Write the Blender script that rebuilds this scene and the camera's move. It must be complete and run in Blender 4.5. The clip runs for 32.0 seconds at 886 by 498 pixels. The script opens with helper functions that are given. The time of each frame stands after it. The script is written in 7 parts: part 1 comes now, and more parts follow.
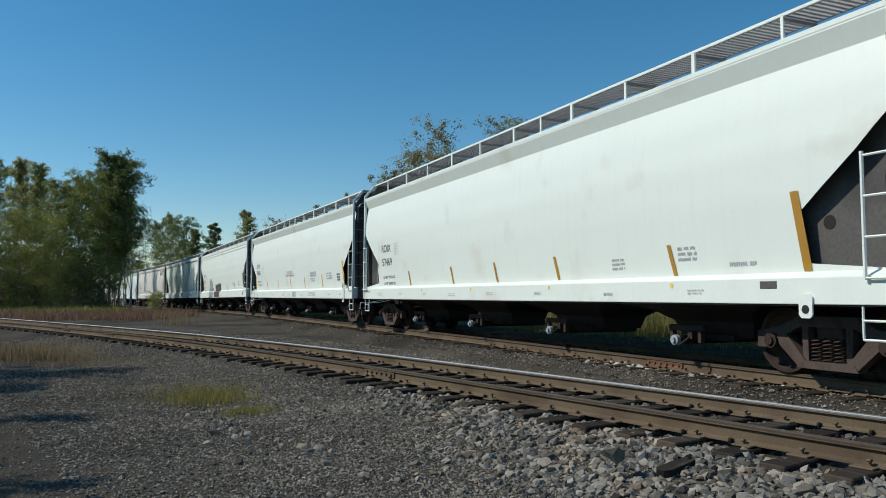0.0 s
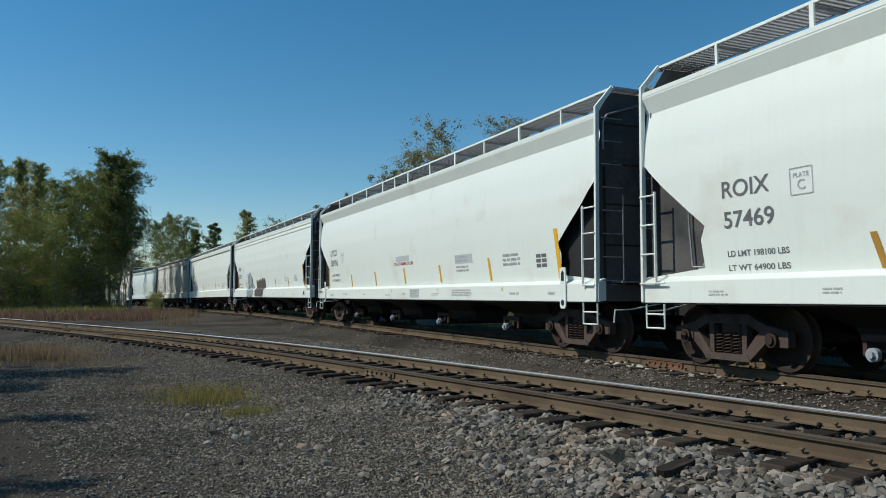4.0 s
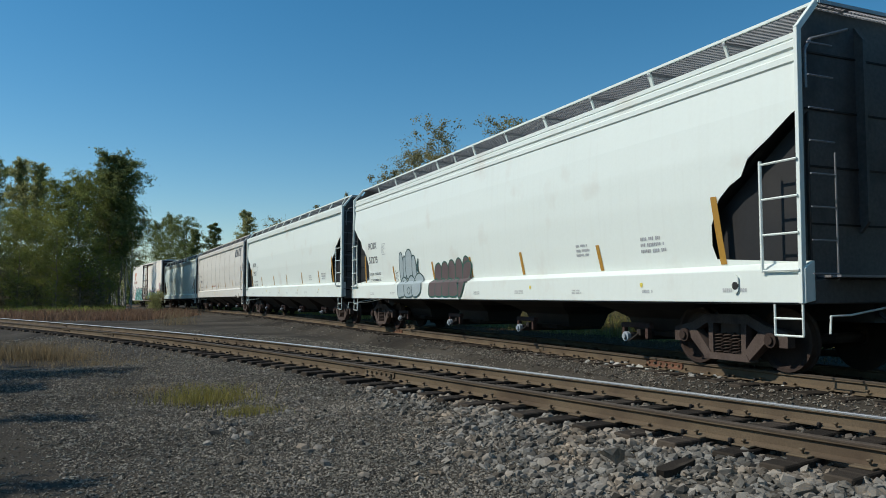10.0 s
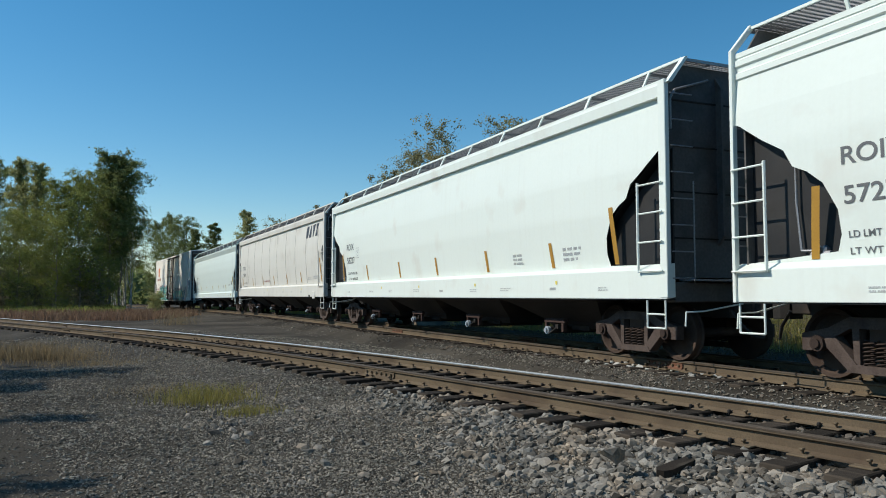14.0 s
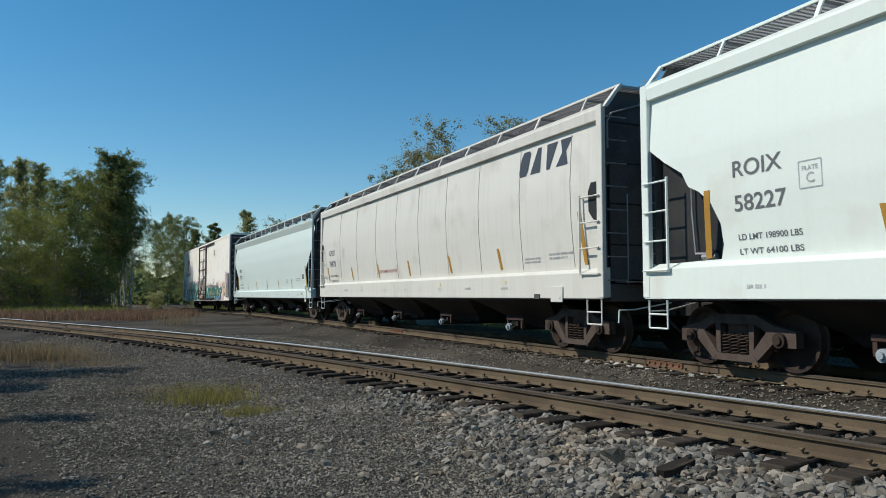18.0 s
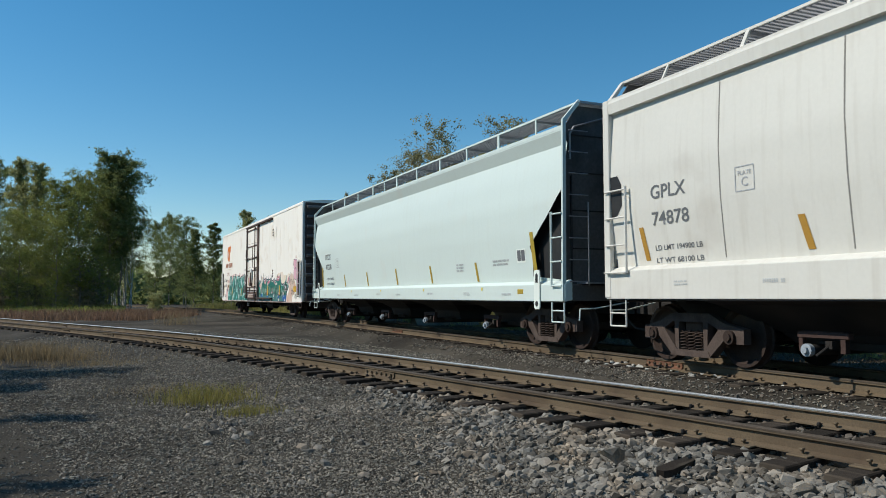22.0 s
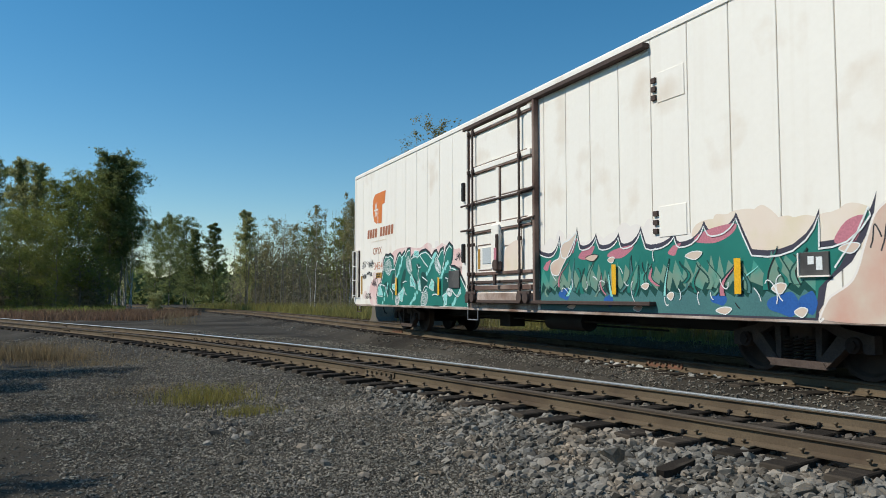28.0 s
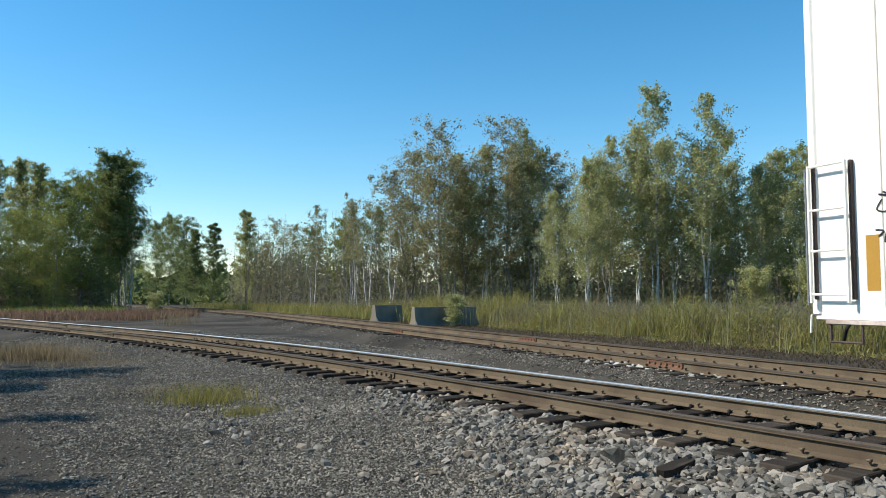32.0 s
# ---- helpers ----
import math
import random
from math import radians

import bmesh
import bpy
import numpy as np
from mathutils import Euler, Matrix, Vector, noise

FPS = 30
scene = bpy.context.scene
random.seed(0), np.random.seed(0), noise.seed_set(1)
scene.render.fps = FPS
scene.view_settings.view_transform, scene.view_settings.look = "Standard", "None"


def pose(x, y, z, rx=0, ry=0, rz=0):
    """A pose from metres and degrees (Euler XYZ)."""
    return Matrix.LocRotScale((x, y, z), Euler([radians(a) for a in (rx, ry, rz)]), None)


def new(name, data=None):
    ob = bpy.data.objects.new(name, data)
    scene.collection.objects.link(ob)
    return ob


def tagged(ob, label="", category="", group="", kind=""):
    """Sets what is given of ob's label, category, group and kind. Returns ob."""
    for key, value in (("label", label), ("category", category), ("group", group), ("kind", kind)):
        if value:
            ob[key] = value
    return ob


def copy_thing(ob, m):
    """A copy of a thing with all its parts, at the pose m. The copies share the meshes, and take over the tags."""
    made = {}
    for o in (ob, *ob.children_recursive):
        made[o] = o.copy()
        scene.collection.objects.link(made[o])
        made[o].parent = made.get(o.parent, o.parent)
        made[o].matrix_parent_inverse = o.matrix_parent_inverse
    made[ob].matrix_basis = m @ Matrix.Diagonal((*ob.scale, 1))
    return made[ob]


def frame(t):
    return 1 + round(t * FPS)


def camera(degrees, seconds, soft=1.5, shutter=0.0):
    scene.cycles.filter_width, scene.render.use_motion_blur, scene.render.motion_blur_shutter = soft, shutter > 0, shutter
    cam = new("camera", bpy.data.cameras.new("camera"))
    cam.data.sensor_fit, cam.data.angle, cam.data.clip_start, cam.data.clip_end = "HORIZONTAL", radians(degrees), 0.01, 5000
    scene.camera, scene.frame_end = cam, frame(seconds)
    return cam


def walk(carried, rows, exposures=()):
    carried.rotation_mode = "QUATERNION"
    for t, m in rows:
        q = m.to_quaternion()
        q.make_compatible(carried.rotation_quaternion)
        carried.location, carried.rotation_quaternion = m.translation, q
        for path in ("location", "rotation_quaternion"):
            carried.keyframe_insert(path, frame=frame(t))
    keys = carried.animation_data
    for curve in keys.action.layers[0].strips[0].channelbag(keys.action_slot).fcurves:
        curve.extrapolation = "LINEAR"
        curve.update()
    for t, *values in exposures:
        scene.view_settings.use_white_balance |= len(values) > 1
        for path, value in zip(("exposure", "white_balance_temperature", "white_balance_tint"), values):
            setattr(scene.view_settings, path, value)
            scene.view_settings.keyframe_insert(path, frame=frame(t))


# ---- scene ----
# Metres; z = 0 is the top of the nearer track's rails. The camera stands on a tripod and looks along +y.
EYE = (0.0, 0.0, 1.188)
PITCH = 3.4995
cam = camera(60.67, 32.0, soft=0.9, shutter=0.06)
walk(cam, [(0.0, pose(*EYE, 90 + PITCH, 0, 0)), (32.0, pose(*EYE, 90 + PITCH, 0, 0))],
     exposures=[(0.0, -0.33), (1.0, -0.42), (9.0, -0.36), (11.0, -0.38), (13.0, -0.26), (14.0, -0.16), (17.0, -0.33), (19.0, -0.17), (20.0, -0.25), (22.0, -0.21), (23.0, -0.13), (24.0, -0.28), (25.0, -0.29),
                (28.0, -0.28), (30.0, -0.18), (31.0, -0.07), (32.0, 0.40)])

# ---- light ----
SUN_TO = Vector((-0.95, -0.03, 0.88)).normalized()   # from the place to the sun
sky = bpy.data.worlds.new("sky")
scene.world = sky
sky.use_nodes = True
wn = sky.node_tree.nodes
st = wn.new("ShaderNodeTexSky")
st.sky_type, st.sun_disc = "NISHITA", False
st.sun_elevation = math.asin(SUN_TO.z)
st.sun_rotation = math.atan2(SUN_TO.x, SUN_TO.y)
st.air_density, st.dust_density, st.ozone_density = 1.0, 0.1, 3.0
hs = wn.new("ShaderNodeHueSaturation")
hs.inputs["Saturation"].default_value = 1.32
hs.inputs["Hue"].default_value = 0.489
sky.node_tree.links.new(st.outputs[0], hs.inputs["Color"])
sky.node_tree.links.new(hs.outputs[0], wn["Background"].inputs[0])
wn["Background"].inputs[1].default_value = 0.134
sun = new("sun", bpy.data.lights.new("sun", "SUN"))
sun.data.energy, sun.data.angle, sun.data.color = 4.85, radians(0.53), (0.985, 0.94, 0.835)
sun.matrix_world = SUN_TO.to_track_quat("Z", "Y").to_matrix().to_4x4()


# ---- the two tracks as plan curves ----
class Track:
    """A plan curve from a start, heading knots (degrees left of +y) and rail-top heights along its length."""

    def __init__(self, x, y, s_knots, head, z_s, z, s0, s1):
        self.s = np.arange(s0, s1, 0.5)
        self.th = np.radians(np.interp(self.s, s_knots, head))
        step = np.stack([-np.sin(self.th), np.cos(self.th)], 1) * 0.5
        xy = np.cumsum(step, 0)
        self.xy = xy - xy[np.argmin(abs(self.s))] + np.array((x, y))
        self.z_s, self.z = z_s, z

    def at(self, s, side=0.0, up=0.0):
        th = np.interp(s, self.s, self.th)
        return Vector((np.interp(s, self.s, self.xy[:, 0]) - side * math.cos(th),
                       np.interp(s, self.s, self.xy[:, 1]) - side * math.sin(th),
                       np.interp(s, self.z_s, self.z) + up))

    def turn(self, s):
        return float(np.interp(s, self.s, self.th))

    def sample(self, pts):
        """Along and across (positive towards the camera's side) for many points; the nearest sample is used."""
        out_s, out_w = np.empty(len(pts)), np.empty(len(pts))
        xy, th, ss = self.xy[::2], self.th[::2], self.s[::2]
        for i in range(0, len(pts), 4000):
            q = pts[i:i + 4000]
            d = ((q[:, None, :] - xy[None]) ** 2).sum(2)
            k = d.argmin(1)
            r = q - xy[k]
            out_s[i:i + 4000] = ss[k] + (-r[:, 0] * np.sin(th[k]) + r[:, 1] * np.cos(th[k]))
            out_w[i:i + 4000] = -r[:, 0] * np.cos(th[k]) - r[:, 1] * np.sin(th[k])
        return out_s, out_w


NEAR = Track(7.49, 1.57, [0, 8, 13, 18, 23, 28, 33, 40, 52, 90], [34.8, 34.4, 35.0, 36.8, 39.2, 41.8, 43.4, 44.4, 44.0, 46.0],
             [-60, 200], [0.0, 0.0], -60, 160)
K_S = np.arange(-170, 200, 0.5)
K = np.interp(K_S, [-25, 0, 20, 45, 75, 110, 150], [0.0, 0.00013, 0.00124, 0.00063, 0.00196, 0.00125, 0.00123])
HEAD = np.degrees(np.cumsum(K) * 0.5)
HEAD += math.degrees(0.39959) - HEAD[np.argmin(abs(K_S))]
FAR = Track(8.670, 3.541, K_S, HEAD, [-20, 10, 50, 100, 150], [0.20, 0.106, 0.098, -0.242, -0.257], -170, 190)


def joint_at(t):
    """Where along the far track the first coupling of the train is at t seconds."""
    q = (t - 16) / 16
    c = (-4.2183, -7.6367, -0.56773, 0.15569, 0.0245, 0.14029, 0.0233)
    return 10 * sum(a * q ** i for i, a in enumerate(c))


# ---- materials ----
def mat(name, a, b=None, rough=0.7, metal=0.0, scale=3.0, fine=40.0, bump=0.15, spread=0.5, dirt=None, dirt_amount=0.3,
        dirt_scale=1.2, vary=0.0, depth=0.01, grain=0.35, stretch=(1, 1, 1), streak=None, streak_amount=0.3):
    """Two colours mixed by broad noise, a fine grain on top, an optional dirt colour, relief by bump."""
    m = bpy.data.materials.new(name)
    m.use_nodes = True
    nt = m.node_tree
    n, l = nt.nodes, nt.links
    p = n["Principled BSDF"]
    p.inputs["Roughness"].default_value, p.inputs["Metallic"].default_value = rough, metal
    p.inputs["Specular IOR Level"].default_value = 0.15 if rough >= 0.7 and metal < 0.5 else 0.4
    b = b or tuple(c * 0.8 for c in a)
    tc = n.new("ShaderNodeTexCoord")
    mp = n.new("ShaderNodeMapping")
    mp.inputs["Scale"].default_value = stretch
    l.new(tc.outputs["Object"], mp.inputs[0])

    def noise_of(sc, detail=5.0):
        t = n.new("ShaderNodeTexNoise")
        t.inputs["Scale"].default_value, t.inputs["Detail"].default_value = sc, detail
        l.new(mp.outputs[0], t.inputs["Vector"])
        return t

    def mix(fac, c1, c2, kind="MIX"):
        t = n.new("ShaderNodeMix")
        t.data_type, t.blend_type = "RGBA", kind
        for sock, v in ((t.inputs[0], fac), (t.inputs[6], c1), (t.inputs[7], c2)):
            if hasattr(v, "links"):
                l.new(v, sock)
            elif isinstance(v, tuple):
                sock.default_value = (*v, 1)
            else:
                sock.default_value = v
        return t.outputs[2]

    def ramp(src, lo, hi):
        t = n.new("ShaderNodeMapRange")
        t.inputs[1].default_value, t.inputs[2].default_value = lo, hi
        l.new(src, t.inputs[0])
        return t.outputs[0]

    big, small = noise_of(scale), noise_of(fine, 3.0)
    col = mix(ramp(big.outputs[0], 0.5 - spread / 2, 0.5 + spread / 2), a, b)
    g = ramp(small.outputs[0], 0.3, 0.7)
    col = mix(grain, col, mix(g, tuple(c * 0.55 for c in a), tuple(min(1, c * 1.35) for c in a)))
    if dirt:
        dn = noise_of(dirt_scale, 8.0)
        col = mix(ramp(dn.outputs[0], 0.62 - dirt_amount / 2, 0.78 - dirt_amount / 4), col, dirt)
    if streak:
        # stains that ran down the sheet
        sm = n.new("ShaderNodeMapping")
        sm.inputs["Scale"].default_value = (5.0, 5.0, 0.22)
        l.new(tc.outputs["Object"], sm.inputs[0])
        sn_ = n.new("ShaderNodeTexNoise")
        sn_.inputs["Scale"].default_value, sn_.inputs["Detail"].default_value = 1.6, 6.0
        l.new(sm.outputs[0], sn_.inputs["Vector"])
        ms = n.new("ShaderNodeMath")
        ms.operation = "MULTIPLY"
        ms.inputs[1].default_value = streak_amount
        l.new(ramp(sn_.outputs[0], 0.52, 0.80), ms.inputs[0])
        col = mix(ms.outputs[0], col, streak)
    if vary:
        oi = n.new("ShaderNodeObjectInfo")
        hs = n.new("ShaderNodeHueSaturation")
        mr = n.new("ShaderNodeMapRange")
        mr.inputs[3].default_value, mr.inputs[4].default_value = 1 - vary, 1 + vary
        l.new(oi.outputs["Random"], mr.inputs[0])
        l.new(mr.outputs[0], hs.inputs["Value"])
        l.new(col, hs.inputs["Color"])
        col = hs.outputs[0]
    l.new(col, p.inputs["Base Color"])
    if bump:
        bp = n.new("ShaderNodeBump")
        bp.inputs["Strength"].default_value, bp.inputs["Distance"].default_value = bump, depth
        l.new(small.outputs[0], bp.inputs["Height"])
        l.new(bp.outputs[0], p.inputs["Normal"])
    return m


def island_vary(m, amount=0.35):
    """Vary a material's brightness from piece to piece of a joined mesh."""
    nt = m.node_tree
    p = nt.nodes["Principled BSDF"]
    src = p.inputs["Base Color"].links[0].from_socket
    g = nt.nodes.new("ShaderNodeNewGeometry")
    mr = nt.nodes.new("ShaderNodeMapRange")
    mr.inputs[3].default_value, mr.inputs[4].default_value = 1 - amount, 1 + amount
    hs = nt.nodes.new("ShaderNodeHueSaturation")
    nt.links.new(g.outputs["Random Per Island"], mr.inputs[0])
    nt.links.new(mr.outputs[0], hs.inputs["Value"])
    nt.links.new(src, hs.inputs["Color"])
    nt.links.new(hs.outputs[0], p.inputs["Base Color"])
    return m


def leaf_mat(name, a, b):
    m = island_vary(mat(name, a, b, rough=0.7, scale=0.35, fine=6.0, bump=0, spread=0.4), 0.28)
    nt = m.node_tree
    p = nt.nodes["Principled BSDF"]
    tr = nt.nodes.new("ShaderNodeBsdfTranslucent")
    mx = nt.nodes.new("ShaderNodeMixShader")
    mx.inputs[0].default_value = 0.5
    nt.links.new(p.inputs["Base Color"].links[0].from_socket, tr.inputs[0])
    nt.links.new(p.outputs[0], mx.inputs[1])
    nt.links.new(tr.outputs[0], mx.inputs[2])
    nt.links.new(mx.outputs[0], nt.nodes["Material Output"].inputs[0])
    return m


GROUND = mat("gravel_ground", (0.094, 0.081, 0.064), (0.042, 0.036, 0.028), 0.95, scale=0.45, fine=38, bump=0.9, dirt=(0.032, 0.027, 0.021), dirt_scale=0.3, dirt_amount=0.45, depth=0.03)
BALLAST = island_vary(mat("ballast_stone", (0.205, 0.188, 0.162), (0.085, 0.079, 0.069), 0.9, scale=4, fine=60, bump=0.3, dirt=(0.24, 0.19, 0.14), dirt_scale=2.0), 0.65)
RAIL_SIDE = mat("rusty_rail", (0.150, 0.112, 0.072), (0.108, 0.078, 0.051), 0.8, 0.0, scale=2.0, fine=70, bump=0.25, dirt=(0.075, 0.052, 0.036), stretch=(1, 1, 1))
RAIL_TOP = mat("polished_rail_head", (0.62, 0.61, 0.60), (0.52, 0.51, 0.50), 0.44, 1.0, scale=6, fine=90, bump=0.04)
RAIL_DULL = mat("dull_rail_head", (0.085, 0.066, 0.050), (0.055, 0.043, 0.034), 0.7, 0.0, scale=6, fine=90, bump=0.1)
TIE = mat("creosoted_timber", (0.040, 0.031, 0.024), (0.020, 0.0165, 0.0135), 0.95, scale=2.5, fine=35, bump=0.6, vary=0.4, stretch=(1, 6, 1), dirt=(0.085, 0.068, 0.052), dirt_amount=0.15)
STEEL_DARK = mat("dark_sooty_steel", (0.035, 0.032, 0.030), (0.022, 0.020, 0.019), 0.75, 0.1, scale=2, fine=30, bump=0.2, dirt=(0.07, 0.055, 0.045))
# rusty truck steel twice: darkened for shade below the car, lighter for sunlit frames
TRUCK = mat("shaded_rusty_steel", (0.050, 0.034, 0.028), (0.028, 0.021, 0.019), 0.85, 0.0, scale=3, fine=40, bump=0.3, dirt=(0.09, 0.06, 0.045))
FRAME_LIT = mat("sunlit_rusty_frame", (0.105, 0.078, 0.066), (0.055, 0.041, 0.036), 0.9, 0.0, scale=3, fine=40, bump=0.3, dirt=(0.06, 0.042, 0.036), dirt_scale=3.0)
WHITE = mat("white_car_paint", (0.775, 0.825, 0.765), (0.74, 0.79, 0.73), 0.42, scale=0.5, fine=18, grain=0.03, bump=0.01, dirt=(0.67, 0.655, 0.585), dirt_amount=0.08, dirt_scale=0.8, spread=0.8, streak=(0.58, 0.56, 0.49), streak_amount=0.14)
CREAM = mat("grey_white_car_paint", (0.69, 0.665, 0.60), (0.635, 0.61, 0.55), 0.5, scale=0.5, fine=18, grain=0.04, bump=0.01, dirt=(0.55, 0.51, 0.45), dirt_amount=0.10, dirt_scale=0.9, spread=0.8, streak=(0.44, 0.39, 0.32), streak_amount=0.35)
# near-black for black parts, and for shade inside openings and holes
BLACK = mat("black_and_deep_shade", (0.012, 0.012, 0.013), (0.02, 0.019, 0.019), 0.6, scale=1.5, fine=25, bump=0.1, dirt=(0.03, 0.027, 0.025))
END_GREY = mat("dark_grey_finish", (0.105, 0.098, 0.092), (0.065, 0.06, 0.057), 0.6, scale=0.9, fine=20, bump=0.05, dirt=(0.03, 0.03, 0.03))
YELLOW = mat("yellow_reflector", (0.44, 0.235, 0.035), (0.36, 0.19, 0.03), 0.5, bump=0.02, grain=0.12)
GRATING = mat("galvanised_grating", (0.33, 0.33, 0.34), (0.25, 0.25, 0.26), 0.5, 0.6, bump=0.05)
FAINT = mat("faded_stencil_paint", (0.40, 0.41, 0.42), (0.46, 0.47, 0.47), 0.6, bump=0)
INK = mat("dark_stencil_paint", (0.12, 0.125, 0.13), (0.16, 0.165, 0.17), 0.6, bump=0)
CONCRETE = mat("weathered_concrete", (0.27, 0.225, 0.17), (0.16, 0.135, 0.10), 0.9, scale=2, fine=30, bump=0.3, dirt=(0.13, 0.12, 0.105))
BARK = mat("grey_bark", (0.24, 0.205, 0.17), (0.13, 0.112, 0.095), 0.95, scale=1.5, fine=12, bump=0.6, stretch=(1, 1, 0.3))
BIRCH = mat("pale_birch_bark", (0.66, 0.62, 0.56), (0.50, 0.46, 0.41), 0.85, scale=2.0, fine=9, bump=0.3, dirt=(0.08, 0.07, 0.065), dirt_scale=3.0, stretch=(1, 1, 3))


# ---- mesh helpers ----
class Geo:
    """Vertices and faces gathered piece by piece, then linked as one mesh."""

    def __init__(self):
        self.v, self.f = [], []

    def add(self, vs, fs):
        o = len(self.v)
        self.v += [tuple(a) for a in vs]
        self.f += [tuple(i + o for i in f) for f in fs]
        return self

    def box(self, c, s, m=None, bev=0.0):
        x, y, z = (a / 2 for a in s)
        if bev:
            vs, fs = [], []
            b = min(bev, x * 0.9, y * 0.9, z * 0.9)
            for sx in (-1, 1):
                for sy in (-1, 1):
                    for sz in (-1, 1):
                        vs += [(sx * (x - b), sy * (y - b), sz * z), (sx * (x - b), sy * y, sz * (z - b)), (sx * x, sy * (y - b), sz * (z - b))]
            bm = bmesh.new()
            for q in vs:
                bm.verts.new(q)
            r = bmesh.ops.convex_hull(bm, input=bm.verts)
            bmesh.ops.dissolve_limit(bm, angle_limit=0.01, verts=bm.verts, edges=bm.edges)
            bm.verts.index_update()
            vs, fs = [q.co[:] for q in bm.verts], [[q.index for q in f.verts] for f in bm.faces]
            bm.free()
        else:
            vs = [(sx * x, sy * y, sz * z) for sx in (-1, 1) for sy in (-1, 1) for sz in (-1, 1)]
            fs = [(0, 1, 3, 2), (4, 6, 7, 5), (0, 4, 5, 1), (2, 3, 7, 6), (0, 2, 6, 4), (1, 5, 7, 3)]
        m = Matrix.Translation(c) @ (m or Matrix())
        return self.add([m @ Vector(q) for q in vs], fs)

    def tube(self, p, q, r, n=8, r2=None, caps=True):
        p, q = Vector(p), Vector(q)
        d = (q - p).to_track_quat("Z", "Y")
        r2 = r if r2 is None else r2
        ring = [Vector((math.cos(6.28319 * i / n), math.sin(6.28319 * i / n), 0)) for i in range(n)]
        vs = [p + d @ (a * r) for a in ring] + [q + d @ (a * r2) for a in ring]
        fs = [(i, (i + 1) % n, n + (i + 1) % n, n + i) for i in range(n)]
        if caps:
            fs += [tuple(range(n - 1, -1, -1)), tuple(range(n, 2 * n))]
        return self.add(vs, fs)

    def pipe(self, pts, r, n=6):
        for a, b in zip(pts, pts[1:]):
            self.tube(a, b, r, n)
        return self

    def plate(self, outline, axis, a, b):
        """An outline (two coordinates a point) extruded along an axis from a to b."""
        def put(q, w):
            return {"x": (w, q[0], q[1]), "y": (q[0], w, q[1]), "z": (q[0], q[1], w)}[axis]
        n = len(outline)
        vs = [put(q, a) for q in outline] + [put(q, b) for q in outline]
        fs = [(i, (i + 1) % n, n + (i + 1) % n, n + i) for i in range(n)] + [tuple(range(n - 1, -1, -1)), tuple(range(n, 2 * n))]
        return self.add(vs, fs)

    def loft(self, rings, closed=False, caps=False):
        n = len(rings[0])
        vs = [q for r in rings for q in r]
        m = n if closed else n - 1
        fs = [(k * n + i, k * n + (i + 1) % n, (k + 1) * n + (i + 1) % n, (k + 1) * n + i) for k in range(len(rings) - 1) for i in range(m)]
        if caps:
            fs += [tuple(range(n - 1, -1, -1)), tuple((len(rings) - 1) * n + i for i in range(n))]
        return self.add(vs, fs)

    def mesh(self, name, material, smooth=0.0):
        me = bpy.data.meshes.new(name)
        me.from_pydata(self.v, [], self.f)
        bm = bmesh.new()
        bm.from_mesh(me)
        bmesh.ops.recalc_face_normals(bm, faces=bm.faces)
        bm.to_mesh(me)
        bm.free()
        me.materials.append(material)
        if smooth:
            me.shade_smooth()
            me.set_sharp_from_angle(angle=radians(smooth))
        return me


MESHES = {}


def part(name, geo, material, parent, label="", smooth=0.0, key=None, bevel=0.0, m=None):
    """One mesh object under a thing or part; key: share the mesh with alike pieces."""
    if key and key in MESHES:
        me = MESHES[key]
    else:
        me = geo.mesh(name, material, smooth)
        if key:
            MESHES[key] = me
    ob = new(name, me)
    ob.parent = parent
    if m is not None:
        ob.matrix_basis = m
    if label:
        tagged(ob, label)
    if bevel:
        b = ob.modifiers.new("bevel", "BEVEL")
        b.width, b.segments, b.limit_method = bevel, 2, "ANGLE"
    return ob


def array_mesh(name, verts, faces, material):
    """A mesh from numpy arrays of vertices and equal-sized faces."""
    me = bpy.data.meshes.new(name)
    k = faces.shape[1]
    me.vertices.add(len(verts))
    me.vertices.foreach_set("co", np.ascontiguousarray(verts, dtype=np.float32).ravel())
    me.loops.add(faces.size)
    me.loops.foreach_set("vertex_index", np.ascontiguousarray(faces, dtype=np.int32).ravel())
    me.polygons.add(len(faces))
    me.polygons.foreach_set("loop_start", np.arange(0, faces.size, k, dtype=np.int32))
    me.update(calc_edges=True)
    me.shade_flat()
    me.materials.append(material)
    return me


# ---- ground ----
def bumps(x, y, s, seed):
    return np.sin(x * s + 1.3 * seed) * np.cos(y * s * 0.83 + 2.1 * seed) + 0.5 * np.sin((x * 0.7 - y) * s * 2.1 + seed)


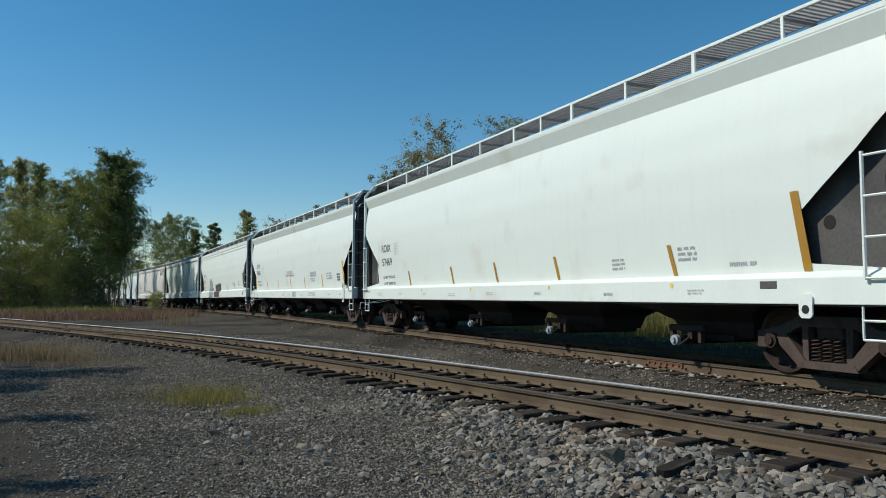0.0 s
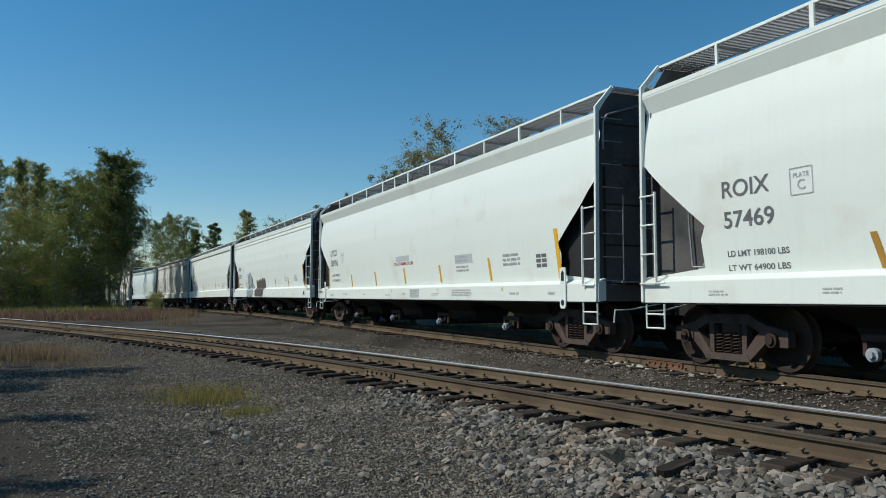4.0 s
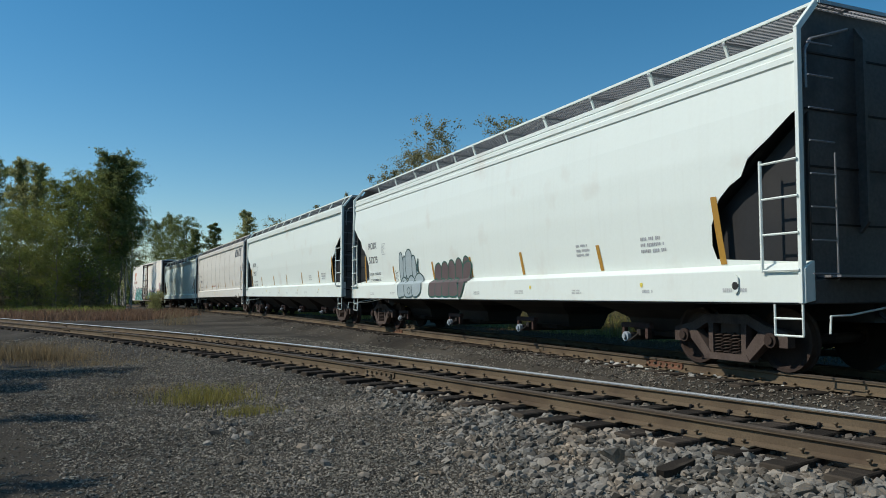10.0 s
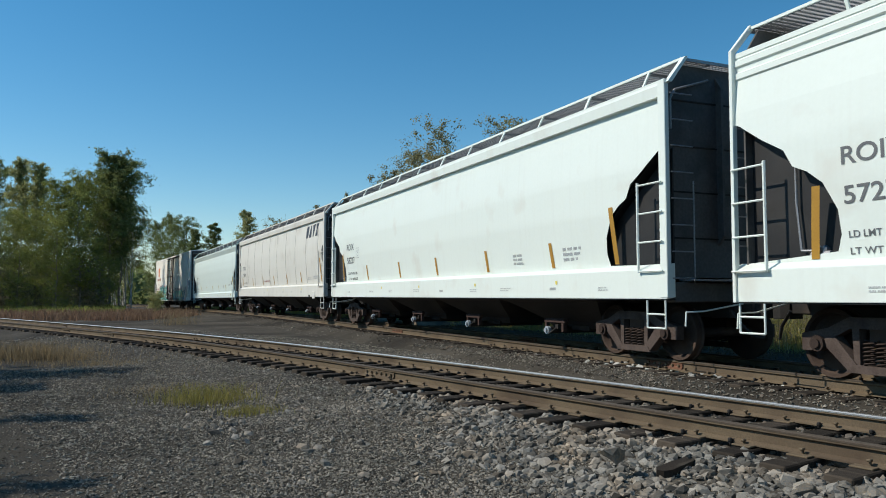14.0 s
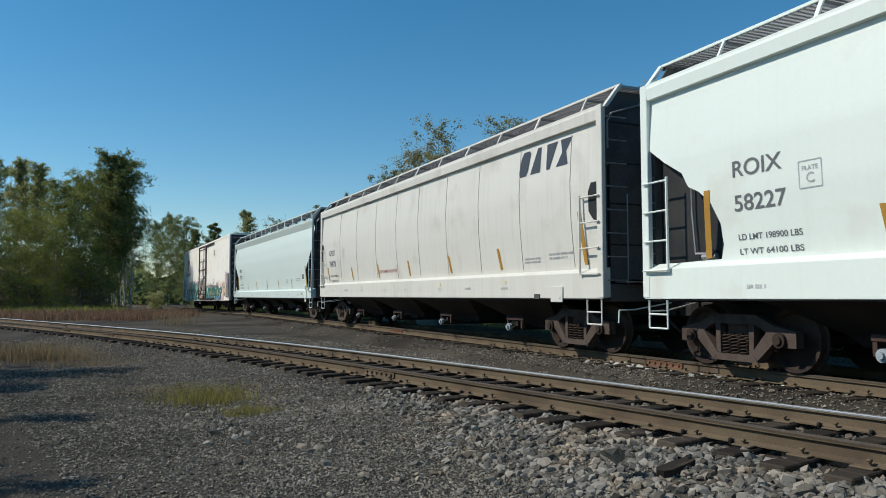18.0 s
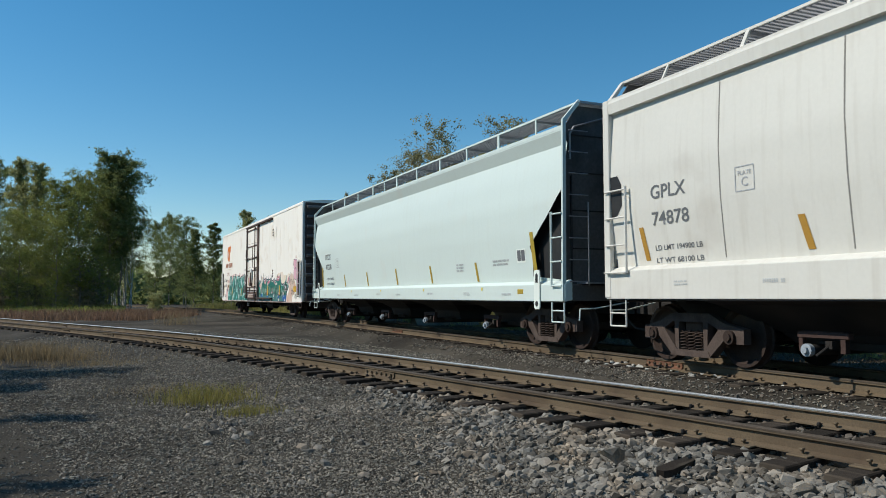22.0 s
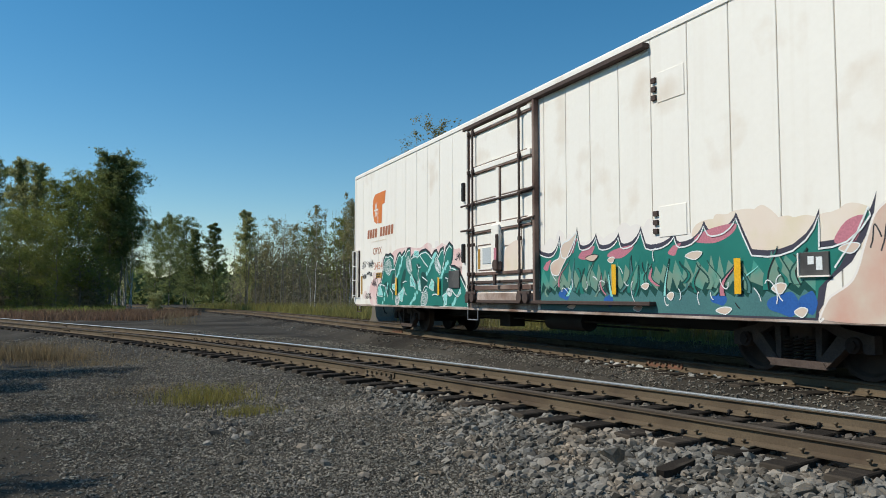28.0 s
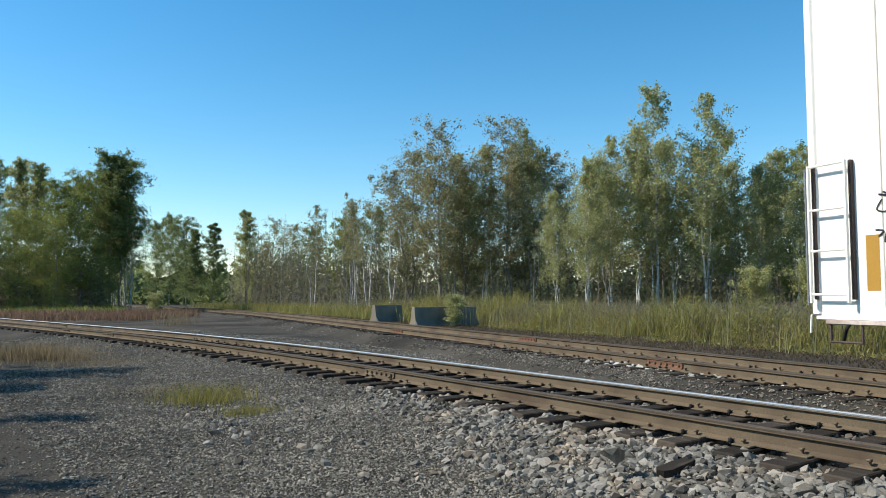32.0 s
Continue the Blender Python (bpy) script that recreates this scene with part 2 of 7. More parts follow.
def ground_z(pts):
    """Height of the ground: flat yard, low ballast beds under both tracks, a field behind."""
    sn, wn_ = NEAR.sample(pts)
    sf, wf = FAR.sample(pts)
    zf = np.interp(sf, FAR.z_s, FAR.z)
    x, y = pts[:, 0], pts[:, 1]
    base = np.interp(wn_, [-4, -1.8, 1.8, 6], [-0.30, -0.26, -0.36, -0.44])
    base = np.where(wf < 3, np.minimum(base, zf - 0.30), base)
    base = np.where(wf < -2.2, zf - 0.20 - np.clip(-wf - 2.2, 0, 6) * 0.02, base)
    base += 0.018 * bumps(x, y, 1.1, 1) + 0.03 * bumps(x, y, 0.31, 2)
    bed_n = np.interp(abs(wn_), [0, 0.75, 1.35, 1.8, 2.6, 3.4], [-0.22, -0.23, -0.245, -0.29, -0.41, -0.9])
    bed_f = zf + np.interp(abs(wf), [0, 0.75, 1.35, 1.8, 2.6], [-0.195, -0.20, -0.205, -0.28, -0.9])
    return np.maximum(np.maximum(base, bed_n), bed_f)


def spread_lines(lo, hi, step, far):
    near = list(np.arange(lo, hi + 1e-6, step))
    a, d = hi, step
    out = []
    while a < far:
        d *= 1.25
        a += d
        out.append(a)
    a, d = lo, step
    pre = []
    while a > -far:
        d *= 1.25
        a -= d
        pre.append(a)
    return np.array(pre[::-1] + near + out)


gx, gy = spread_lines(-16, 14, 0.28, 2500), spread_lines(1, 34, 0.28, 2500)
GX, GY = np.meshgrid(gx, gy)
gp = np.stack([GX.ravel(), GY.ravel()], 1)
gv = np.column_stack([gp, ground_z(gp)])
nx, ny = len(gx), len(gy)
ii = (np.arange(ny - 1)[:, None] * nx + np.arange(nx - 1)[None]).ravel()
ground = new("ground", array_mesh("ground", gv, np.stack([ii, ii + 1, ii + nx + 1, ii + nx], 1), GROUND))
ground.data.shade_smooth()
tagged(ground, "dark grey gravel yard with dirt and sparse weeds", "ground", kind="structure")


def on_ground(x, y):
    return float(ground_z(np.array([[x, y]]))[0])


# ---- tracks ----
RAIL_OUT = [(-0.07, -0.17), (0.07, -0.17), (0.07, -0.158), (0.012, -0.135), (0.009, -0.05), (0.036, -0.036), (0.036, -0.006),
            (0.028, 0.0), (-0.028, 0.0), (-0.036, -0.006), (-0.036, -0.036), (-0.009, -0.05), (-0.012, -0.135), (-0.07, -0.158)]


def rail_geo(track, side, s0, s1, step, prof):
    rings = []
    for s in np.arange(s0, s1 + 0.01, step):
        th = track.turn(s)
        c = track.at(s, side)
        rings.append([(c.x - a * math.cos(th), c.y - a * math.sin(th), c.z + b) for a, b in prof])
    return Geo().loft(rings, closed=True, caps=True)


def build_track(track, label, s0, s1, tie0, tie1, head_far, head_near):
    t = tagged(new("railway_track"), label, "railway track", kind="structure")
    for side, head in ((0.7525, head_near), (-0.7525, head_far)):
        r = part("rail", rail_geo(track, side, s0, s1, 1.0, RAIL_OUT), RAIL_SIDE, t, smooth=30)
        strip = [(-0.0385, -0.020), (-0.0385, -0.005), (-0.030, 0.0025), (0.030, 0.0025), (0.0385, -0.005), (0.0385, -0.020), (0.034, -0.020), (0.034, -0.007), (-0.034, -0.007), (-0.034, -0.020)]
        part("rail_head", rail_geo(track, side, s0, s1, 1.0, strip), head, r, "worn running surface of the rail")
    rnd = random.Random(5)
    geo = Geo().box((0, 0, -0.09), (0.23, 2.6, 0.18), bev=0.012)
    for k in range(int((tie1 - tie0) / 0.53)):
        s = tie0 + k * 0.53
        c = track.at(s, rnd.uniform(-0.08, 0.08), -0.172 + rnd.uniform(-0.015, 0.0))
        part("tie", geo, TIE, t, key="tie", m=pose(c.x, c.y, c.z, 0, rnd.uniform(-1, 1), math.degrees(track.turn(s)) + 90 + rnd.uniform(-2, 2)))
    return t


near_track = build_track(NEAR, "rusty steel rails on dark timber ties in ballast", -40, 110, -4, 60, RAIL_TOP, RAIL_DULL)
far_track = build_track(FAR, "brown rusty rails on half-buried dark ties", -165, 185, -8, 62, RAIL_DULL, RAIL_DULL)


# ---- the train: parts shared by all cars ----
# A car's own space: x runs to its rear, y to the side that faces the camera, z from the top of the rails.
# Middle of each car along the train, from its first coupling, and half the length of its body.
MIDS = [-10.5, 10.32, 31.24, 52.21, 72.99, 93.87, 116.51]
HALF = [9.74, 9.82, 9.74, 9.80, 9.78, 9.72, 11.15]
WHEEL_R = 0.457
WHEELSETS = []


def lerp_profile(prof, z):
    return float(np.interp(z, [p[1] for p in prof], [p[0] for p in prof]))


def wheel_geo():
    g = Geo()
    prof = [(0.02, 0.66), (0.10, 0.66), (0.12, 0.70), (0.34, 0.715), (0.40, 0.69), (0.485, 0.69), (0.485, 0.715), (0.457, 0.735),
            (0.452, 0.83), (0.40, 0.83), (0.36, 0.765), (0.14, 0.785), (0.11, 0.84), (0.02, 0.84)]
    for sgn in (1, -1):
        n = 28
        rings = [[(r * math.cos(6.28319 * k / n), sgn * y, r * math.sin(6.28319 * k / n)) for r, y in prof] for k in range(n + 1)]
        g.loft(rings)
    g.tube((0, -1.05, 0), (0, 1.05, 0), 0.08, 12)
    return g


def side_frame_geo():
    g = Geo()
    # upper bar, lower bar and posts of the cast frame leave the spring window free
    g.plate([(-1.12, 0.36), (-1.12, 0.58), (-0.72, 0.66), (-0.42, 0.80), (0.42, 0.80), (0.72, 0.66), (1.12, 0.58), (1.12, 0.36), (0.97, 0.36),
             (0.95, 0.49), (0.62, 0.55), (0.40, 0.66), (-0.40, 0.66), (-0.62, 0.55), (-0.95, 0.49), (-0.97, 0.36)], "y", -0.07, 0.07)
    for s in (-1, 1):
        g.plate([(s * 0.62, 0.56), (s * 0.84, 0.50), (s * 0.44, 0.14), (s * 0.30, 0.20)], "y", -0.08, 0.08)
        g.plate([(s * 0.28, 0.18), (s * 0.36, 0.18), (s * 0.38, 0.68), (s * 0.28, 0.68)], "y", -0.06, 0.06)
    g.plate([(-0.46, 0.12), (0.46, 0.12), (0.40, 0.22), (-0.40, 0.22)], "y", -0.09, 0.09)
    return g


def spring_geo():
    """One coil spring as a swept helix."""
    rings = []
    for k in range(73):
        a = k / 12 * 6.28319
        c = Vector((0.062 * math.cos(a), 0.062 * math.sin(a), 0.23 + 0.29 * k / 72))
        out = Vector((math.cos(a), math.sin(a), 0)) * 0.015
        rings.append([c + out, c + Vector((0, 0, 0.015)), c - out, c - Vector((0, 0, 0.015))])
    return Geo().loft(rings, closed=True, caps=True)


def truck(car, x):
    t = new("truck")
    t.parent = car
    t.matrix_basis = pose(x, 0, 0)
    part("bolster", Geo().box((0, 0, 0.56), (0.42, 2.0, 0.26), bev=0.03), TRUCK, t, key="bolster")
    for s in (-1, 1):
        part("side_frame", side_frame_geo(), FRAME_LIT, t, "rusty brown cast side frame", key="side_frame", m=pose(0, s * 1.0, 0))
        for cx in (-0.17, 0.0, 0.17):
            part("coil_spring", spring_geo(), TRUCK, t, key="coil_spring", m=pose(cx, s * 1.03, 0), smooth=60)
        for e in (-1, 1):
            part("bearing_cap", Geo().tube((0, 0, 0), (0, 0.10 * s, 0), 0.105, 14).tube((0, 0.10 * s, 0), (0, 0.13 * s, 0), 0.06, 10), TRUCK, t,
                 key="bearing_cap%d" % s, m=pose(e * 0.86, s * 1.02, WHEEL_R), smooth=40)
    part("brake_beam", Geo().box((0.34, 0, 0.34), (0.08, 1.7, 0.10)).box((-0.34, 0, 0.34), (0.08, 1.7, 0.10)), STEEL_DARK, t, key="brake_beam")
    for e in (-1, 1):
        w = part("wheelset", wheel_geo(), TRUCK, t, "steel wheels with bright treads on an axle", key="wheelset", smooth=35, m=pose(e * 0.86, 0, WHEEL_R))
        WHEELSETS.append(w)
    return t


def ladder(car, name, a, b, zs, r=0.014, stile=0.02, material=None, lo=None, hi=None, first=True, y2=None):
    """A ladder between two upright stiles at a and b = (x, y), with rungs at heights zs."""
    material = material or WHITE
    lo, hi = lo if lo is not None else zs[0] - 0.08, hi if hi is not None else zs[-1] + 0.12
    l = part(name, Geo().tube((b[0], b[1], lo), (b[0], b[1], hi), stile, 6), material, car)
    if first:
        part("stile", Geo().tube((a[0], a[1], lo), (a[0], a[1], hi), stile, 6), material, l)
    for z in zs:
        part("rung", Geo().tube((a[0], a[1], z), (b[0], b[1], z), r, 6), material, l)
    return l


def coupler(car, x, s):
    g = Geo().box((x - s * 0.5, 0, 0.88), (1.1, 0.16, 0.18), bev=0.02)
    g.plate([(x - s * 0.10, -0.17), (x + s * 0.05, -0.19), (x + s * 0.14, -0.06), (x + s * 0.12, 0.05), (x + s * 0.16, 0.17), (x, 0.19), (x - s * 0.12, 0.12)], "z", 0.72, 1.03)
    part("coupler", g, STEEL_DARK, car, "rusty knuckle coupler", bevel=0.012)
    part("air_hose", Geo().pipe([(x - s * 0.35, 0.35, 0.85), (x - s * 0.15, 0.32, 0.62), (x - s * 0.02, 0.22, 0.45), (x + s * 0.10, 0.1, 0.42)], 0.025), BLACK, car, smooth=60)


def cut_lever(car, x, s):
    part("uncoupling_lever", Geo().pipe([(x, 1.32, 0.60), (x, 1.30, 0.82), (x, 0.95, 0.83), (x + s * 0.12, 0.25, 0.95)], 0.014), WHITE, car)


# ---- writing and paint on the sides ----
SHIFT = [0.0]
PAINT_DEPTH = [1.0]


def side_pos(prof, x, z, lift):
    return (x + SHIFT[0], lerp_profile(prof, z) + lift * PAINT_DEPTH[0], z)


def lettering(car, prof, text, x0, z0, width, height, material=None, lean=0.0, lift=0.006):
    """Letters on the side that faces the camera, read from the rear to the front, fitted to a width and a height."""
    cu = bpy.data.curves.new("lettering", "FONT")
    cu.body, cu.size, cu.offset = text, 1.0, 0.012
    cu.space_line = 1.15
    ob = bpy.data.objects.new("lettering", cu)
    me = bpy.data.meshes.new_from_object(ob)
    bpy.data.objects.remove(ob)
    co = np.array([v.co[:] for v in me.vertices])
    lo, hi = co.min(0), co.max(0)
    for v in me.vertices:
        u = (v.co.x - lo[0]) / (hi[0] - lo[0])
        h = (v.co.y - lo[1]) / (hi[1] - lo[1])
        v.co = side_pos(prof, x0 - u * width - lean * h, z0 + h * height, lift)
    me.materials.append(material or INK)
    o = new("lettering", me)
    o.parent = car
    return o


def bars(car, prof, x0, z0, width, height, rows, seed=0, material=None, lift=0.006):
    """Small writing that cannot be read: rows of short bars."""
    g = Geo()
    rnd = random.Random(seed)
    h = height / rows
    for r in range(rows):
        x = x0
        z = z0 + height - (r + 0.5) * h
        end = x0 - width * rnd.uniform(0.75, 1.0)
        cw, k = h * 0.42, rnd.randint(3, 8)
        while x > end + cw:
            t_ = h * rnd.choice((0.20, 0.26, 0.30, 0.30))
            p = [side_pos(prof, x, z - t_, lift), side_pos(prof, x - cw * 0.72, z - t_, lift), side_pos(prof, x - cw * 0.72, z + h * 0.30, lift), side_pos(prof, x, z + h * 0.30, lift)]
            g.add(p, [(0, 1, 2, 3)])
            k -= 1
            x -= cw if k else cw * 2.0
            k = k or rnd.randint(3, 8)
    return tagged(part("small_writing", g, material or FAINT, car), kind="stuff")


def smooth_loop(pts, k=5):
    """A closed Catmull-Rom curve through points."""
    n, out = len(pts), []
    for i in range(n):
        a, b, c, d = (np.array(pts[(i + j) % n], float) for j in (-1, 0, 1, 2))
        for t in np.linspace(0, 1, k, endpoint=False):
            out.append(0.5 * (2 * b + (c - a) * t + (2 * a - 5 * b + 4 * c - d) * t * t + (3 * b - a - 3 * c + d) * t ** 3))
    return out


def cut_level(pts, level, sign):
    """The part of an outline above (sign 1) or below (-1) a level."""
    out = []
    for a, b in zip(pts, list(pts[1:]) + list(pts[:1])):
        da, db = sign * (a[1] - level), sign * (b[1] - level)
        if da >= 0:
            out.append((a[0], a[1]))
        if da * db < 0:
            u = da / (da - db)
            out.append((a[0] + (b[0] - a[0]) * u, level))
    return out


def paint_patch(car, prof, pts, material, lift, name="painted_shape", geo=None):
    g = geo or Geo()
    zs = [q[1] for q in pts]
    knots = [min(zs)] + sorted(k for _, k in prof if min(zs) + 0.01 < k < max(zs) - 0.01) + [max(zs)]
    # cut into level strips, so that the paint follows the folds of the side
    for lo, hi in zip(knots, knots[1:]):
        strip = cut_level(cut_level(pts, lo, 1), hi, -1)
        if len(strip) > 2:
            g.add([side_pos(prof, x, z, lift) for x, z in strip], [tuple(range(len(strip)))])
    if geo is None:
        return part(name, g, material, car)


def paint_line(car, prof, pts, width, material, lift, name="painted_line", geo=None):
    """A brush line of even width along points (x, z)."""
    g = geo or Geo()
    p = [np.array(q, float) for q in pts]
    left, right = [], []
    for i, q in enumerate(p):
        d = p[min(i + 1, len(p) - 1)] - p[max(i - 1, 0)]
        n = np.array((-d[1], d[0])) / (np.hypot(*d) + 1e-9) * width / 2
        left.append(q + n)
        right.append(q - n)
    for i in range(len(p) - 1):
        g.add([side_pos(prof, *a, lift) for a in (left[i], left[i + 1], right[i + 1], right[i])], [(0, 1, 2, 3)])
    if geo is None:
        return part(name, g, material, car)


def stripe(car, prof, x, z0, z1, w=0.10, lean=0.0, material=None):
    g = Geo()
    k = 6
    for i in range(k):
        a, b = i / k, (i + 1) / k
        paint_patch(car, prof, [(x - w / 2 - lean * (1 - a), z0 + (z1 - z0) * a), (x + w / 2 - lean * (1 - a), z0 + (z1 - z0) * a),
                                (x + w / 2 - lean * (1 - b), z0 + (z1 - z0) * b), (x - w / 2 - lean * (1 - b), z0 + (z1 - z0) * b)], material or YELLOW, 0.008, geo=g)
    part("reflector_stripe", g, material or YELLOW, car)


# ---- covered hopper cars ----
FLARED = [(1.535, 0.96), (1.535, 1.30), (1.415, 1.37), (1.452, 1.8), (1.50, 2.4), (1.52, 3.0), (1.48, 3.6), (1.41, 4.05), (1.518, 4.31), (1.52, 4.39)]
RIDGED = [(1.535, 0.98), (1.535, 1.42), (1.415, 1.50), (1.455, 1.9), (1.503, 2.5), (1.52, 3.1), (1.50, 3.6), (1.46, 4.08), (1.485, 4.10), (1.485, 4.18), (1.46, 4.20),
          (1.46, 4.26), (1.49, 4.28), (1.49, 4.36), (1.465, 4.38), (1.475, 4.45)]
CHANNEL = [(1.535, 1.02), (1.535, 1.50), (1.405, 1.57), (1.445, 1.95), (1.495, 2.5), (1.515, 3.2), (1.48, 3.8), (1.45, 4.20), (1.45, 4.25), (1.53, 4.26), (1.545, 4.44), (1.53, 4.50)]


GATE_RED = mat("red_brown_rusted_gate", (0.075, 0.045, 0.038), (0.045, 0.030, 0.027), 0.8, scale=3, fine=30, bump=0.2)
CAP_PALE = mat("pale_blue_grey_cap", (0.34, 0.38, 0.42), (0.24, 0.27, 0.30), 0.6, scale=5, bump=0.05)


def bracket_row(E, mid, style):
    """Places of the running board's brackets: even steps, closer about one of them on the flared and ridged cars."""
    near_step = 1.73 if style == "channel" else 1.19
    row = [mid]
    for e in (-1, 1):
        x = mid + e * near_step
        while abs(x) < E - 0.2:
            row.append(x)
            x += e * 1.73
    return sorted(row)


def hopper(label, E, style, paint, truck_x, cut, cut_kind="plate", board_mid=1.78):
    car = tagged(new("covered_hopper_car"), label, "freight car", "cars of the train")
    prof = {"flared": FLARED, "ridged": RIDGED, "channel": CHANNEL}[style]
    L = 2 * E + 1.0
    sill = prof[2][1]
    cz, cx = [c[1] for c in cut], [c[0] for c in cut]

    def half(z):
        return E - 0.06 - (float(np.interp(z, cz, cx)) if z > sill + 0.02 else 0.0)

    # side sheets above the sill, cut away at both ends
    for s in (1, -1):
        zs = sorted(set([p[1] for p in prof if p[1] >= sill] + [z for z in cz if sill < z < prof[-1][1]] + list(np.arange(sill, 4.0, 0.3))))
        rings = []
        for z in zs:
            e, w = half(z), lerp_profile(prof, z)
            rings.append([(x, s * w, z) for x in np.linspace(-e, e, 13)])
        part("side_sheet", Geo().loft(rings), paint, car, smooth=13)
        sb = [(s * prof[0][0], prof[0][1]), (s * prof[1][0], prof[1][1]), (s * prof[2][0], prof[2][1]), (s * 1.36, prof[2][1] + 0.02), (s * 1.36, prof[0][1] + 0.03)]
        part("side_sill", Geo().plate(sb, "x", -E, E), paint, car, bevel=0.012)
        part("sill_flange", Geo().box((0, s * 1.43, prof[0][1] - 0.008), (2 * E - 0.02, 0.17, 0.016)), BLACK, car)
        lip = prof[-1]
        part("eave", Geo().plate([(s * (lip[0] - 0.03), lip[1] - 0.05), (s * (lip[0] + 0.004), lip[1] - 0.05), (s * (lip[0] + 0.004), lip[1] + 0.02), (s * (lip[0] - 0.10), lip[1] + 0.035)], "x", -E + 0.10, E - 0.10), paint, car)
    # roof, rounded, with the hatch trough along its middle
    top = prof[-1]
    rows = [(top[0] * math.cos(a), top[1] - 0.03 + 0.04 * math.sin(a)) for a in np.linspace(0, math.pi, 13)]
    part("roof", Geo().loft([[(x, y, z) for y, z in rows] for x in np.linspace(-E + 0.15, E - 0.15, 4)]), paint, car, smooth=40)
    hatch = part("hatch_cover", Geo().plate([(-0.34, 4.42), (0.34, 4.42), (0.30, 4.60), (-0.30, 4.60)], "x", -E + 0.8, E - 0.8), paint, car, bevel=0.02)
    for k in range(9):
        x = -E + 1.4 + k * (2 * E - 2.8) / 8
        part("hatch_strap", Geo().box((x, 0, 4.612), (0.07, 0.78, 0.03)).box((x, 0.37, 4.54), (0.07, 0.03, 0.15)), STEEL_DARK, hatch)
    # running boards inboard of the eaves, on upright brackets
    for s in (1, -1):
        rb = part("running_board", Geo().box((0, s * 1.15, 4.895), (2 * E, 0.03, 0.04)), paint, car)
        part("inner_edge", Geo().box((0, s * 0.52, 4.89), (2 * E, 0.02, 0.04)), GRATING, rb)
        g = Geo()
        for k in range(14):
            g.box((0, s * (0.55 + k * 0.043), 4.888), (2 * E - 0.02, 0.007, 0.026))
        n = int(2 * E / 0.10)
        for k in range(n):
            g.box((-E + 0.03 + k * 0.10, s * 0.84, 4.886), (0.030, 0.60, 0.022))
        part("walkway_grating", g, GRATING, rb, "grey open steel grating")
        foot = {"flared": 1.15, "ridged": 0.98, "channel": 1.38}[style]
        for k, x in enumerate(bracket_row(E, board_mid, style)):
            w = 0.07 if k % 2 else 0.045
            part("bracket", Geo().plate([(s * (foot - 0.015), 4.43), (s * (foot + 0.015), 4.43), (s * 1.165, 4.885), (s * 1.135, 4.885)], "x", x - w / 2, x + w / 2), paint, rb)
            part("cross_bearer", Geo().box((x, s * 0.82, 4.835), (0.05, 0.66, 0.05)), GRATING, rb)
            part("bearer_foot", Geo().box((x, s * 0.56, 4.63), (0.05, 0.04, 0.40)), STEEL_DARK, rb)
    for s in (-1, 1):
        g = Geo()
        for k in range(34):
            g.box((s * (E - 0.29), -1.12 + k * 0.068, 4.888), (0.52, 0.012, 0.03))
        for k in range(7):
            g.box((s * (E - 0.05 - k * 0.08), 0, 4.888), (0.012, 2.26, 0.022))
        part("end_crosswalk", g, GRATING, car, "grey open steel grating")
        part("crosswalk_edge", Geo().box((s * E, 0, 4.885), (0.03, 2.3, 0.05)), GRATING, car)
    # ends: slope sheets, inner plates, end sheet, corner posts, ladders, end sill
    for s in (-1, 1):
        xe = s * E
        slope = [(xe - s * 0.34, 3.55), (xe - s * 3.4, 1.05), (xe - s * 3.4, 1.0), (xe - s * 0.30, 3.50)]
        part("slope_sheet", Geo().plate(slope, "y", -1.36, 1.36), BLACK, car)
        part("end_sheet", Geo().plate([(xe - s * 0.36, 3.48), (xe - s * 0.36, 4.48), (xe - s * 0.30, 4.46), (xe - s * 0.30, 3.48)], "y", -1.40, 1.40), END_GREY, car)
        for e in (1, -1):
            # dark inner plate: the shade inside the end opening is put into its colour
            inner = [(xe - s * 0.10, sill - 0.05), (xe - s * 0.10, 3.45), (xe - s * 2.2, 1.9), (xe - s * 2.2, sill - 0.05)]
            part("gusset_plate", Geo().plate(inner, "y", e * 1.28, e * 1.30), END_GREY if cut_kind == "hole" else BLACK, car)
        # end bulkhead in a much darker grey than the side sheets
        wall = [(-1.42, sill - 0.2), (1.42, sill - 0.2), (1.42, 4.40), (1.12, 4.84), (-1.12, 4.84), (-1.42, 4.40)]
        web = part("end_web", Geo().plate(wall, "x", xe - s * 0.18, xe - s * 0.15), END_GREY, car, "dark grey end bulkhead")
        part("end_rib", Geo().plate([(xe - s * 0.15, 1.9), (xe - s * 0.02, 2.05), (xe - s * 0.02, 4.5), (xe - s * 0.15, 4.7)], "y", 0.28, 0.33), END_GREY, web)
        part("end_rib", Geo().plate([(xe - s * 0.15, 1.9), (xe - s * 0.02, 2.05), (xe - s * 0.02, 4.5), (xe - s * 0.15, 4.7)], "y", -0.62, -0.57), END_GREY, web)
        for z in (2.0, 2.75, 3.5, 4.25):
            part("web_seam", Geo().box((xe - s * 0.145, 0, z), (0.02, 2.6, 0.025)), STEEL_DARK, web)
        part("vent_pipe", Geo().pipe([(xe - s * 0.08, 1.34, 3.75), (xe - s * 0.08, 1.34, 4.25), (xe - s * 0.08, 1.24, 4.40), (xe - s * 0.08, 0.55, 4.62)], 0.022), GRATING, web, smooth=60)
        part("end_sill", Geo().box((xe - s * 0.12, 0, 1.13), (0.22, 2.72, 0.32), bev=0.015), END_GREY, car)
        part("end_platform", Geo().box((xe + s * 0.02, 0, 1.32), (0.36, 2.3, 0.03)), GRATING, car)
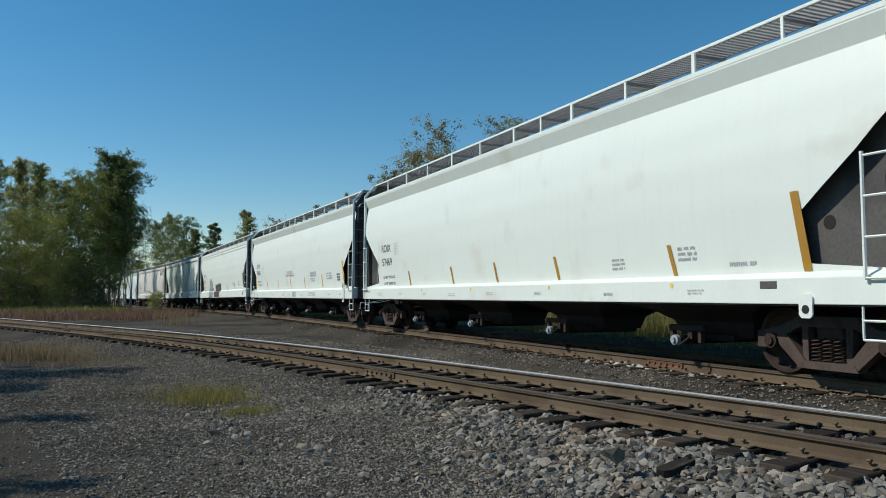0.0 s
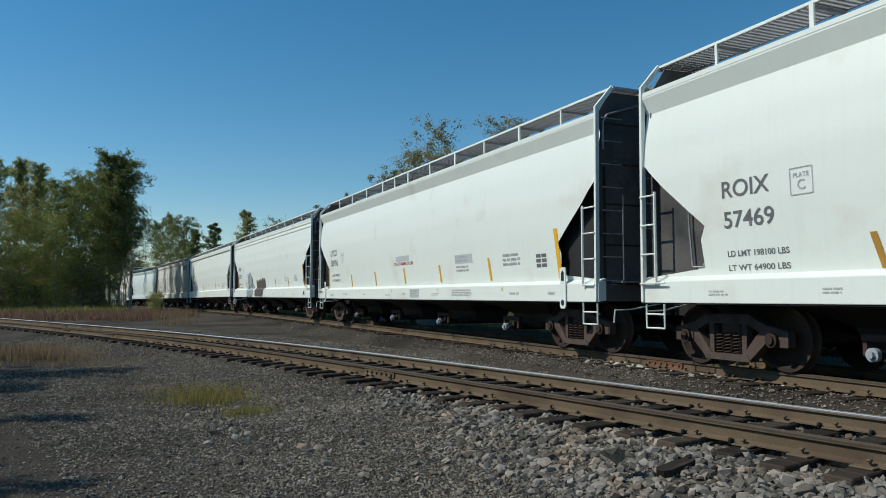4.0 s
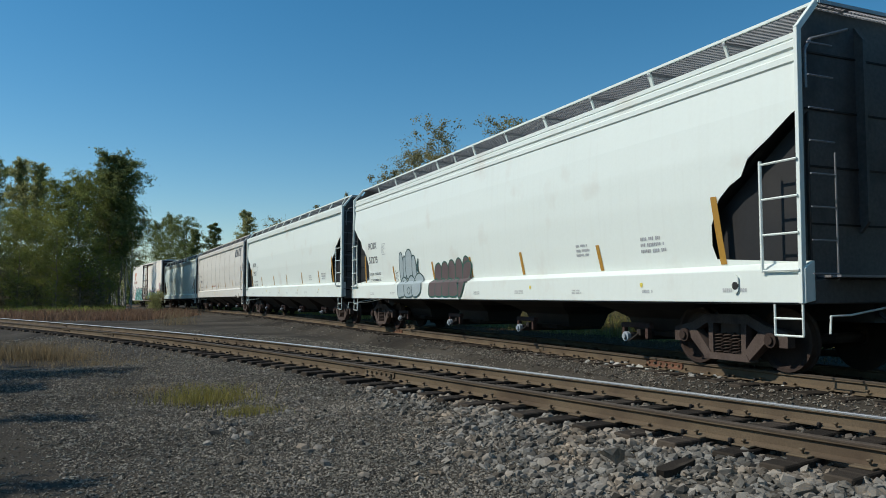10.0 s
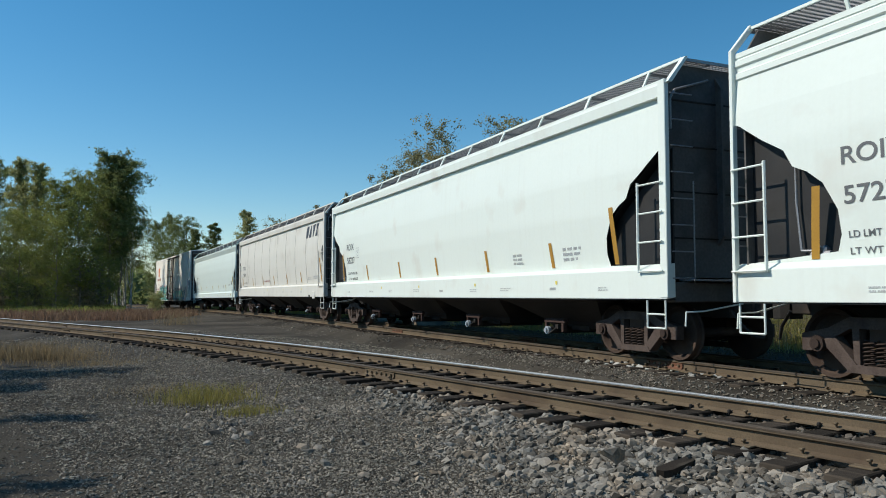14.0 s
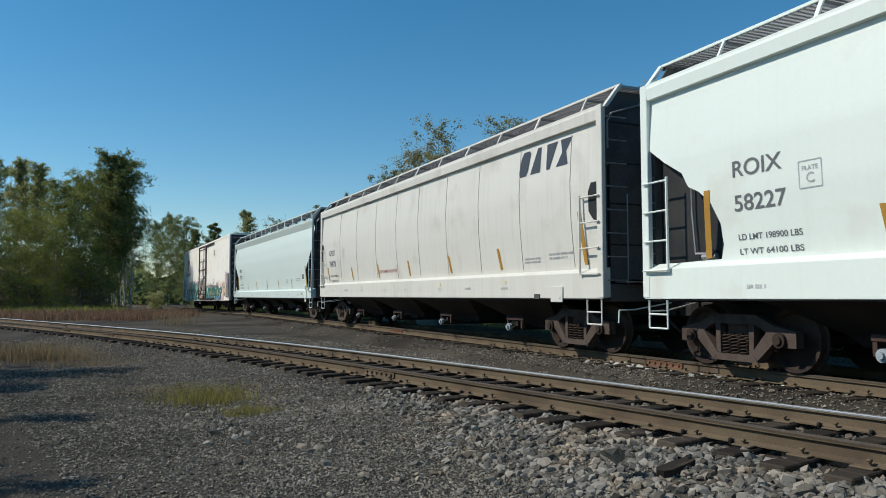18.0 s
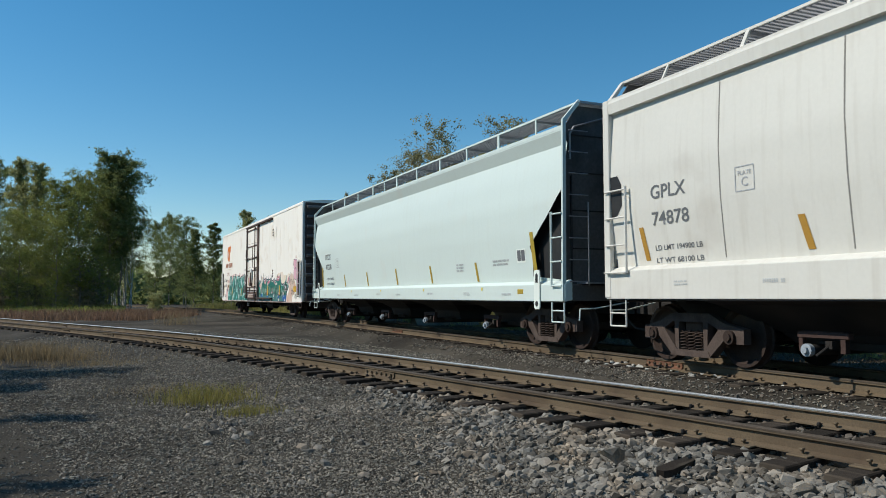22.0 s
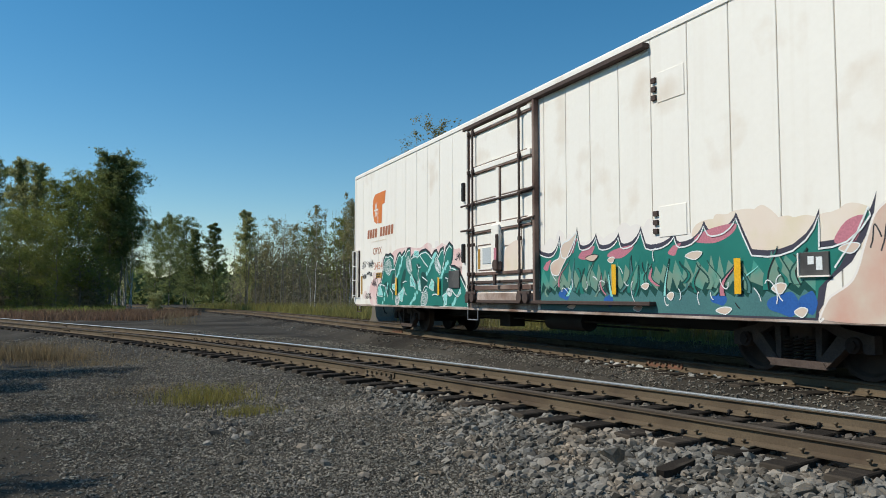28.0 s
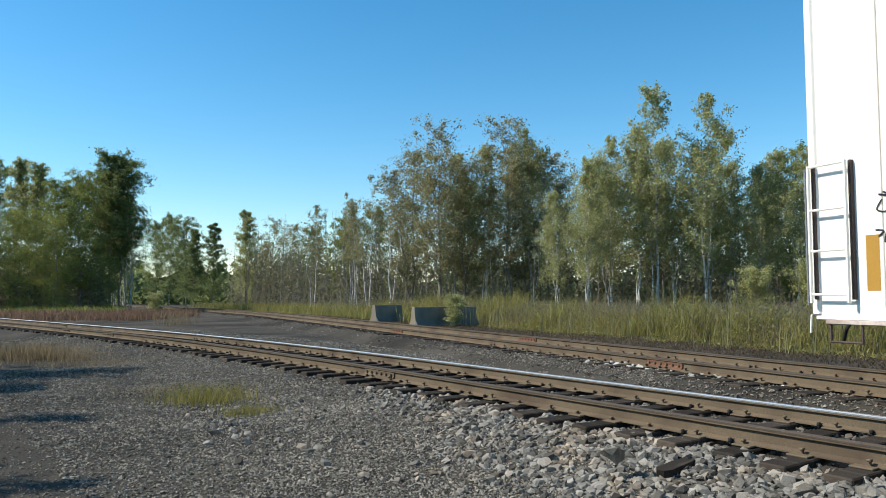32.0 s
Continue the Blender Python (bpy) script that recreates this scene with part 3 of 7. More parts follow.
        for e in (1, -1):
            if style == "channel":
                part("corner_post", Geo().box((xe - s * 0.06, e * 1.50, 2.78), (0.17, 0.09, 3.48), bev=0.01), paint, car)
                part("post_stay", Geo().plate([(e * 1.52, 4.46), (e * 1.16, 4.91), (e * 1.10, 4.91), (e * 1.44, 4.46)], "x", xe - 0.09, xe + 0.01), paint, car)
            else:
                pp = [(xe - s * 0.05, e * 1.53, 1.0), (xe - s * 0.05, e * 1.50, 4.50), (xe - s * 0.05, e * 1.15, 4.90)]
                g = Geo()
                for a, b in zip(pp, pp[1:]):
                    a, b = Vector(a), Vector(b)
                    d = b - a
                    g.box((a + b) / 2, (0.08, 0.06, d.length + 0.05), d.to_track_quat("Z", "X" if s > 0 else "X").to_matrix().to_4x4())
                part("corner_post", g, paint, car, bevel=0.008)
        lw = 0.42 if style == "flared" else 0.64
        zr = [sill - 0.10 + 0.47 * k for k in range(4)]
        ladder(car, "side_ladder", (xe - s * 0.05, 1.575), (xe - s * lw, 1.575), zr, 0.016, 0.024, paint, first=False, hi=zr[-1] + 0.05, lo=zr[0] - 0.02)
        ladder(car, "side_ladder", (xe - s * 0.05, -1.575), (xe - s * lw, -1.575), zr, 0.016, 0.024, paint, first=False, hi=zr[-1] + 0.05, lo=zr[0] - 0.02)
        ladder(car, "sill_step", (xe - s * 0.08, 1.50), (xe - s * 0.52, 1.50), [0.56, 0.78], 0.016, 0.016, paint, lo=0.56, hi=1.02)
        ladder(car, "end_ladder", (xe + s * 0.06, 1.46), (xe + s * 0.06, 1.02), [1.35 + 0.42 * k for k in range(8)], 0.012, 0.012, GRATING, hi=2.9, first=False)
        coupler(car, s * (E + 0.46), s)
        cut_lever(car, xe + s * 0.16, s)
    # four outlet bays under the body
    for k, x in enumerate((-5.75, -1.9, 1.9, 5.75)):
        z0 = prof[0][1]
        tops = [(1.93, 1.38, z0 - 0.005), (1.50, 1.05, z0 - 0.05), (1.10, 0.78, z0 - 0.15), (0.88, 0.52, z0 - 0.31), (0.80, 0.44, 0.41)]
        if style == "channel":
            tops = [(1.93, 1.38, z0 - 0.005), (1.72, 1.20, z0 - 0.08), (1.40, 0.92, z0 - 0.26), (1.08, 0.60, 0.55), (0.92, 0.50, 0.40)]
        rings = [[(x - a, -b, z), (x + a, -b, z), (x + a, b, z), (x - a, b, z)] for a, b, z in tops]
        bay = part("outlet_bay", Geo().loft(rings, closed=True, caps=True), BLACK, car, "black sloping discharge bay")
        part("outlet_gate", Geo().box((x, 0, 0.40), (1.0, 1.1, 0.09)).tube((x + 0.2, -1.06, 0.36), (x + 0.2, 1.06, 0.36), 0.075, 10), STEEL_DARK, bay, smooth=40)
        part("gate_rail", Geo().box((x, 1.02, 0.56), (0.78, 0.10, 0.09), bev=0.01).box((x - 0.30, 1.02, 0.44), (0.07, 0.08, 0.20)).box((x + 0.34, 1.02, 0.44), (0.06, 0.08, 0.20)), GATE_RED, bay, "rusty red-brown gate rail")
        part("outlet_cap", Geo().tube((x + 0.2, 1.06, 0.36), (x + 0.2, 1.13, 0.36), 0.085, 14).tube((x + 0.2, 1.13, 0.36), (x + 0.2, 1.17, 0.36), 0.045, 8), CAP_PALE, bay, "pale bluish round outlet cap", smooth=40)
        part("gate_handle", Geo().tube((x - 0.10, 1.04, 0.44), (x - 0.02, 1.20, 0.30), 0.018, 6).box((x - 0.10, 1.0, 0.44), (0.10, 0.14, 0.10)), STEEL_DARK, bay)
    for s in (-1, 1):
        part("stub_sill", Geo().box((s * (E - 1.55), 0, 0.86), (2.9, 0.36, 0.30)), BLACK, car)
    part("brake_pipe", Geo().tube((-E + 1, 0.62, prof[0][1] - 0.05), (E - 1, 0.62, prof[0][1] - 0.05), 0.025, 6), STEEL_DARK, car)
    valve = part("brake_valve", Geo().box((E - 1.32, 1.34, sill + 0.10), (0.16, 0.12, 0.18), bev=0.03).tube((E - 1.46, 1.36, sill + 0.08), (E - 1.18, 1.36, sill + 0.08), 0.045, 8), GRATING, car, "pale weathered brake valve")
    part("valve_pipe", Geo().pipe([(E - 1.40, 1.36, sill + 0.12), (E - 1.02, 1.36, sill + 0.14), (E - 0.96, 1.36, sill + 0.75), (E - 0.96, 1.36, sill + 1.3)], 0.018), GRATING, valve, smooth=50)
    part("side_tread", Geo().tube((E - 0.66, 1.60, sill - 0.10), (E - 0.05, 1.60, sill - 0.10), 0.014, 6), paint, car)
    part("brake_cylinder", Geo().tube((E - 1.5, -0.4, 1.25), (E - 0.8, -0.4, 1.25), 0.16, 12), END_GREY, car, smooth=40)
    for s in (-1, 1):
        truck(car, s * truck_x)
    return car, prof, E


CUT_FLARED = [(1.45, 1.37), (1.30, 1.48), (1.26, 1.9), (1.36, 2.1), (0.48, 2.79), (0.02, 3.2), (0.0, 3.25), (0.0, 4.6)]
CUT_ROUND = [(1.5, 1.50), (1.55, 1.6), (1.62, 1.80), (1.60, 2.1), (1.42, 2.45), (1.20, 2.62), (0.98, 2.72), (0.85, 2.95), (0.5, 3.15), (0.10, 3.42), (0.0, 3.46), (0.0, 4.6)]
CUT_NONE = [(0.0, 1.5), (0.0, 4.6)]


def tab_plate(car, x, z0, z1, w=0.20):
    h = z1 - z0
    out = [(x - w / 2, z0 + 0.04), (x - w / 2 + 0.04, z0), (x + w / 2 - 0.04, z0), (x + w / 2, z0 + 0.04), (x + w / 2, z1 - 0.04), (x + w / 2 - 0.04, z1), (x - w / 2 + 0.04, z1), (x - w / 2, z1 - 0.04)]
    t = part("jacking_tab", Geo().plate(out, "y", 1.542, 1.565), WHITE, car)
    # solid black pieces stand for the dark insides of the holes
    part("eye_hole", Geo().tube((x, 1.55, z0 + 0.11), (x, 1.570, z0 + 0.11), 0.055, 14), BLACK, t)
    if h > 0.6:
        part("eye_hole", Geo().plate([(x - 0.045, z1 - 0.26), (x + 0.045, z1 - 0.26), (x + 0.045, z1 - 0.10), (x, z1 - 0.06), (x - 0.045, z1 - 0.10)], "y", 1.55, 1.570), BLACK, t)


SILL_WRITING = mat("thin_grey_stencil", (0.50, 0.51, 0.50), (0.56, 0.57, 0.56), 0.6, bump=0)
PLATE_INK = mat("light_grey_stencil_line", (0.40, 0.41, 0.42), (0.44, 0.45, 0.46), 0.6, bump=0)
DECAL = mat("pale_yellow_decal", (0.80, 0.66, 0.12), (0.72, 0.58, 0.10), 0.5, bump=0)


def small_stencils(car, prof, seed, zc=1.12):
    rnd = random.Random(seed)
    x = 8.0
    while x > -8.2:
        bars(car, prof, x, zc - 0.05 + rnd.uniform(-0.02, 0.02), rnd.uniform(0.30, 0.55), 0.09, rnd.choice((1, 2, 2)), seed + int(x * 10), SILL_WRITING)
        x -= rnd.uniform(1.4, 2.6)
    for x in (4.2, 1.0, -2.6, -6.2):
        paint_patch(car, prof, [(x, zc + 0.06), (x + 0.035, zc + 0.09), (x + 0.035, zc + 0.14), (x - 0.035, zc + 0.14), (x - 0.035, zc + 0.09)], DECAL, 0.007, "yellow_decal")


def plate_c(car, prof, x, z):
    g = Geo()
    for a, b in (((x, z), (x - 0.34, z)), ((x - 0.34, z), (x - 0.34, z + 0.34)), ((x - 0.34, z + 0.34), (x, z + 0.34)), ((x, z + 0.34), (x, z))):
        paint_line(car, prof, [a, b], 0.014, PLATE_INK, 0.006, geo=g)
    part("stencil_box", g, PLATE_INK, car)
    lettering(car, prof, "PLATE", x - 0.05, z + 0.22, 0.24, 0.06, PLATE_INK)
    lettering(car, prof, "C", x - 0.11, z + 0.06, 0.12, 0.13, PLATE_INK)


def marks(car, prof, letters, number, limits, weights, x, z_top, z_num, h=0.24, w=0.86):
    lettering(car, prof, letters, x, z_top, w, h)
    lettering(car, prof, number, x, z_num, w * 1.05, h)
    lettering(car, prof, limits, x - 0.02, z_num - 0.40, 1.08, 0.085)
    lettering(car, prof, weights, x - 0.02, z_num - 0.60, 1.08, 0.085)


# car A
car_a, pr, E = hopper("clean white covered hopper car with flared grey-shaded eave", HALF[0], "flared", WHITE, 8.35, CUT_FLARED, "hole", -1.50)
SHIFT[0] = 0.2
for x, z1 in ((-8.40, 2.40), (-5.95, 1.86), (-2.58, 1.84), (0.02, 1.83), (2.46, 1.82), (5.52, 1.80)):
    stripe(car_a, pr, x - 0.1, 1.38, z1, 0.13 if z1 > 2 else 0.09, 0.12)
marks(car_a, pr, "ROIX", "57469", "LD LMT 198100 LBS", "LT WT 64900 LBS", 7.72, 2.45, 2.02)
plate_c(car_a, pr, 6.52, 2.35)
tab_plate(car_a, -8.48, 0.79, 1.09)
bars(car_a, pr, -4.55, 1.50, 0.42, 0.22, 3, 3)
bars(car_a, pr, -6.25, 1.58, 0.48, 0.25, 3, 4)
bars(car_a, pr, -7.3, 1.46, 0.6, 0.10, 1, 5)
# dark block and disc carry the shade of a recess and a hole
part("sill_recess", Geo().box((-7.88, 1.537, 1.21), (0.28, 0.012, 0.10), bev=0.005), END_GREY, car_a)
part("gusset_hole", Geo().tube((-8.65, 1.29, 1.98), (-8.65, 1.304, 1.98), 0.09, 16), STEEL_DARK, car_a)
small_stencils(car_a, pr, 11)

SHIFT[0] = 0.0

# car B
PATCH_GREY = mat("grey_overpaint", (0.52, 0.55, 0.56), (0.46, 0.49, 0.50), 0.5, bump=0)
RED_INK = mat("red_stencil_paint", (0.42, 0.15, 0.14), (0.36, 0.13, 0.12), 0.5, bump=0)
BRIGHT_YELLOW = mat("bright_yellow_reflector", (0.85, 0.45, 0.02), (0.78, 0.40, 0.02), 0.4, bump=0)
car_b, pr, E = hopper("white covered hopper car with bright yellow reflector stripes", HALF[1], "flared", WHITE, 8.38, CUT_FLARED)
for x, z0, z1 in ((8.46, 1.40, 2.10), (-2.52, 1.42, 1.89), (0.14, 1.42, 1.89), (2.85, 1.41, 1.86), (5.52, 1.40, 1.84), (-5.4, 1.42, 1.95), (-8.35, 1.40, 2.40)):
    stripe(car_b, pr, x, z0, z1, 0.13 if z1 > 2 else 0.10, 0.08 if x < 8 else -0.08, BRIGHT_YELLOW)
marks(car_b, pr, "UTCX", "58101", "LD LMT 196700 LB", "LT WT 66300 LB", 8.10, 2.60, 2.22)
plate_c(car_b, pr, 6.68, 2.33)
paint_patch(car_b, pr, [(0.75, 2.10), (-0.35, 2.10), (-0.35, 2.26), (0.75, 2.26)], PATCH_GREY, 0.004, "overpaint_patch")
lettering(car_b, pr, "DO NOT HAMMER ON CAR", 0.92, 1.98, 1.56, 0.10, RED_INK)
paint_patch(car_b, pr, [(-3.55, 1.88), (-4.55, 1.88), (-4.55, 2.10), (-3.55, 2.10)], PATCH_GREY, 0.004, "overpaint_patch")
bars(car_b, pr, -3.55, 1.90, 0.95, 0.18, 2, 7)
bars(car_b, pr, -3.60, 1.66, 0.85, 0.18, 2, 8)
paint_patch(car_b, pr, [(-0.55, 1.02), (-1.28, 1.02), (-1.28, 1.26), (-0.55, 1.26)], PATCH_GREY, 0.004, "overpaint_patch")
bars(car_b, pr, -0.60, 1.04, 0.62, 0.20, 3, 9)
bars(car_b, pr, -3.5, 1.06, 1.25, 0.18, 3, 10)
bars(car_b, pr, -6.1, 1.72, 0.9, 0.30, 3, 12)
g = Geo()
for k in range(3):
    for j in range(2):
        x, z = -7.55 - j * 0.22, 1.86 - k * 0.10
        paint_patch(car_b, pr, [(x, z), (x - 0.18, z), (x - 0.18, z + 0.07), (x, z + 0.07)], INK, 0.007, geo=g)
part("inspection_panel", g, INK, car_b, "black consolidated stencil blocks")
tab_plate(car_b, 8.79, 0.83, 1.62, 0.20)
tab_plate(car_b, -8.7, 0.83, 1.62, 0.20)
small_stencils(car_b, pr, 21)

# car C
car_c, prc, E = hopper("white covered hopper car with ridged eave and grey graffiti", HALF[2], "ridged", WHITE, 7.9, CUT_ROUND)
SHIFT[0] = -0.34
for x, z1 in ((-7.82, 2.50), (-4.88, 1.98), (-2.06, 2.0), (0.46, 2.02), (2.84, 2.0), (5.98, 1.98), (8.70, 2.42)):
    stripe(car_c, prc, x, 1.52, z1, 0.12 if z1 > 2.3 else 0.10, 0.10 if x < 8 else -0.1)
marks(car_c, prc, "ROIX", "57275", "LD LMT 199100 LBS", "LT WT 64900 LBS", 8.32, 2.62, 2.15, 0.22, 0.84)
plate_c(car_c, prc, 6.98, 2.40)
bars(car_c, prc, -4.2, 1.78, 0.5, 0.26, 3, 31)
bars(car_c, prc, -6.1, 1.75, 0.7, 0.30, 3, 32)
small_stencils(car_c, prc, 33, 1.14)
tab_plate(car_c, -8.6, 1.10, 1.36, 0.10)
GR_SILVER = mat("silver_spray_paint", (0.34, 0.405, 0.42), (0.42, 0.48, 0.49), 0.45, scale=1.5, bump=0)
GR_DARK = mat("dark_teal_spray_line", (0.035, 0.075, 0.075), (0.05, 0.09, 0.09), 0.5, bump=0)
GR_BROWN = mat("brown_spray_paint", (0.115, 0.085, 0.085), (0.16, 0.115, 0.11), 0.5, scale=2.0, bump=0)
GR_GREEN = mat("green_spray_line", (0.03, 0.12, 0.085), (0.04, 0.10, 0.075), 0.5, bump=0)


def throw_up(car, prof, shapes, fill, line, width, lift=0.006):
    """Bubble graffiti: rounded fills, each with a brush line round it."""
    for k, pts in enumerate(shapes):
        loop = smooth_loop(pts)
        paint_patch(car, prof, loop, fill, lift + 0.0016 * k, "graffiti_fill")
        paint_line(car, prof, loop + loop[:1], width, line, lift + 0.0016 * k + 0.0008, "graffiti_outline")


fingers = [[(5.36, 1.5), (5.40, 2.1), (5.33, 2.34), (5.18, 2.36), (5.08, 2.15), (5.02, 1.6)], [(5.10, 1.6), (5.06, 2.1), (4.96, 2.26), (4.86, 2.15), (4.82, 1.7)],
           [(4.84, 1.6), (4.86, 2.2), (4.70, 2.40), (4.48, 2.42), (4.34, 2.25), (4.30, 1.6)], [(4.34, 1.6), (4.32, 2.12), (4.22, 2.24), (4.08, 2.14), (4.02, 1.65)],
           [(5.30, 1.05), (5.34, 1.45), (5.12, 1.62), (4.80, 1.50), (4.76, 1.1), (5.0, 1.03)], [(4.74, 1.08), (4.80, 1.45), (4.50, 1.66), (4.14, 1.5), (4.10, 1.1), (4.4, 1.03)],
           [(4.12, 1.1), (4.18, 1.55), (3.84, 1.72), (3.50, 1.56), (3.48, 1.2), (3.8, 1.04)]]
throw_up(car_c, prc, fingers, GR_SILVER, GR_DARK, 0.04)
paint_patch(car_c, prc, [(4.05, 1.80), (3.92, 2.06), (3.82, 2.16), (3.86, 1.90), (3.82, 1.74)], GR_DARK, 0.02, "graffiti_fill")
eye = smooth_loop([(4.52, 1.22), (4.38, 1.32), (4.26, 1.22), (4.38, 1.12)])
paint_line(car_c, prc, eye + eye[:1], 0.025, GR_DARK, 0.021, "graffiti_outline")
lumps = []
for k in range(5):
    x = 2.66 - k * 0.45
    lumps.append([(x, 1.45), (x + 0.02, 1.76), (x - 0.10, 1.90 + 0.03 * k), (x - 0.30, 1.94 + 0.02 * k), (x - 0.44, 1.80), (x - 0.46, 1.45)])
lumps += [[(2.85 - k * 0.46, 1.07), (2.86 - k * 0.46, 1.38), (2.66 - k * 0.46, 1.52), (2.42 - k * 0.46, 1.44), (2.36 - k * 0.46, 1.10)] for k in range(4)]
lumps.append([(0.95, 1.10), (0.85, 1.75), (0.60, 1.92), (0.34, 1.84), (0.55, 1.45), (0.80, 1.06)])
throw_up(car_c, prc, lumps, GR_BROWN, GR_GREEN, 0.036)
rnd = random.Random(8)
for k in range(3):
    z = 1.78 - k * 0.14
    pts = [(5.85 - 0.05 * i + rnd.uniform(-0.05, 0.05), z + rnd.uniform(-0.09, 0.09)) for i in range(7)]
    paint_line(car_c, prc, pts, 0.018, INK, 0.006, "graffiti_tag")

SHIFT[0] = 0.0

# car D
car_d, prd, E = hopper("white covered hopper car with overhanging eave channel", HALF[3], "channel", WHITE, 8.35, CUT_ROUND, board_mid=1.38)
SHIFT[0] = -0.40
for x, z1 in ((-7.92, 2.62), (-5.85, 2.12), (-3.0, 2.12), (0.0, 2.1), (2.86, 2.1), (6.0, 2.11), (8.76, 2.61)):
    stripe(car_d, prd, x, 1.62, z1, 0.12 if z1 > 2.4 else 0.11, 0.07 if x < 8 else -0.07)
marks(car_d, prd, "ROIX", "58227", "LD LMT 198900 LBS", "LT WT 64100 LBS", 8.24, 2.72, 2.24, 0.23, 0.86)
plate_c(car_d, prd, 7.12, 2.42)
bars(car_d, prd, -4.3, 1.72, 0.5, 0.26, 3, 41)
bars(car_d, prd, -6.3, 1.72, 0.7, 0.30, 3, 42)
small_stencils(car_d, prd, 43, 1.22)

SHIFT[0] = 0.0

# car E
SEAM = mat("dark_weld_seam", (0.33, 0.31, 0.28), (0.27, 0.25, 0.23), 0.7, bump=0)
car_e, pre, E = hopper("cream-grey covered hopper car with dirty vertical weld seams", HALF[4], "channel", CREAM, 8.2, CUT_NONE, board_mid=-0.17)
for x, z1 in ((-9.02, 2.65), (-5.70, 2.14), (-2.96, 2.1), (-0.03, 2.1), (2.74, 2.1), (5.66, 2.1), (8.86, 2.2)):
    stripe(car_e, pre, x, 1.65, z1, 0.12 if z1 > 2.4 else 0.11, 0.12)
for x in (-8.74, -6.78, -4.80, -2.90, -0.94, 0.88, 2.82, 4.95, 7.02):
    s = part("weld_seam", Geo().loft([[(x - 0.012, lerp_profile(pre, z) + 0.002, z), (x, lerp_profile(pre, z) + 0.010, z), (x + 0.012, lerp_profile(pre, z) + 0.002, z)] for z in np.linspace(1.62, 4.18, 12)]), SEAM, car_e, smooth=50)
for s in (-1, 1):
    x = s * (E - 0.25)
    octa = [(x - 0.20, 2.62), (x - 0.20, 2.98), (x - 0.10, 3.14), (x + 0.20, 3.14), (x + 0.20, 2.40), (x - 0.06, 2.46)] if s > 0 else [(x + 0.20, 2.62), (x + 0.20, 2.98), (x + 0.10, 3.14), (x - 0.20, 3.14), (x - 0.20, 2.40), (x + 0.06, 2.46)]
    # flat black patch drawn for the shaded end opening
    paint_patch(car_e, pre, octa, BLACK, 0.006, "end_opening")
# a large emblem: four plain slanted shapes
LOGO_INK = mat("blue_black_emblem_paint", (0.045, 0.05, 0.065), (0.06, 0.065, 0.08), 0.5, bump=0)
SHAPES = [[(0.06, 0), (0.32, 0), (0.38, 0.10), (0.38, 0.46), (0.30, 0.52), (0.08, 0.52), (0.0, 0.42), (0.0, 0.10)], [(0.0, 0), (0.40, 0), (0.28, 0.52), (0.14, 0.52)],
          [(0.14, 0), (0.26, 0), (0.40, 0.52), (0.0, 0.52)], [(0.0, 0), (0.42, 0), (0.28, 0.26), (0.42, 0.52), (0.0, 0.52), (0.14, 0.26)]]
for k, shape in enumerate(SHAPES):
    x, z = -6.72 - k * 0.50, 3.60 + 0.005 * k
    paint_patch(car_e, pre, [(x - u - 0.27 * v_, z + v_) for u, v_ in shape], LOGO_INK, 0.006, "emblem_shape")
marks(car_e, pre, "GPLX", "74878", "LD LMT 194900 LB", "LT WT 68100 LB", 8.56, 2.63, 2.20, 0.22, 0.82)
plate_c(car_e, pre, 6.72, 2.52)
bars(car_e, pre, -6.88, 1.74, 0.80, 0.14, 2, 51)
bars(car_e, pre, -7.86, 1.78, 0.90, 0.16, 2, 52)
lettering(car_e, pre, "DO NOT HAMMER ON SIDES OF CAR", 2.62, 1.80, 1.68, 0.10, RED_INK)
part("jacking_plate", Geo().box((-8.30, 1.55, 1.10), (0.42, 0.025, 0.30), bev=0.006).tube((-8.42, 1.555, 1.07), (-8.42, 1.570, 1.07), 0.05, 12), CREAM, car_e)
part("tie_down", Geo().box((-7.55, 1.54, 1.06), (0.20, 0.03, 0.10)), END_GREY, car_e)
small_stencils(car_e, pre, 54, 1.26)

# car F
PALE = mat("pale_green_white_paint", (0.635, 0.71, 0.665), (0.60, 0.67, 0.63), 0.45, scale=0.5, fine=18, grain=0.03, bump=0.01, dirt=(0.62, 0.65, 0.60), dirt_amount=0.03, dirt_scale=0.8, spread=0.8, streak=(0.52, 0.55, 0.50), streak_amount=0.2)
OLIVE = mat("olive_yellow_reflector", (0.42, 0.29, 0.03), (0.35, 0.25, 0.03), 0.45, bump=0)
car_f, pr, E = hopper("pale greenish-white covered hopper car with olive reflector stripes", HALF[5], "flared", PALE, 8.3, CUT_FLARED)
for x, z1 in ((-8.40, 2.40), (-5.7, 1.87), (-2.88, 1.88), (-0.16, 1.89), (2.70, 1.87), (5.38, 1.86), (8.40, 2.2)):
    stripe(car_f, pr, x, 1.41, z1, 0.14 if z1 > 2 else 0.10, 0.10 if x < 8 else -0.1, OLIVE)
marks(car_f, pr, "UTCX", "47228", "LD LMT 197300 LB", "LT WT 65700 LB", 7.92, 2.50, 2.10, 0.22, 0.80)
plate_c(car_f, pr, 6.4, 2.15)
paint_patch(car_f, pr, [(-7.72, 1.78), (-8.12, 1.78), (-8.12, 2.08), (-7.72, 2.08)], WHITE, 0.004, "inspection_panel")
paint_patch(car_f, pr, [(-7.76, 1.82), (-7.91, 1.82), (-7.91, 2.05), (-7.76, 2.05)], INK, 0.007, "stencil_block")
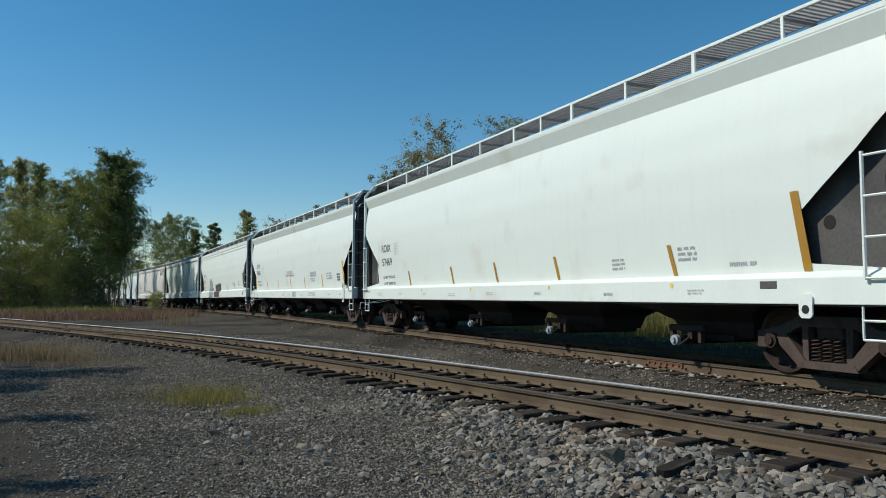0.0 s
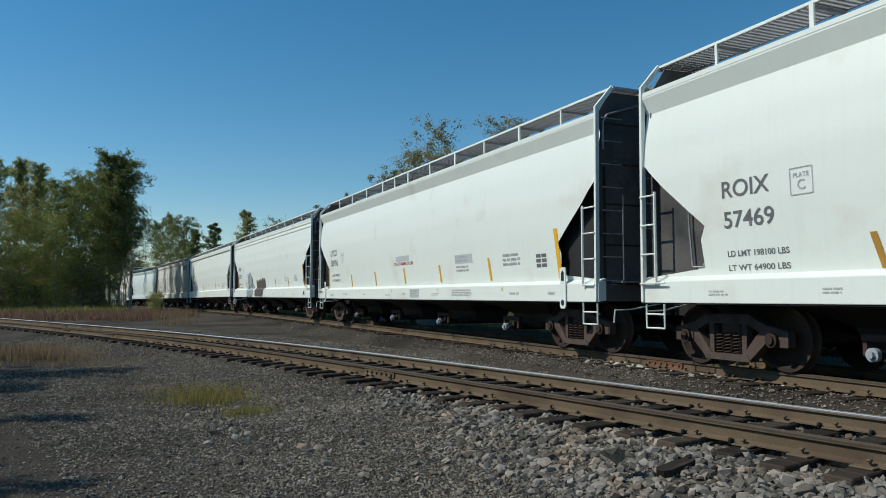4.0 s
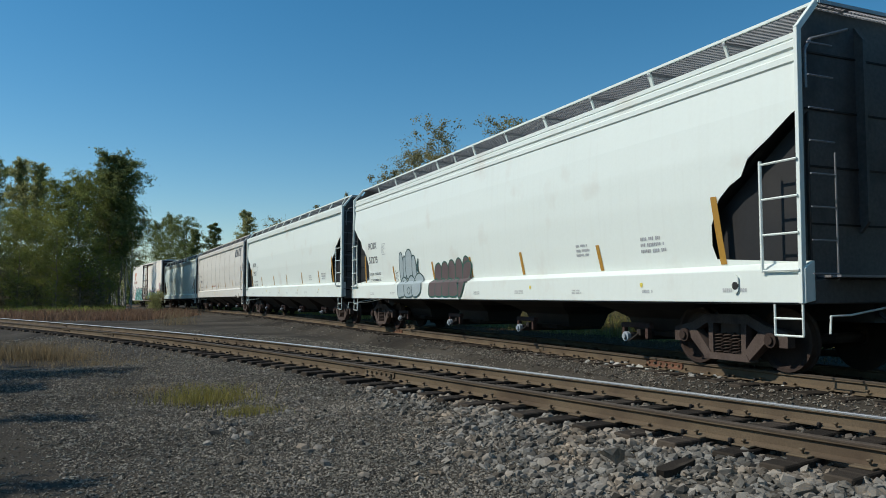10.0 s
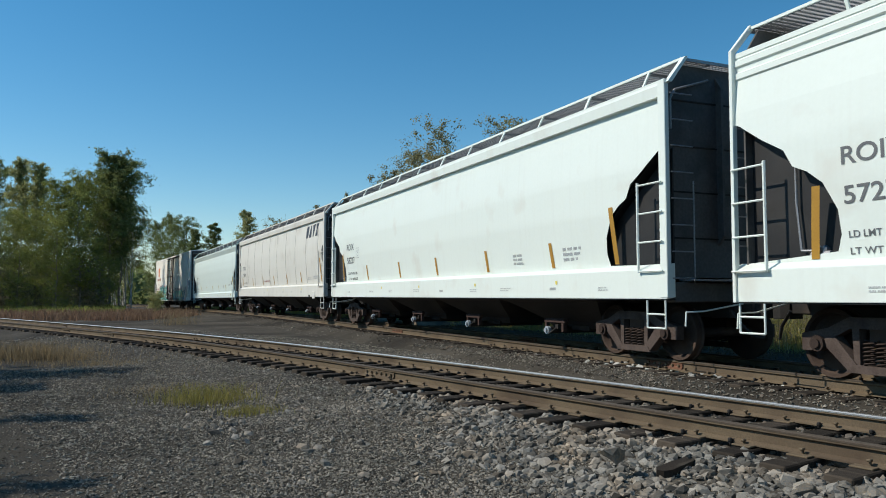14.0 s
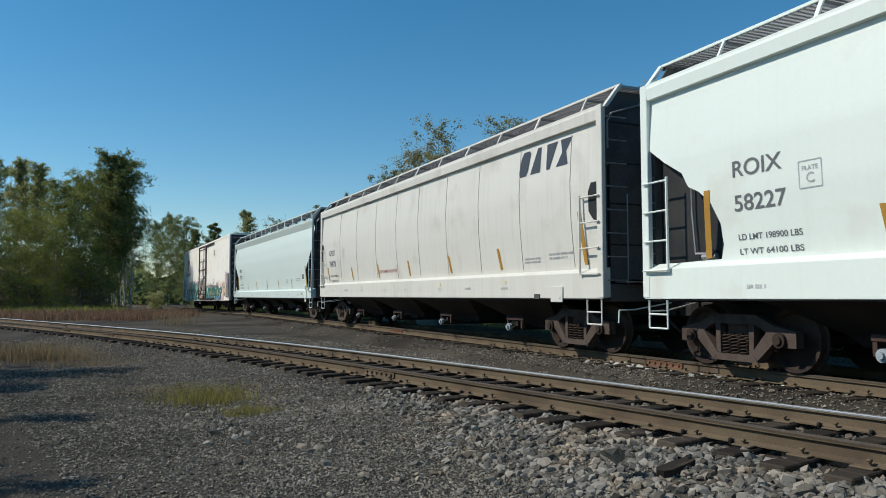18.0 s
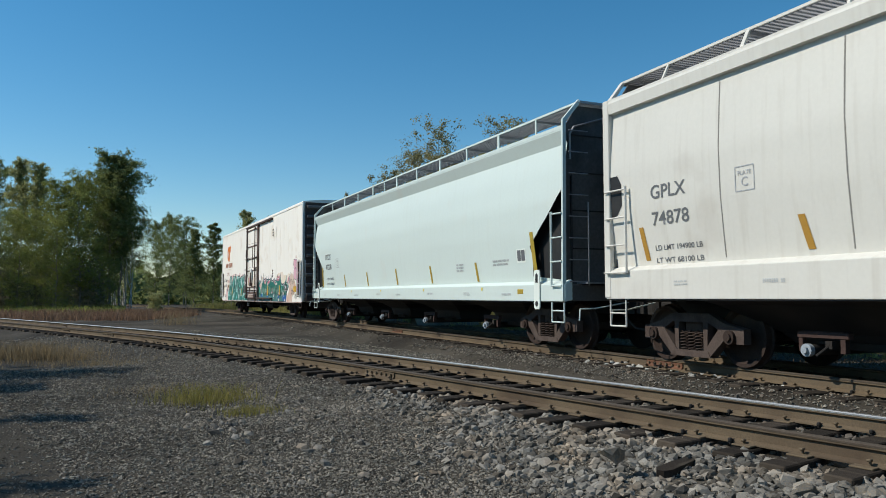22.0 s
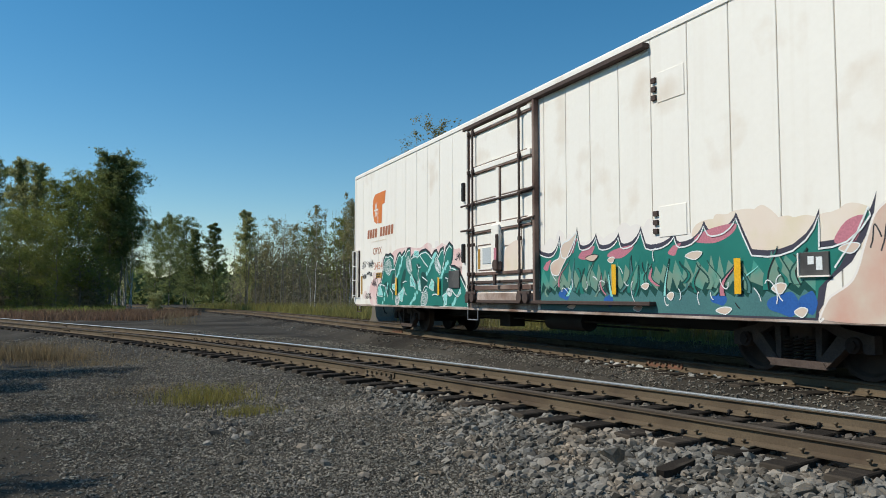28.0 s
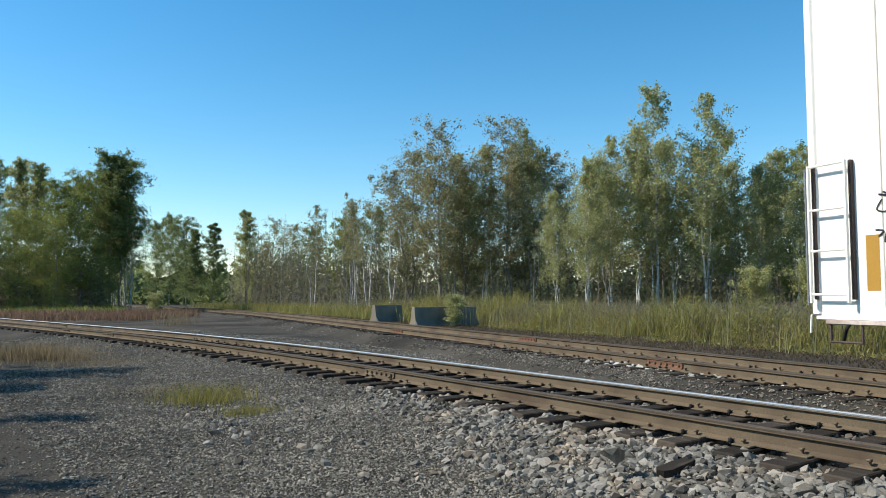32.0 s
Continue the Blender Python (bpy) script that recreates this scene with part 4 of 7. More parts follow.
paint_patch(car_f, pr, [(-7.93, 1.82), (-8.08, 1.82), (-8.08, 2.05), (-7.93, 2.05)], INK, 0.007, "stencil_block")
bars(car_f, pr, -6.6, 1.74, 0.9, 0.16, 2, 61)
bars(car_f, pr, -4.6, 1.66, 0.5, 0.22, 3, 62)
tab_plate(car_f, -8.72, 0.80, 1.60, 0.22)
tab_plate(car_f, 8.75, 0.80, 1.60, 0.20)
part("sill_recess", Geo().box((-8.0, 1.537, 1.16), (0.24, 0.012, 0.10), bev=0.005), OLIVE, car_f)
small_stencils(car_f, pr, 63)


# ---- insulated boxcar at the rear ----
BOX_WHITE = mat("warm_white_car_paint", (0.90, 0.85, 0.765), (0.86, 0.80, 0.715), 0.55, scale=0.6, fine=14, grain=0.04, bump=0.015, dirt=(0.74, 0.64, 0.53), dirt_amount=0.06, dirt_scale=0.9, spread=0.7, streak=(0.62, 0.50, 0.38), streak_amount=0.14)
RUSTED = mat("rust_stained_white_paint", (0.60, 0.50, 0.44), (0.36, 0.26, 0.21), 0.7, scale=1.5, fine=20, bump=0.1, dirt=(0.16, 0.09, 0.06), dirt_scale=1.2, dirt_amount=0.4)
DARK_RUST_SHADE = mat("dark_rust_and_shade", (0.10, 0.07, 0.06), (0.06, 0.045, 0.04), 0.8, scale=2, fine=25, bump=0.2)
ORANGE = mat("orange_emblem_paint", (0.72, 0.20, 0.03), (0.68, 0.18, 0.03), 0.5, bump=0)
EMBLEM_BROWN = mat("brown_lettering_paint", (0.42, 0.15, 0.07), (0.37, 0.13, 0.06), 0.5, bump=0)
TEAL = mat("teal_spray_paint", (0.012, 0.155, 0.125), (0.022, 0.21, 0.165), 0.45, scale=1.6, bump=0, grain=0.03)
DEEP = mat("deep_green_spray_paint", (0.008, 0.06, 0.05), (0.012, 0.085, 0.07), 0.45, scale=1.6, bump=0)
MINT = mat("mint_spray_paint", (0.22, 0.62, 0.56), (0.34, 0.70, 0.66), 0.45, scale=3, bump=0, grain=0.03)
PINK = mat("pink_spray_paint", (0.55, 0.20, 0.24), (0.48, 0.16, 0.22), 0.5, scale=1.6, bump=0)
PALE_PINK = mat("faded_pink_overspray", (0.74, 0.58, 0.53), (0.78, 0.66, 0.60), 0.6, scale=2.5, bump=0, grain=0.02)
FAINT_PINK = mat("thin_pink_overspray", (0.82, 0.745, 0.69), (0.84, 0.785, 0.725), 0.6, scale=2.5, bump=0, grain=0.02)
BLUE_SPRAY = mat("blue_spray_paint", (0.02, 0.10, 0.35), (0.03, 0.13, 0.40), 0.5, scale=2, bump=0)
TAN = mat("tan_pink_spray_paint", (0.66, 0.50, 0.41), (0.64, 0.55, 0.43), 0.55, scale=0.8, bump=0, grain=0.02, dirt=(0.62, 0.36, 0.28), dirt_scale=1.5, dirt_amount=0.3)
PURPLE_GREY = mat("dark_purple_spray_line", (0.045, 0.04, 0.06), (0.065, 0.06, 0.085), 0.5, scale=2, bump=0)
BLUE_GREY = mat("faded_blue_paint", (0.24, 0.34, 0.42), (0.30, 0.40, 0.46), 0.6, scale=2, bump=0)
FADED_RED = mat("faded_red_lettering", (0.60, 0.30, 0.20), (0.56, 0.27, 0.18), 0.55, bump=0)
PEACH = mat("faded_peach_overspray", (0.78, 0.63, 0.52), (0.81, 0.71, 0.60), 0.6, scale=1.4, bump=0, grain=0.02, dirt=(0.72, 0.62, 0.42), dirt_scale=1.5, dirt_amount=0.3)
SLATE = mat("slate_blue_spray_paint", (0.06, 0.16, 0.165), (0.08, 0.23, 0.21), 0.5, scale=1.3, bump=0)
OLIVE_G = mat("grey_green_spray_paint", (0.21, 0.31, 0.23), (0.13, 0.24, 0.19), 0.5, scale=1.6, bump=0, grain=0.03, dirt=(0.05, 0.30, 0.24), dirt_scale=2.0, dirt_amount=0.3)
SPRAY_BLACK = mat("black_spray_paint", (0.02, 0.02, 0.025), (0.03, 0.03, 0.03), 0.5, bump=0)
SPRAY_WHITE = mat("white_spray_line", (0.80, 0.82, 0.80), (0.75, 0.78, 0.76), 0.5, bump=0)

END_RIB = mat("mid_grey_end_rib", (0.20, 0.175, 0.16), (0.11, 0.095, 0.088), 0.7, scale=1.5, fine=20, bump=0.1)
BL = 22.3
box = tagged(new("refrigerated_boxcar"), "white insulated boxcar with orange emblem, rusty door and teal graffiti", "freight car", "cars of the train")
HB = BL / 2
BOXP = [(1.60, 0.7), (1.60, 5.6)]
part("body_core", Geo().box((0, 0, 3.04), (BL - 0.04, 3.10, 4.52), bev=0.04), BOX_WHITE, box)
for s in (1, -1):
    rear = [HB - 0.02, 10.2, 9.35, 8.54, 7.73, 6.9, 6.05, 5.19, 4.37, 3.51, 2.69, 1.87]
    front = [-1.5, -1.8, -2.6, -3.4, -4.25, -5.1, -5.95, -6.79, -7.63, -8.49, -9.33, -10.19, -HB + 0.02]
    for run in (rear, front):
        for a, b in zip(run, run[1:]):
            part("side_panel", Geo().box(((a + b) / 2, s * 1.575, 3.03), (a - b - 0.014, 0.05, 4.50), bev=0.006), BOX_WHITE, box)
    part("door_opening", Geo().box((0.185, s * 1.555, 3.03), (3.36, 0.02, 4.5)), RUSTED, box)
    part("top_chord", Geo().box((0, s * 1.585, 5.24), (BL - 0.02, 0.075, 0.10), bev=0.01), BOX_WHITE, box)
    part("bottom_chord", Geo().box((0, s * 1.57, 0.755), (BL - 0.3, 0.055, 0.06), bev=0.01), RUSTED, box)
roof = [(-1.60, 5.27), (1.60, 5.27), (1.58, 5.33), (0.8, 5.42), (0, 5.44), (-0.8, 5.42), (-1.58, 5.33)]
part("roof", Geo().plate(roof, "x", -HB + 0.03, HB - 0.03), BOX_WHITE, box)
for k in range(17):
    x = -HB + 0.8 + k * (BL - 1.6) / 16
    part("roof_rib", Geo().plate([(-1.57, 5.33), (1.57, 5.33), (0.8, 5.455), (0, 5.475), (-0.8, 5.455)], "x", x - 0.04, x + 0.04), BOX_WHITE, box)
# corner posts and rounded end corners
for s in (-1, 1):
    for e in (1, -1):
        part("corner_post", Geo().box((s * (HB - 0.05), e * 1.58, 3.02), (0.14, 0.09, 4.40), bev=0.03), BOX_WHITE, box)
    ew = part("end_wall", Geo().box((s * (HB + 0.02), 0, 3.04), (0.05, 3.0, 4.48), bev=0.02), DARK_RUST_SHADE, box, "dark corrugated end wall")
    for k in range(10):
        part("end_rib", Geo().tube((s * (HB + 0.05), -1.42, 1.1 + k * 0.44), (s * (HB + 0.05), 1.42, 1.1 + k * 0.44), 0.085, 8), END_RIB, ew, smooth=50)
    part("end_sill", Geo().box((s * (HB + 0.05), 0, 0.96), (0.16, 2.9, 0.26), bev=0.02), DARK_RUST_SHADE, box)
    ladder(box, "side_ladder", (s * (HB - 0.06), 1.70), (s * (HB - 0.57), 1.70), [1.08, 1.60, 2.09, 2.62], 0.016, 0.022, BOX_WHITE, lo=0.98, hi=2.64)
    # dark bars behind the stiles, added as the ladder's shadow on the side
    part("ladder_backing", Geo().box((s * (HB - 0.59), 1.63, 1.83), (0.035, 0.05, 1.62)).box((s * (HB - 0.08), 1.63, 1.83), (0.035, 0.05, 1.62)), DARK_RUST_SHADE, box)
    ladder(box, "sill_step", (s * (HB - 0.20), 1.56), (s * (HB - 0.62), 1.56), [0.52], 0.016, 0.016, DARK_RUST_SHADE, lo=0.52, hi=0.86)
    ladder(box, "end_ladder", (s * (HB + 0.16), 1.50), (s * (HB + 0.16), 1.05), [1.15 + 0.45 * k for k in range(4)], 0.014, 0.014, GRATING, lo=0.95, hi=2.65)
    coupler(box, s * (HB + 0.75), s)
    part("draft_gear", Geo().box((s * (HB + 0.2), 0, 0.88), (0.7, 0.5, 0.34), bev=0.02), STEEL_DARK, box)
    cut_lever(box, s * (HB + 0.3), s)
    truck(box, s * 7.35)
part("center_sill", Geo().box((0, 0, 0.66), (BL - 0.6, 0.5, 0.32)), BLACK, box)
part("side_bolster", Geo().box((0, 0, 0.75), (BL - 3.2, 2.7, 0.06)), BLACK, box)
part("under_tank", Geo().tube((-2.0, 0.7, 0.55), (-0.6, 0.7, 0.55), 0.2, 14), BLACK, box, smooth=40)
part("brake_rigging", Geo().tube((-5, 0.8, 0.55), (4.5, 0.8, 0.55), 0.025, 6).tube((-4, 0.4, 0.45), (4.5, 0.4, 0.5), 0.02, 6).box((1.2, 0.7, 0.5), (0.5, 0.4, 0.3)), STEEL_DARK, box)
# plug door: pale panels, brown rusted posts, thin dark lock rods
DX0, DX1 = 1.72, -1.60
dw = DX0 - DX1
# one brown for real rust and for shadow strips laid on the door
BROWN_RUST_SHADE = mat("brown_rust_and_shade", (0.17, 0.105, 0.085), (0.09, 0.06, 0.052), 0.8, scale=1.6, fine=22, bump=0.15, dirt=(0.30, 0.22, 0.18), dirt_scale=1.1, dirt_amount=0.35)
door = part("door", Geo().box(((DX0 + DX1) / 2, 1.61, 3.02), (dw - 0.06, 0.08, 4.0), bev=0.015), BOX_WHITE, box, "sliding plug door with rust-stained frame and lock rods")
part("door_post", Geo().box((DX0 - 0.08, 1.645, 3.02), (0.09, 0.12, 4.24), bev=0.012), BOX_WHITE, door)
part("door_post", Geo().box((DX1 + 0.04, 1.66, 3.02), (0.09, 0.12, 4.24), bev=0.012), BROWN_RUST_SHADE, door, "brown rusted door edge")
part("edge_shadow_strip", Geo().box((DX0 - 0.16, 1.645, 3.02), (0.045, 0.05, 4.1)), BROWN_RUST_SHADE, door)
part("edge_flange", Geo().box((DX1 + 0.24, 1.64, 3.02), (0.24, 0.05, 4.15)), BOX_WHITE, door)
# the thin brown strips under white rails are those rails' shadows
for z, h, m in ((1.03, 0.20, RUSTED), (1.25, 0.10, BROWN_RUST_SHADE), (1.38, 0.06, DARK_RUST_SHADE), (1.57, 0.07, BROWN_RUST_SHADE), (2.62, 0.13, BOX_WHITE), (2.53, 0.045, BROWN_RUST_SHADE), (4.02, 0.12, BOX_WHITE), (3.94, 0.045, BROWN_RUST_SHADE), (4.96, 0.09, BOX_WHITE), (4.89, 0.04, BROWN_RUST_SHADE)):
    part("door_rail", Geo().box(((DX0 + DX1) / 2, 1.672, z), (dw - 0.32, 0.06 + 0.02 * (h > 0.08), h), bev=0.008), m, door)
for z in (3.22,):
    part("door_bar", Geo().tube((DX0 - 0.12, 1.69, z), (DX1 + 0.1, 1.69, z), 0.026, 8), DARK_RUST_SHADE, door, smooth=50)
for x, z0, z1 in ((0.06, 2.66, 4.0), (0.03, 1.6, 2.56)):
    part("door_stile", Geo().box((x, 1.662, (z0 + z1) / 2), (0.15, 0.06, z1 - z0), bev=0.01), BOX_WHITE, door)
    # brown strip on the stile's far side, its shadow in colour
    part("stile_edge", Geo().box((x - 0.095, 1.66, (z0 + z1) / 2), (0.035, 0.05, z1 - z0)), BROWN_RUST_SHADE, door)
# pressed panels between the rails
for x0, x1, z0, z1 in ((1.46, 0.18, 2.72, 3.15), (1.46, 0.18, 3.30, 3.88), (-0.08, -1.26, 2.72, 3.15), (-0.08, -1.26, 3.30, 3.88), (1.46, -1.26, 4.12, 4.80), (1.1, 0.22, 2.24, 2.48), (-0.2, -0.95, 2.16, 2.48), (1.08, 0.40, 1.66, 2.18), (-0.18, -0.9, 1.66, 2.10)):
    part("pressed_panel", Geo().box(((x0 + x1) / 2, 1.652, (z0 + z1) / 2), (x0 - x1, 0.016, z1 - z0), bev=0.007), BOX_WHITE, door)
    # brown line below and beside each panel draws its shadow
    part("panel_joint", Geo().box(((x0 + x1) / 2, 1.6515, z0 - 0.012), (x0 - x1, 0.006, 0.022)).box((x1 - 0.012, 1.6515, (z0 + z1) / 2), (0.02, 0.006, z1 - z0)), BROWN_RUST_SHADE, door)
for x in (1.22, 1.44, -1.02):
    part("lock_rod", Geo().tube((x, 1.74, 0.96), (x, 1.74, 5.02), 0.026 if x != 1.44 else 0.018, 8), DARK_RUST_SHADE, door, smooth=50)
    for z in (1.28, 1.58, 2.26, 2.62, 3.22, 4.0, 4.92):
        part("rod_bracket", Geo().box((x, 1.73, z), (0.10, 0.07, 0.08), bev=0.01), DARK_RUST_SHADE, door)
for z in (2.62, 3.22):
    part("rod_arm", Geo().tube((DX0 + 0.12, 1.75, z), (1.2, 1.75, z), 0.024, 6).tube((-1.0, 1.75, z), (DX1 - 0.06, 1.75, z + 0.04), 0.024, 6), DARK_RUST_SHADE, door)
part("lock_gear", Geo().box((0.05, 1.72, 2.15), (0.36, 0.10, 0.98), bev=0.02), BOX_WHITE, door)
# brown plate drawn as shadow under the lock gear
part("gear_shadow_plate", Geo().box((-0.02, 1.735, 1.72), (0.30, 0.09, 0.20), bev=0.02), BROWN_RUST_SHADE, door)
part("lock_handle", Geo().box((-0.12, 1.80, 2.02), (0.07, 0.05, 0.78), bev=0.01).tube((-0.02, 1.76, 1.75), (-0.02, 1.81, 1.75), 0.11, 12).box((-0.02, 1.80, 1.42), (0.10, 0.05, 0.22), bev=0.01), DARK_RUST_SHADE, door)
part("warning_tag", Geo().box((-0.10, 1.83, 1.98), (0.11, 0.01, 0.26)), PINK, door)
part("door_placard", Geo().box((0.62, 1.668, 1.98), (0.42, 0.012, 0.36)), PATCH_GREY, door, "grey paper placard")
part("yellow_strip", Geo().box((1.02, 1.666, 1.92), (0.10, 0.012, 0.46)), YELLOW, door)
for x in (1.3, -1.2):
    part("roller", Geo().tube((x - 0.13, 1.72, 1.03), (x - 0.13, 1.80, 1.03), 0.11, 14).tube((x + 0.13, 1.72, 1.03), (x + 0.13, 1.80, 1.03), 0.11, 14).box((x, 1.74, 1.14), (0.5, 0.05, 0.06)), DARK_RUST_SHADE, door, smooth=40)
for z in (3.6, 2.1):
    part("jamb_block", Geo().box((1.94, 1.64, z), (0.10, 0.09, 0.46), bev=0.02), BLACK, box)
paint_patch(box, BOXP, smooth_loop([(-0.2, 1.6), (-0.25, 2.0), (-0.5, 2.18), (-0.95, 2.2), (-1.0, 1.62)]), PEACH, 0.075, "overspray_cloud")
part("upper_track", Geo().box(((DX0 + DX1) / 2 - 1.70, 1.66, 5.10), (dw + 3.56, 0.14, 0.09), bev=0.01), DARK_RUST_SHADE, box)
part("lower_track", Geo().box(((DX0 + DX1) / 2 - 1.80, 1.66, 0.94), (dw + 3.5, 0.15, 0.07), bev=0.01), DARK_RUST_SHADE, box)
ladder(box, "crew_step", (DX0 + 0.1, 1.58), (DX0 - 0.45, 1.58), [0.50], 0.014, 0.014, GRATING, lo=0.50, hi=0.82)
for z in (2.22, 4.35):
    x = -5.2
    part("hatch_plate", Geo().box((x - 0.38, 1.605, z), (0.62, 0.014, 0.48), bev=0.005), BOX_WHITE, box)
    for k in range(3):
        part("hinge_lug", Geo().box((x, 1.615, z - 0.14 + k * 0.14), (0.10, 0.05, 0.08)), DARK_RUST_SHADE, box)
part("vent_grille", Geo().box((2.53, 1.625, 1.48), (0.64, 0.03, 0.44), bev=0.008), END_GREY, box)

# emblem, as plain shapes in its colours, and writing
g1 = smooth_loop([(9.16, 3.95), (9.12, 4.22), (8.96, 4.38), (8.7, 4.41)], 4)[:14]
paint_patch(box, BOXP, [(9.10, 3.75), (9.16, 4.05), (9.08, 4.28), (8.88, 4.40), (7.85, 4.42), (7.95, 4.02), (8.18, 4.00), (8.24, 3.40), (8.60, 3.42), (8.60, 3.46), (8.72, 3.42), (8.98, 3.50)], ORANGE, 0.006, "emblem_shape")
for a in (0, 60, 120):
    c, s_ = math.cos(radians(a)) * 0.20, math.sin(radians(a)) * 0.26
    paint_line(box, BOXP, [(8.80 - c, 3.88 - s_), (8.80 + c, 3.88 + s_)], 0.05, SPRAY_WHITE, 0.009, "emblem_star")
paint_line(box, BOXP, [(8.60, 3.42), (8.60, 3.92)], 0.05, SPRAY_WHITE, 0.009, "emblem_star")
for k in range(10):
    if k == 4:
        continue
    x = 9.72 - k * 0.262
    paint_patch(box, BOXP, [(x, 2.98), (x - 0.20, 2.98), (x - 0.25, 3.27), (x - 0.05, 3.27)], EMBLEM_BROWN, 0.006, "emblem_bar")
bars(box, BOXP, 9.3, 2.82, 1.8, 0.06, 1, 71, PEACH)
lettering(box, BOXP, "CRYX", 9.08, 2.42, 0.86, 0.22, EMBLEM_BROWN)
lettering(box, BOXP, "3454", 8.98, 1.92, 0.86, 0.24, FADED_RED)
paint_patch(box, BOXP, [(8.78, 1.64), (8.20, 1.64), (8.20, 1.82), (8.78, 1.82)], YELLOW, 0.006, "yellow_placard")
bars(box, BOXP, 8.74, 1.66, 0.5, 0.14, 2, 72, SPRAY_BLACK, 0.009)

PAINT_DEPTH[0] = 0.35
# graffiti, rear piece: teal bubble letters with a dark shadow, mint cuts and white lines
rnd = random.Random(14)
# thin pink overspray round the letters, in loose rounded puffs
for k in range(26):
    x = 9.9 - k * 0.31
    z = float(np.interp(x, [2.0, 2.8, 5.0, 8.4, 9.9], [1.75, 2.40, 2.28, 2.05, 1.2])) + rnd.uniform(-0.12, 0.08)
    ra, rb_ = rnd.uniform(0.12, 0.26), rnd.uniform(0.07, 0.20)
    puff = [(x + ra * math.cos(a_) * rnd.uniform(0.8, 1.2), z + rb_ * math.sin(a_) * rnd.uniform(0.7, 1.2)) for a_ in np.linspace(0, 5.5, 8)]
    paint_patch(box, BOXP, smooth_loop(puff, 4), (PALE_PINK, FAINT_PINK)[k % 3 > 0], 0.0030 + 0.00004 * k, "overspray_puff")
mass = [(8.63, 0.79), (8.68, 1.09), (8.55, 1.37), (8.28, 1.46), (8.05, 1.87), (8.00, 2.18), (7.83, 2.34), (7.60, 2.31), (7.38, 2.34), (7.13, 2.24), (7.01, 1.92), (6.70, 2.28), (6.52, 2.35), (6.37, 2.24), (6.12, 2.36), (6.05, 2.26), (5.88, 2.41), (5.69, 2.43), (5.62, 2.16), (5.41, 2.22), (5.01, 2.22), (4.79, 2.29), (4.48, 2.31), (4.24, 2.22), (4.06, 2.11), (3.86, 2.23), (3.73, 2.25), (3.58, 2.13), (3.43, 2.26), (3.28, 2.31), (3.19, 2.09), (3.07, 2.28), (2.86, 2.39), (2.70, 2.30), (2.70, 2.14), (2.84, 1.83), (2.57, 1.78), (2.27, 1.69), (2.20, 1.57)] + [(1.80, 1.20), (1.77, 0.80)]
dark_cuts = [[(7.20, 1.73), (6.94, 1.65), (6.95, 1.09), (7.25, 1.23), (7.33, 1.27)],
             [(6.20, 1.81), (6.04, 1.84), (6.07, 1.59), (6.38, 1.30), (6.45, 1.47)],
             [(5.18, 1.95), (4.99, 1.97), (4.88, 1.88), (5.02, 1.80), (5.16, 1.84)],
             [(4.81, 1.69), (4.55, 1.71), (4.41, 1.55), (4.34, 1.44), (4.57, 1.23), (4.72, 1.15), (4.82, 1.42)],
             [(3.87, 1.46), (3.72, 1.39), (3.62, 1.18), (3.73, 1.13), (3.90, 1.22)]]
dark_feet = [[(3.96, 0.79), (3.82, 0.82), (3.61, 0.82), (3.53, 0.79)],
             [(3.25, 1.57), (3.05, 1.66), (2.89, 1.61), (2.90, 1.30), (3.19, 1.17), (3.29, 1.11)],
             [(2.90, 0.84), (2.79, 0.87), (2.61, 0.83), (2.58, 0.81)],
             [(5.57, 1.65), (5.37, 1.60), (5.09, 1.47), (5.12, 1.39), (5.26, 1.42)],
             [(2.72, 2.28), (2.62, 2.28), (2.65, 2.01), (2.80, 1.80), (2.84, 1.83), (2.73, 2.08)],
             [(7.98, 1.43), (7.64, 1.51), (7.45, 1.32), (7.53, 1.09), (7.81, 1.23)]]
fans = [[(8.61, 1.07), (8.60, 1.32), (8.37, 1.45), (8.07, 1.09), (8.12, 1.05)],
        [(6.74, 1.06), (6.21, 1.32), (6.19, 1.17), (6.33, 0.89), (6.46, 0.93)],
        [(5.68, 1.59), (5.55, 1.68), (5.26, 1.42), (5.24, 1.26), (5.38, 1.34), (5.64, 1.35)],
        [(5.08, 1.47), (4.92, 1.54), (4.80, 1.19), (5.01, 1.25)],
        [(4.24, 1.29), (4.05, 1.52), (3.87, 1.43), (3.92, 1.20), (4.04, 1.22)]]
fans_low = [[(3.31, 1.07), (3.00, 1.17), (3.05, 0.85), (3.26, 0.80), (3.20, 0.91)],
            [(2.42, 1.04), (2.18, 1.28), (2.18, 1.13), (2.39, 1.02)],
            [(7.21, 1.41), (6.96, 1.44), (6.95, 1.22), (7.21, 1.29)],
            [(5.44, 2.21), (5.32, 2.35), (5.00, 2.33), (4.98, 2.20), (5.09, 2.13), (5.23, 2.19)]]
trails = [((6.26, 2.18), (6.83, 1.58), 9), ((3.73, 2.18), (4.40, 1.67), 10), ((2.98, 1.96), (3.46, 1.51), 9), ((5.10, 1.16), (5.69, 0.79), 7), ((7.60, 1.51), (8.12, 0.79), 6), ((2.52, 1.04), (2.65, 0.83), 4)]
swirls = [(7.59, 1.96, 0.30, 0.24, 0.00), (5.78, 1.95, 0.17, 0.25, -0.35), (3.63, 1.86, 0.15, 0.22, -0.50), (4.58, 0.97, 0.21, 0.26, 0.45), (6.74, 0.95, 0.17, 0.19, 0.40), (2.87, 1.17, 0.15, 0.11, 0.00)]
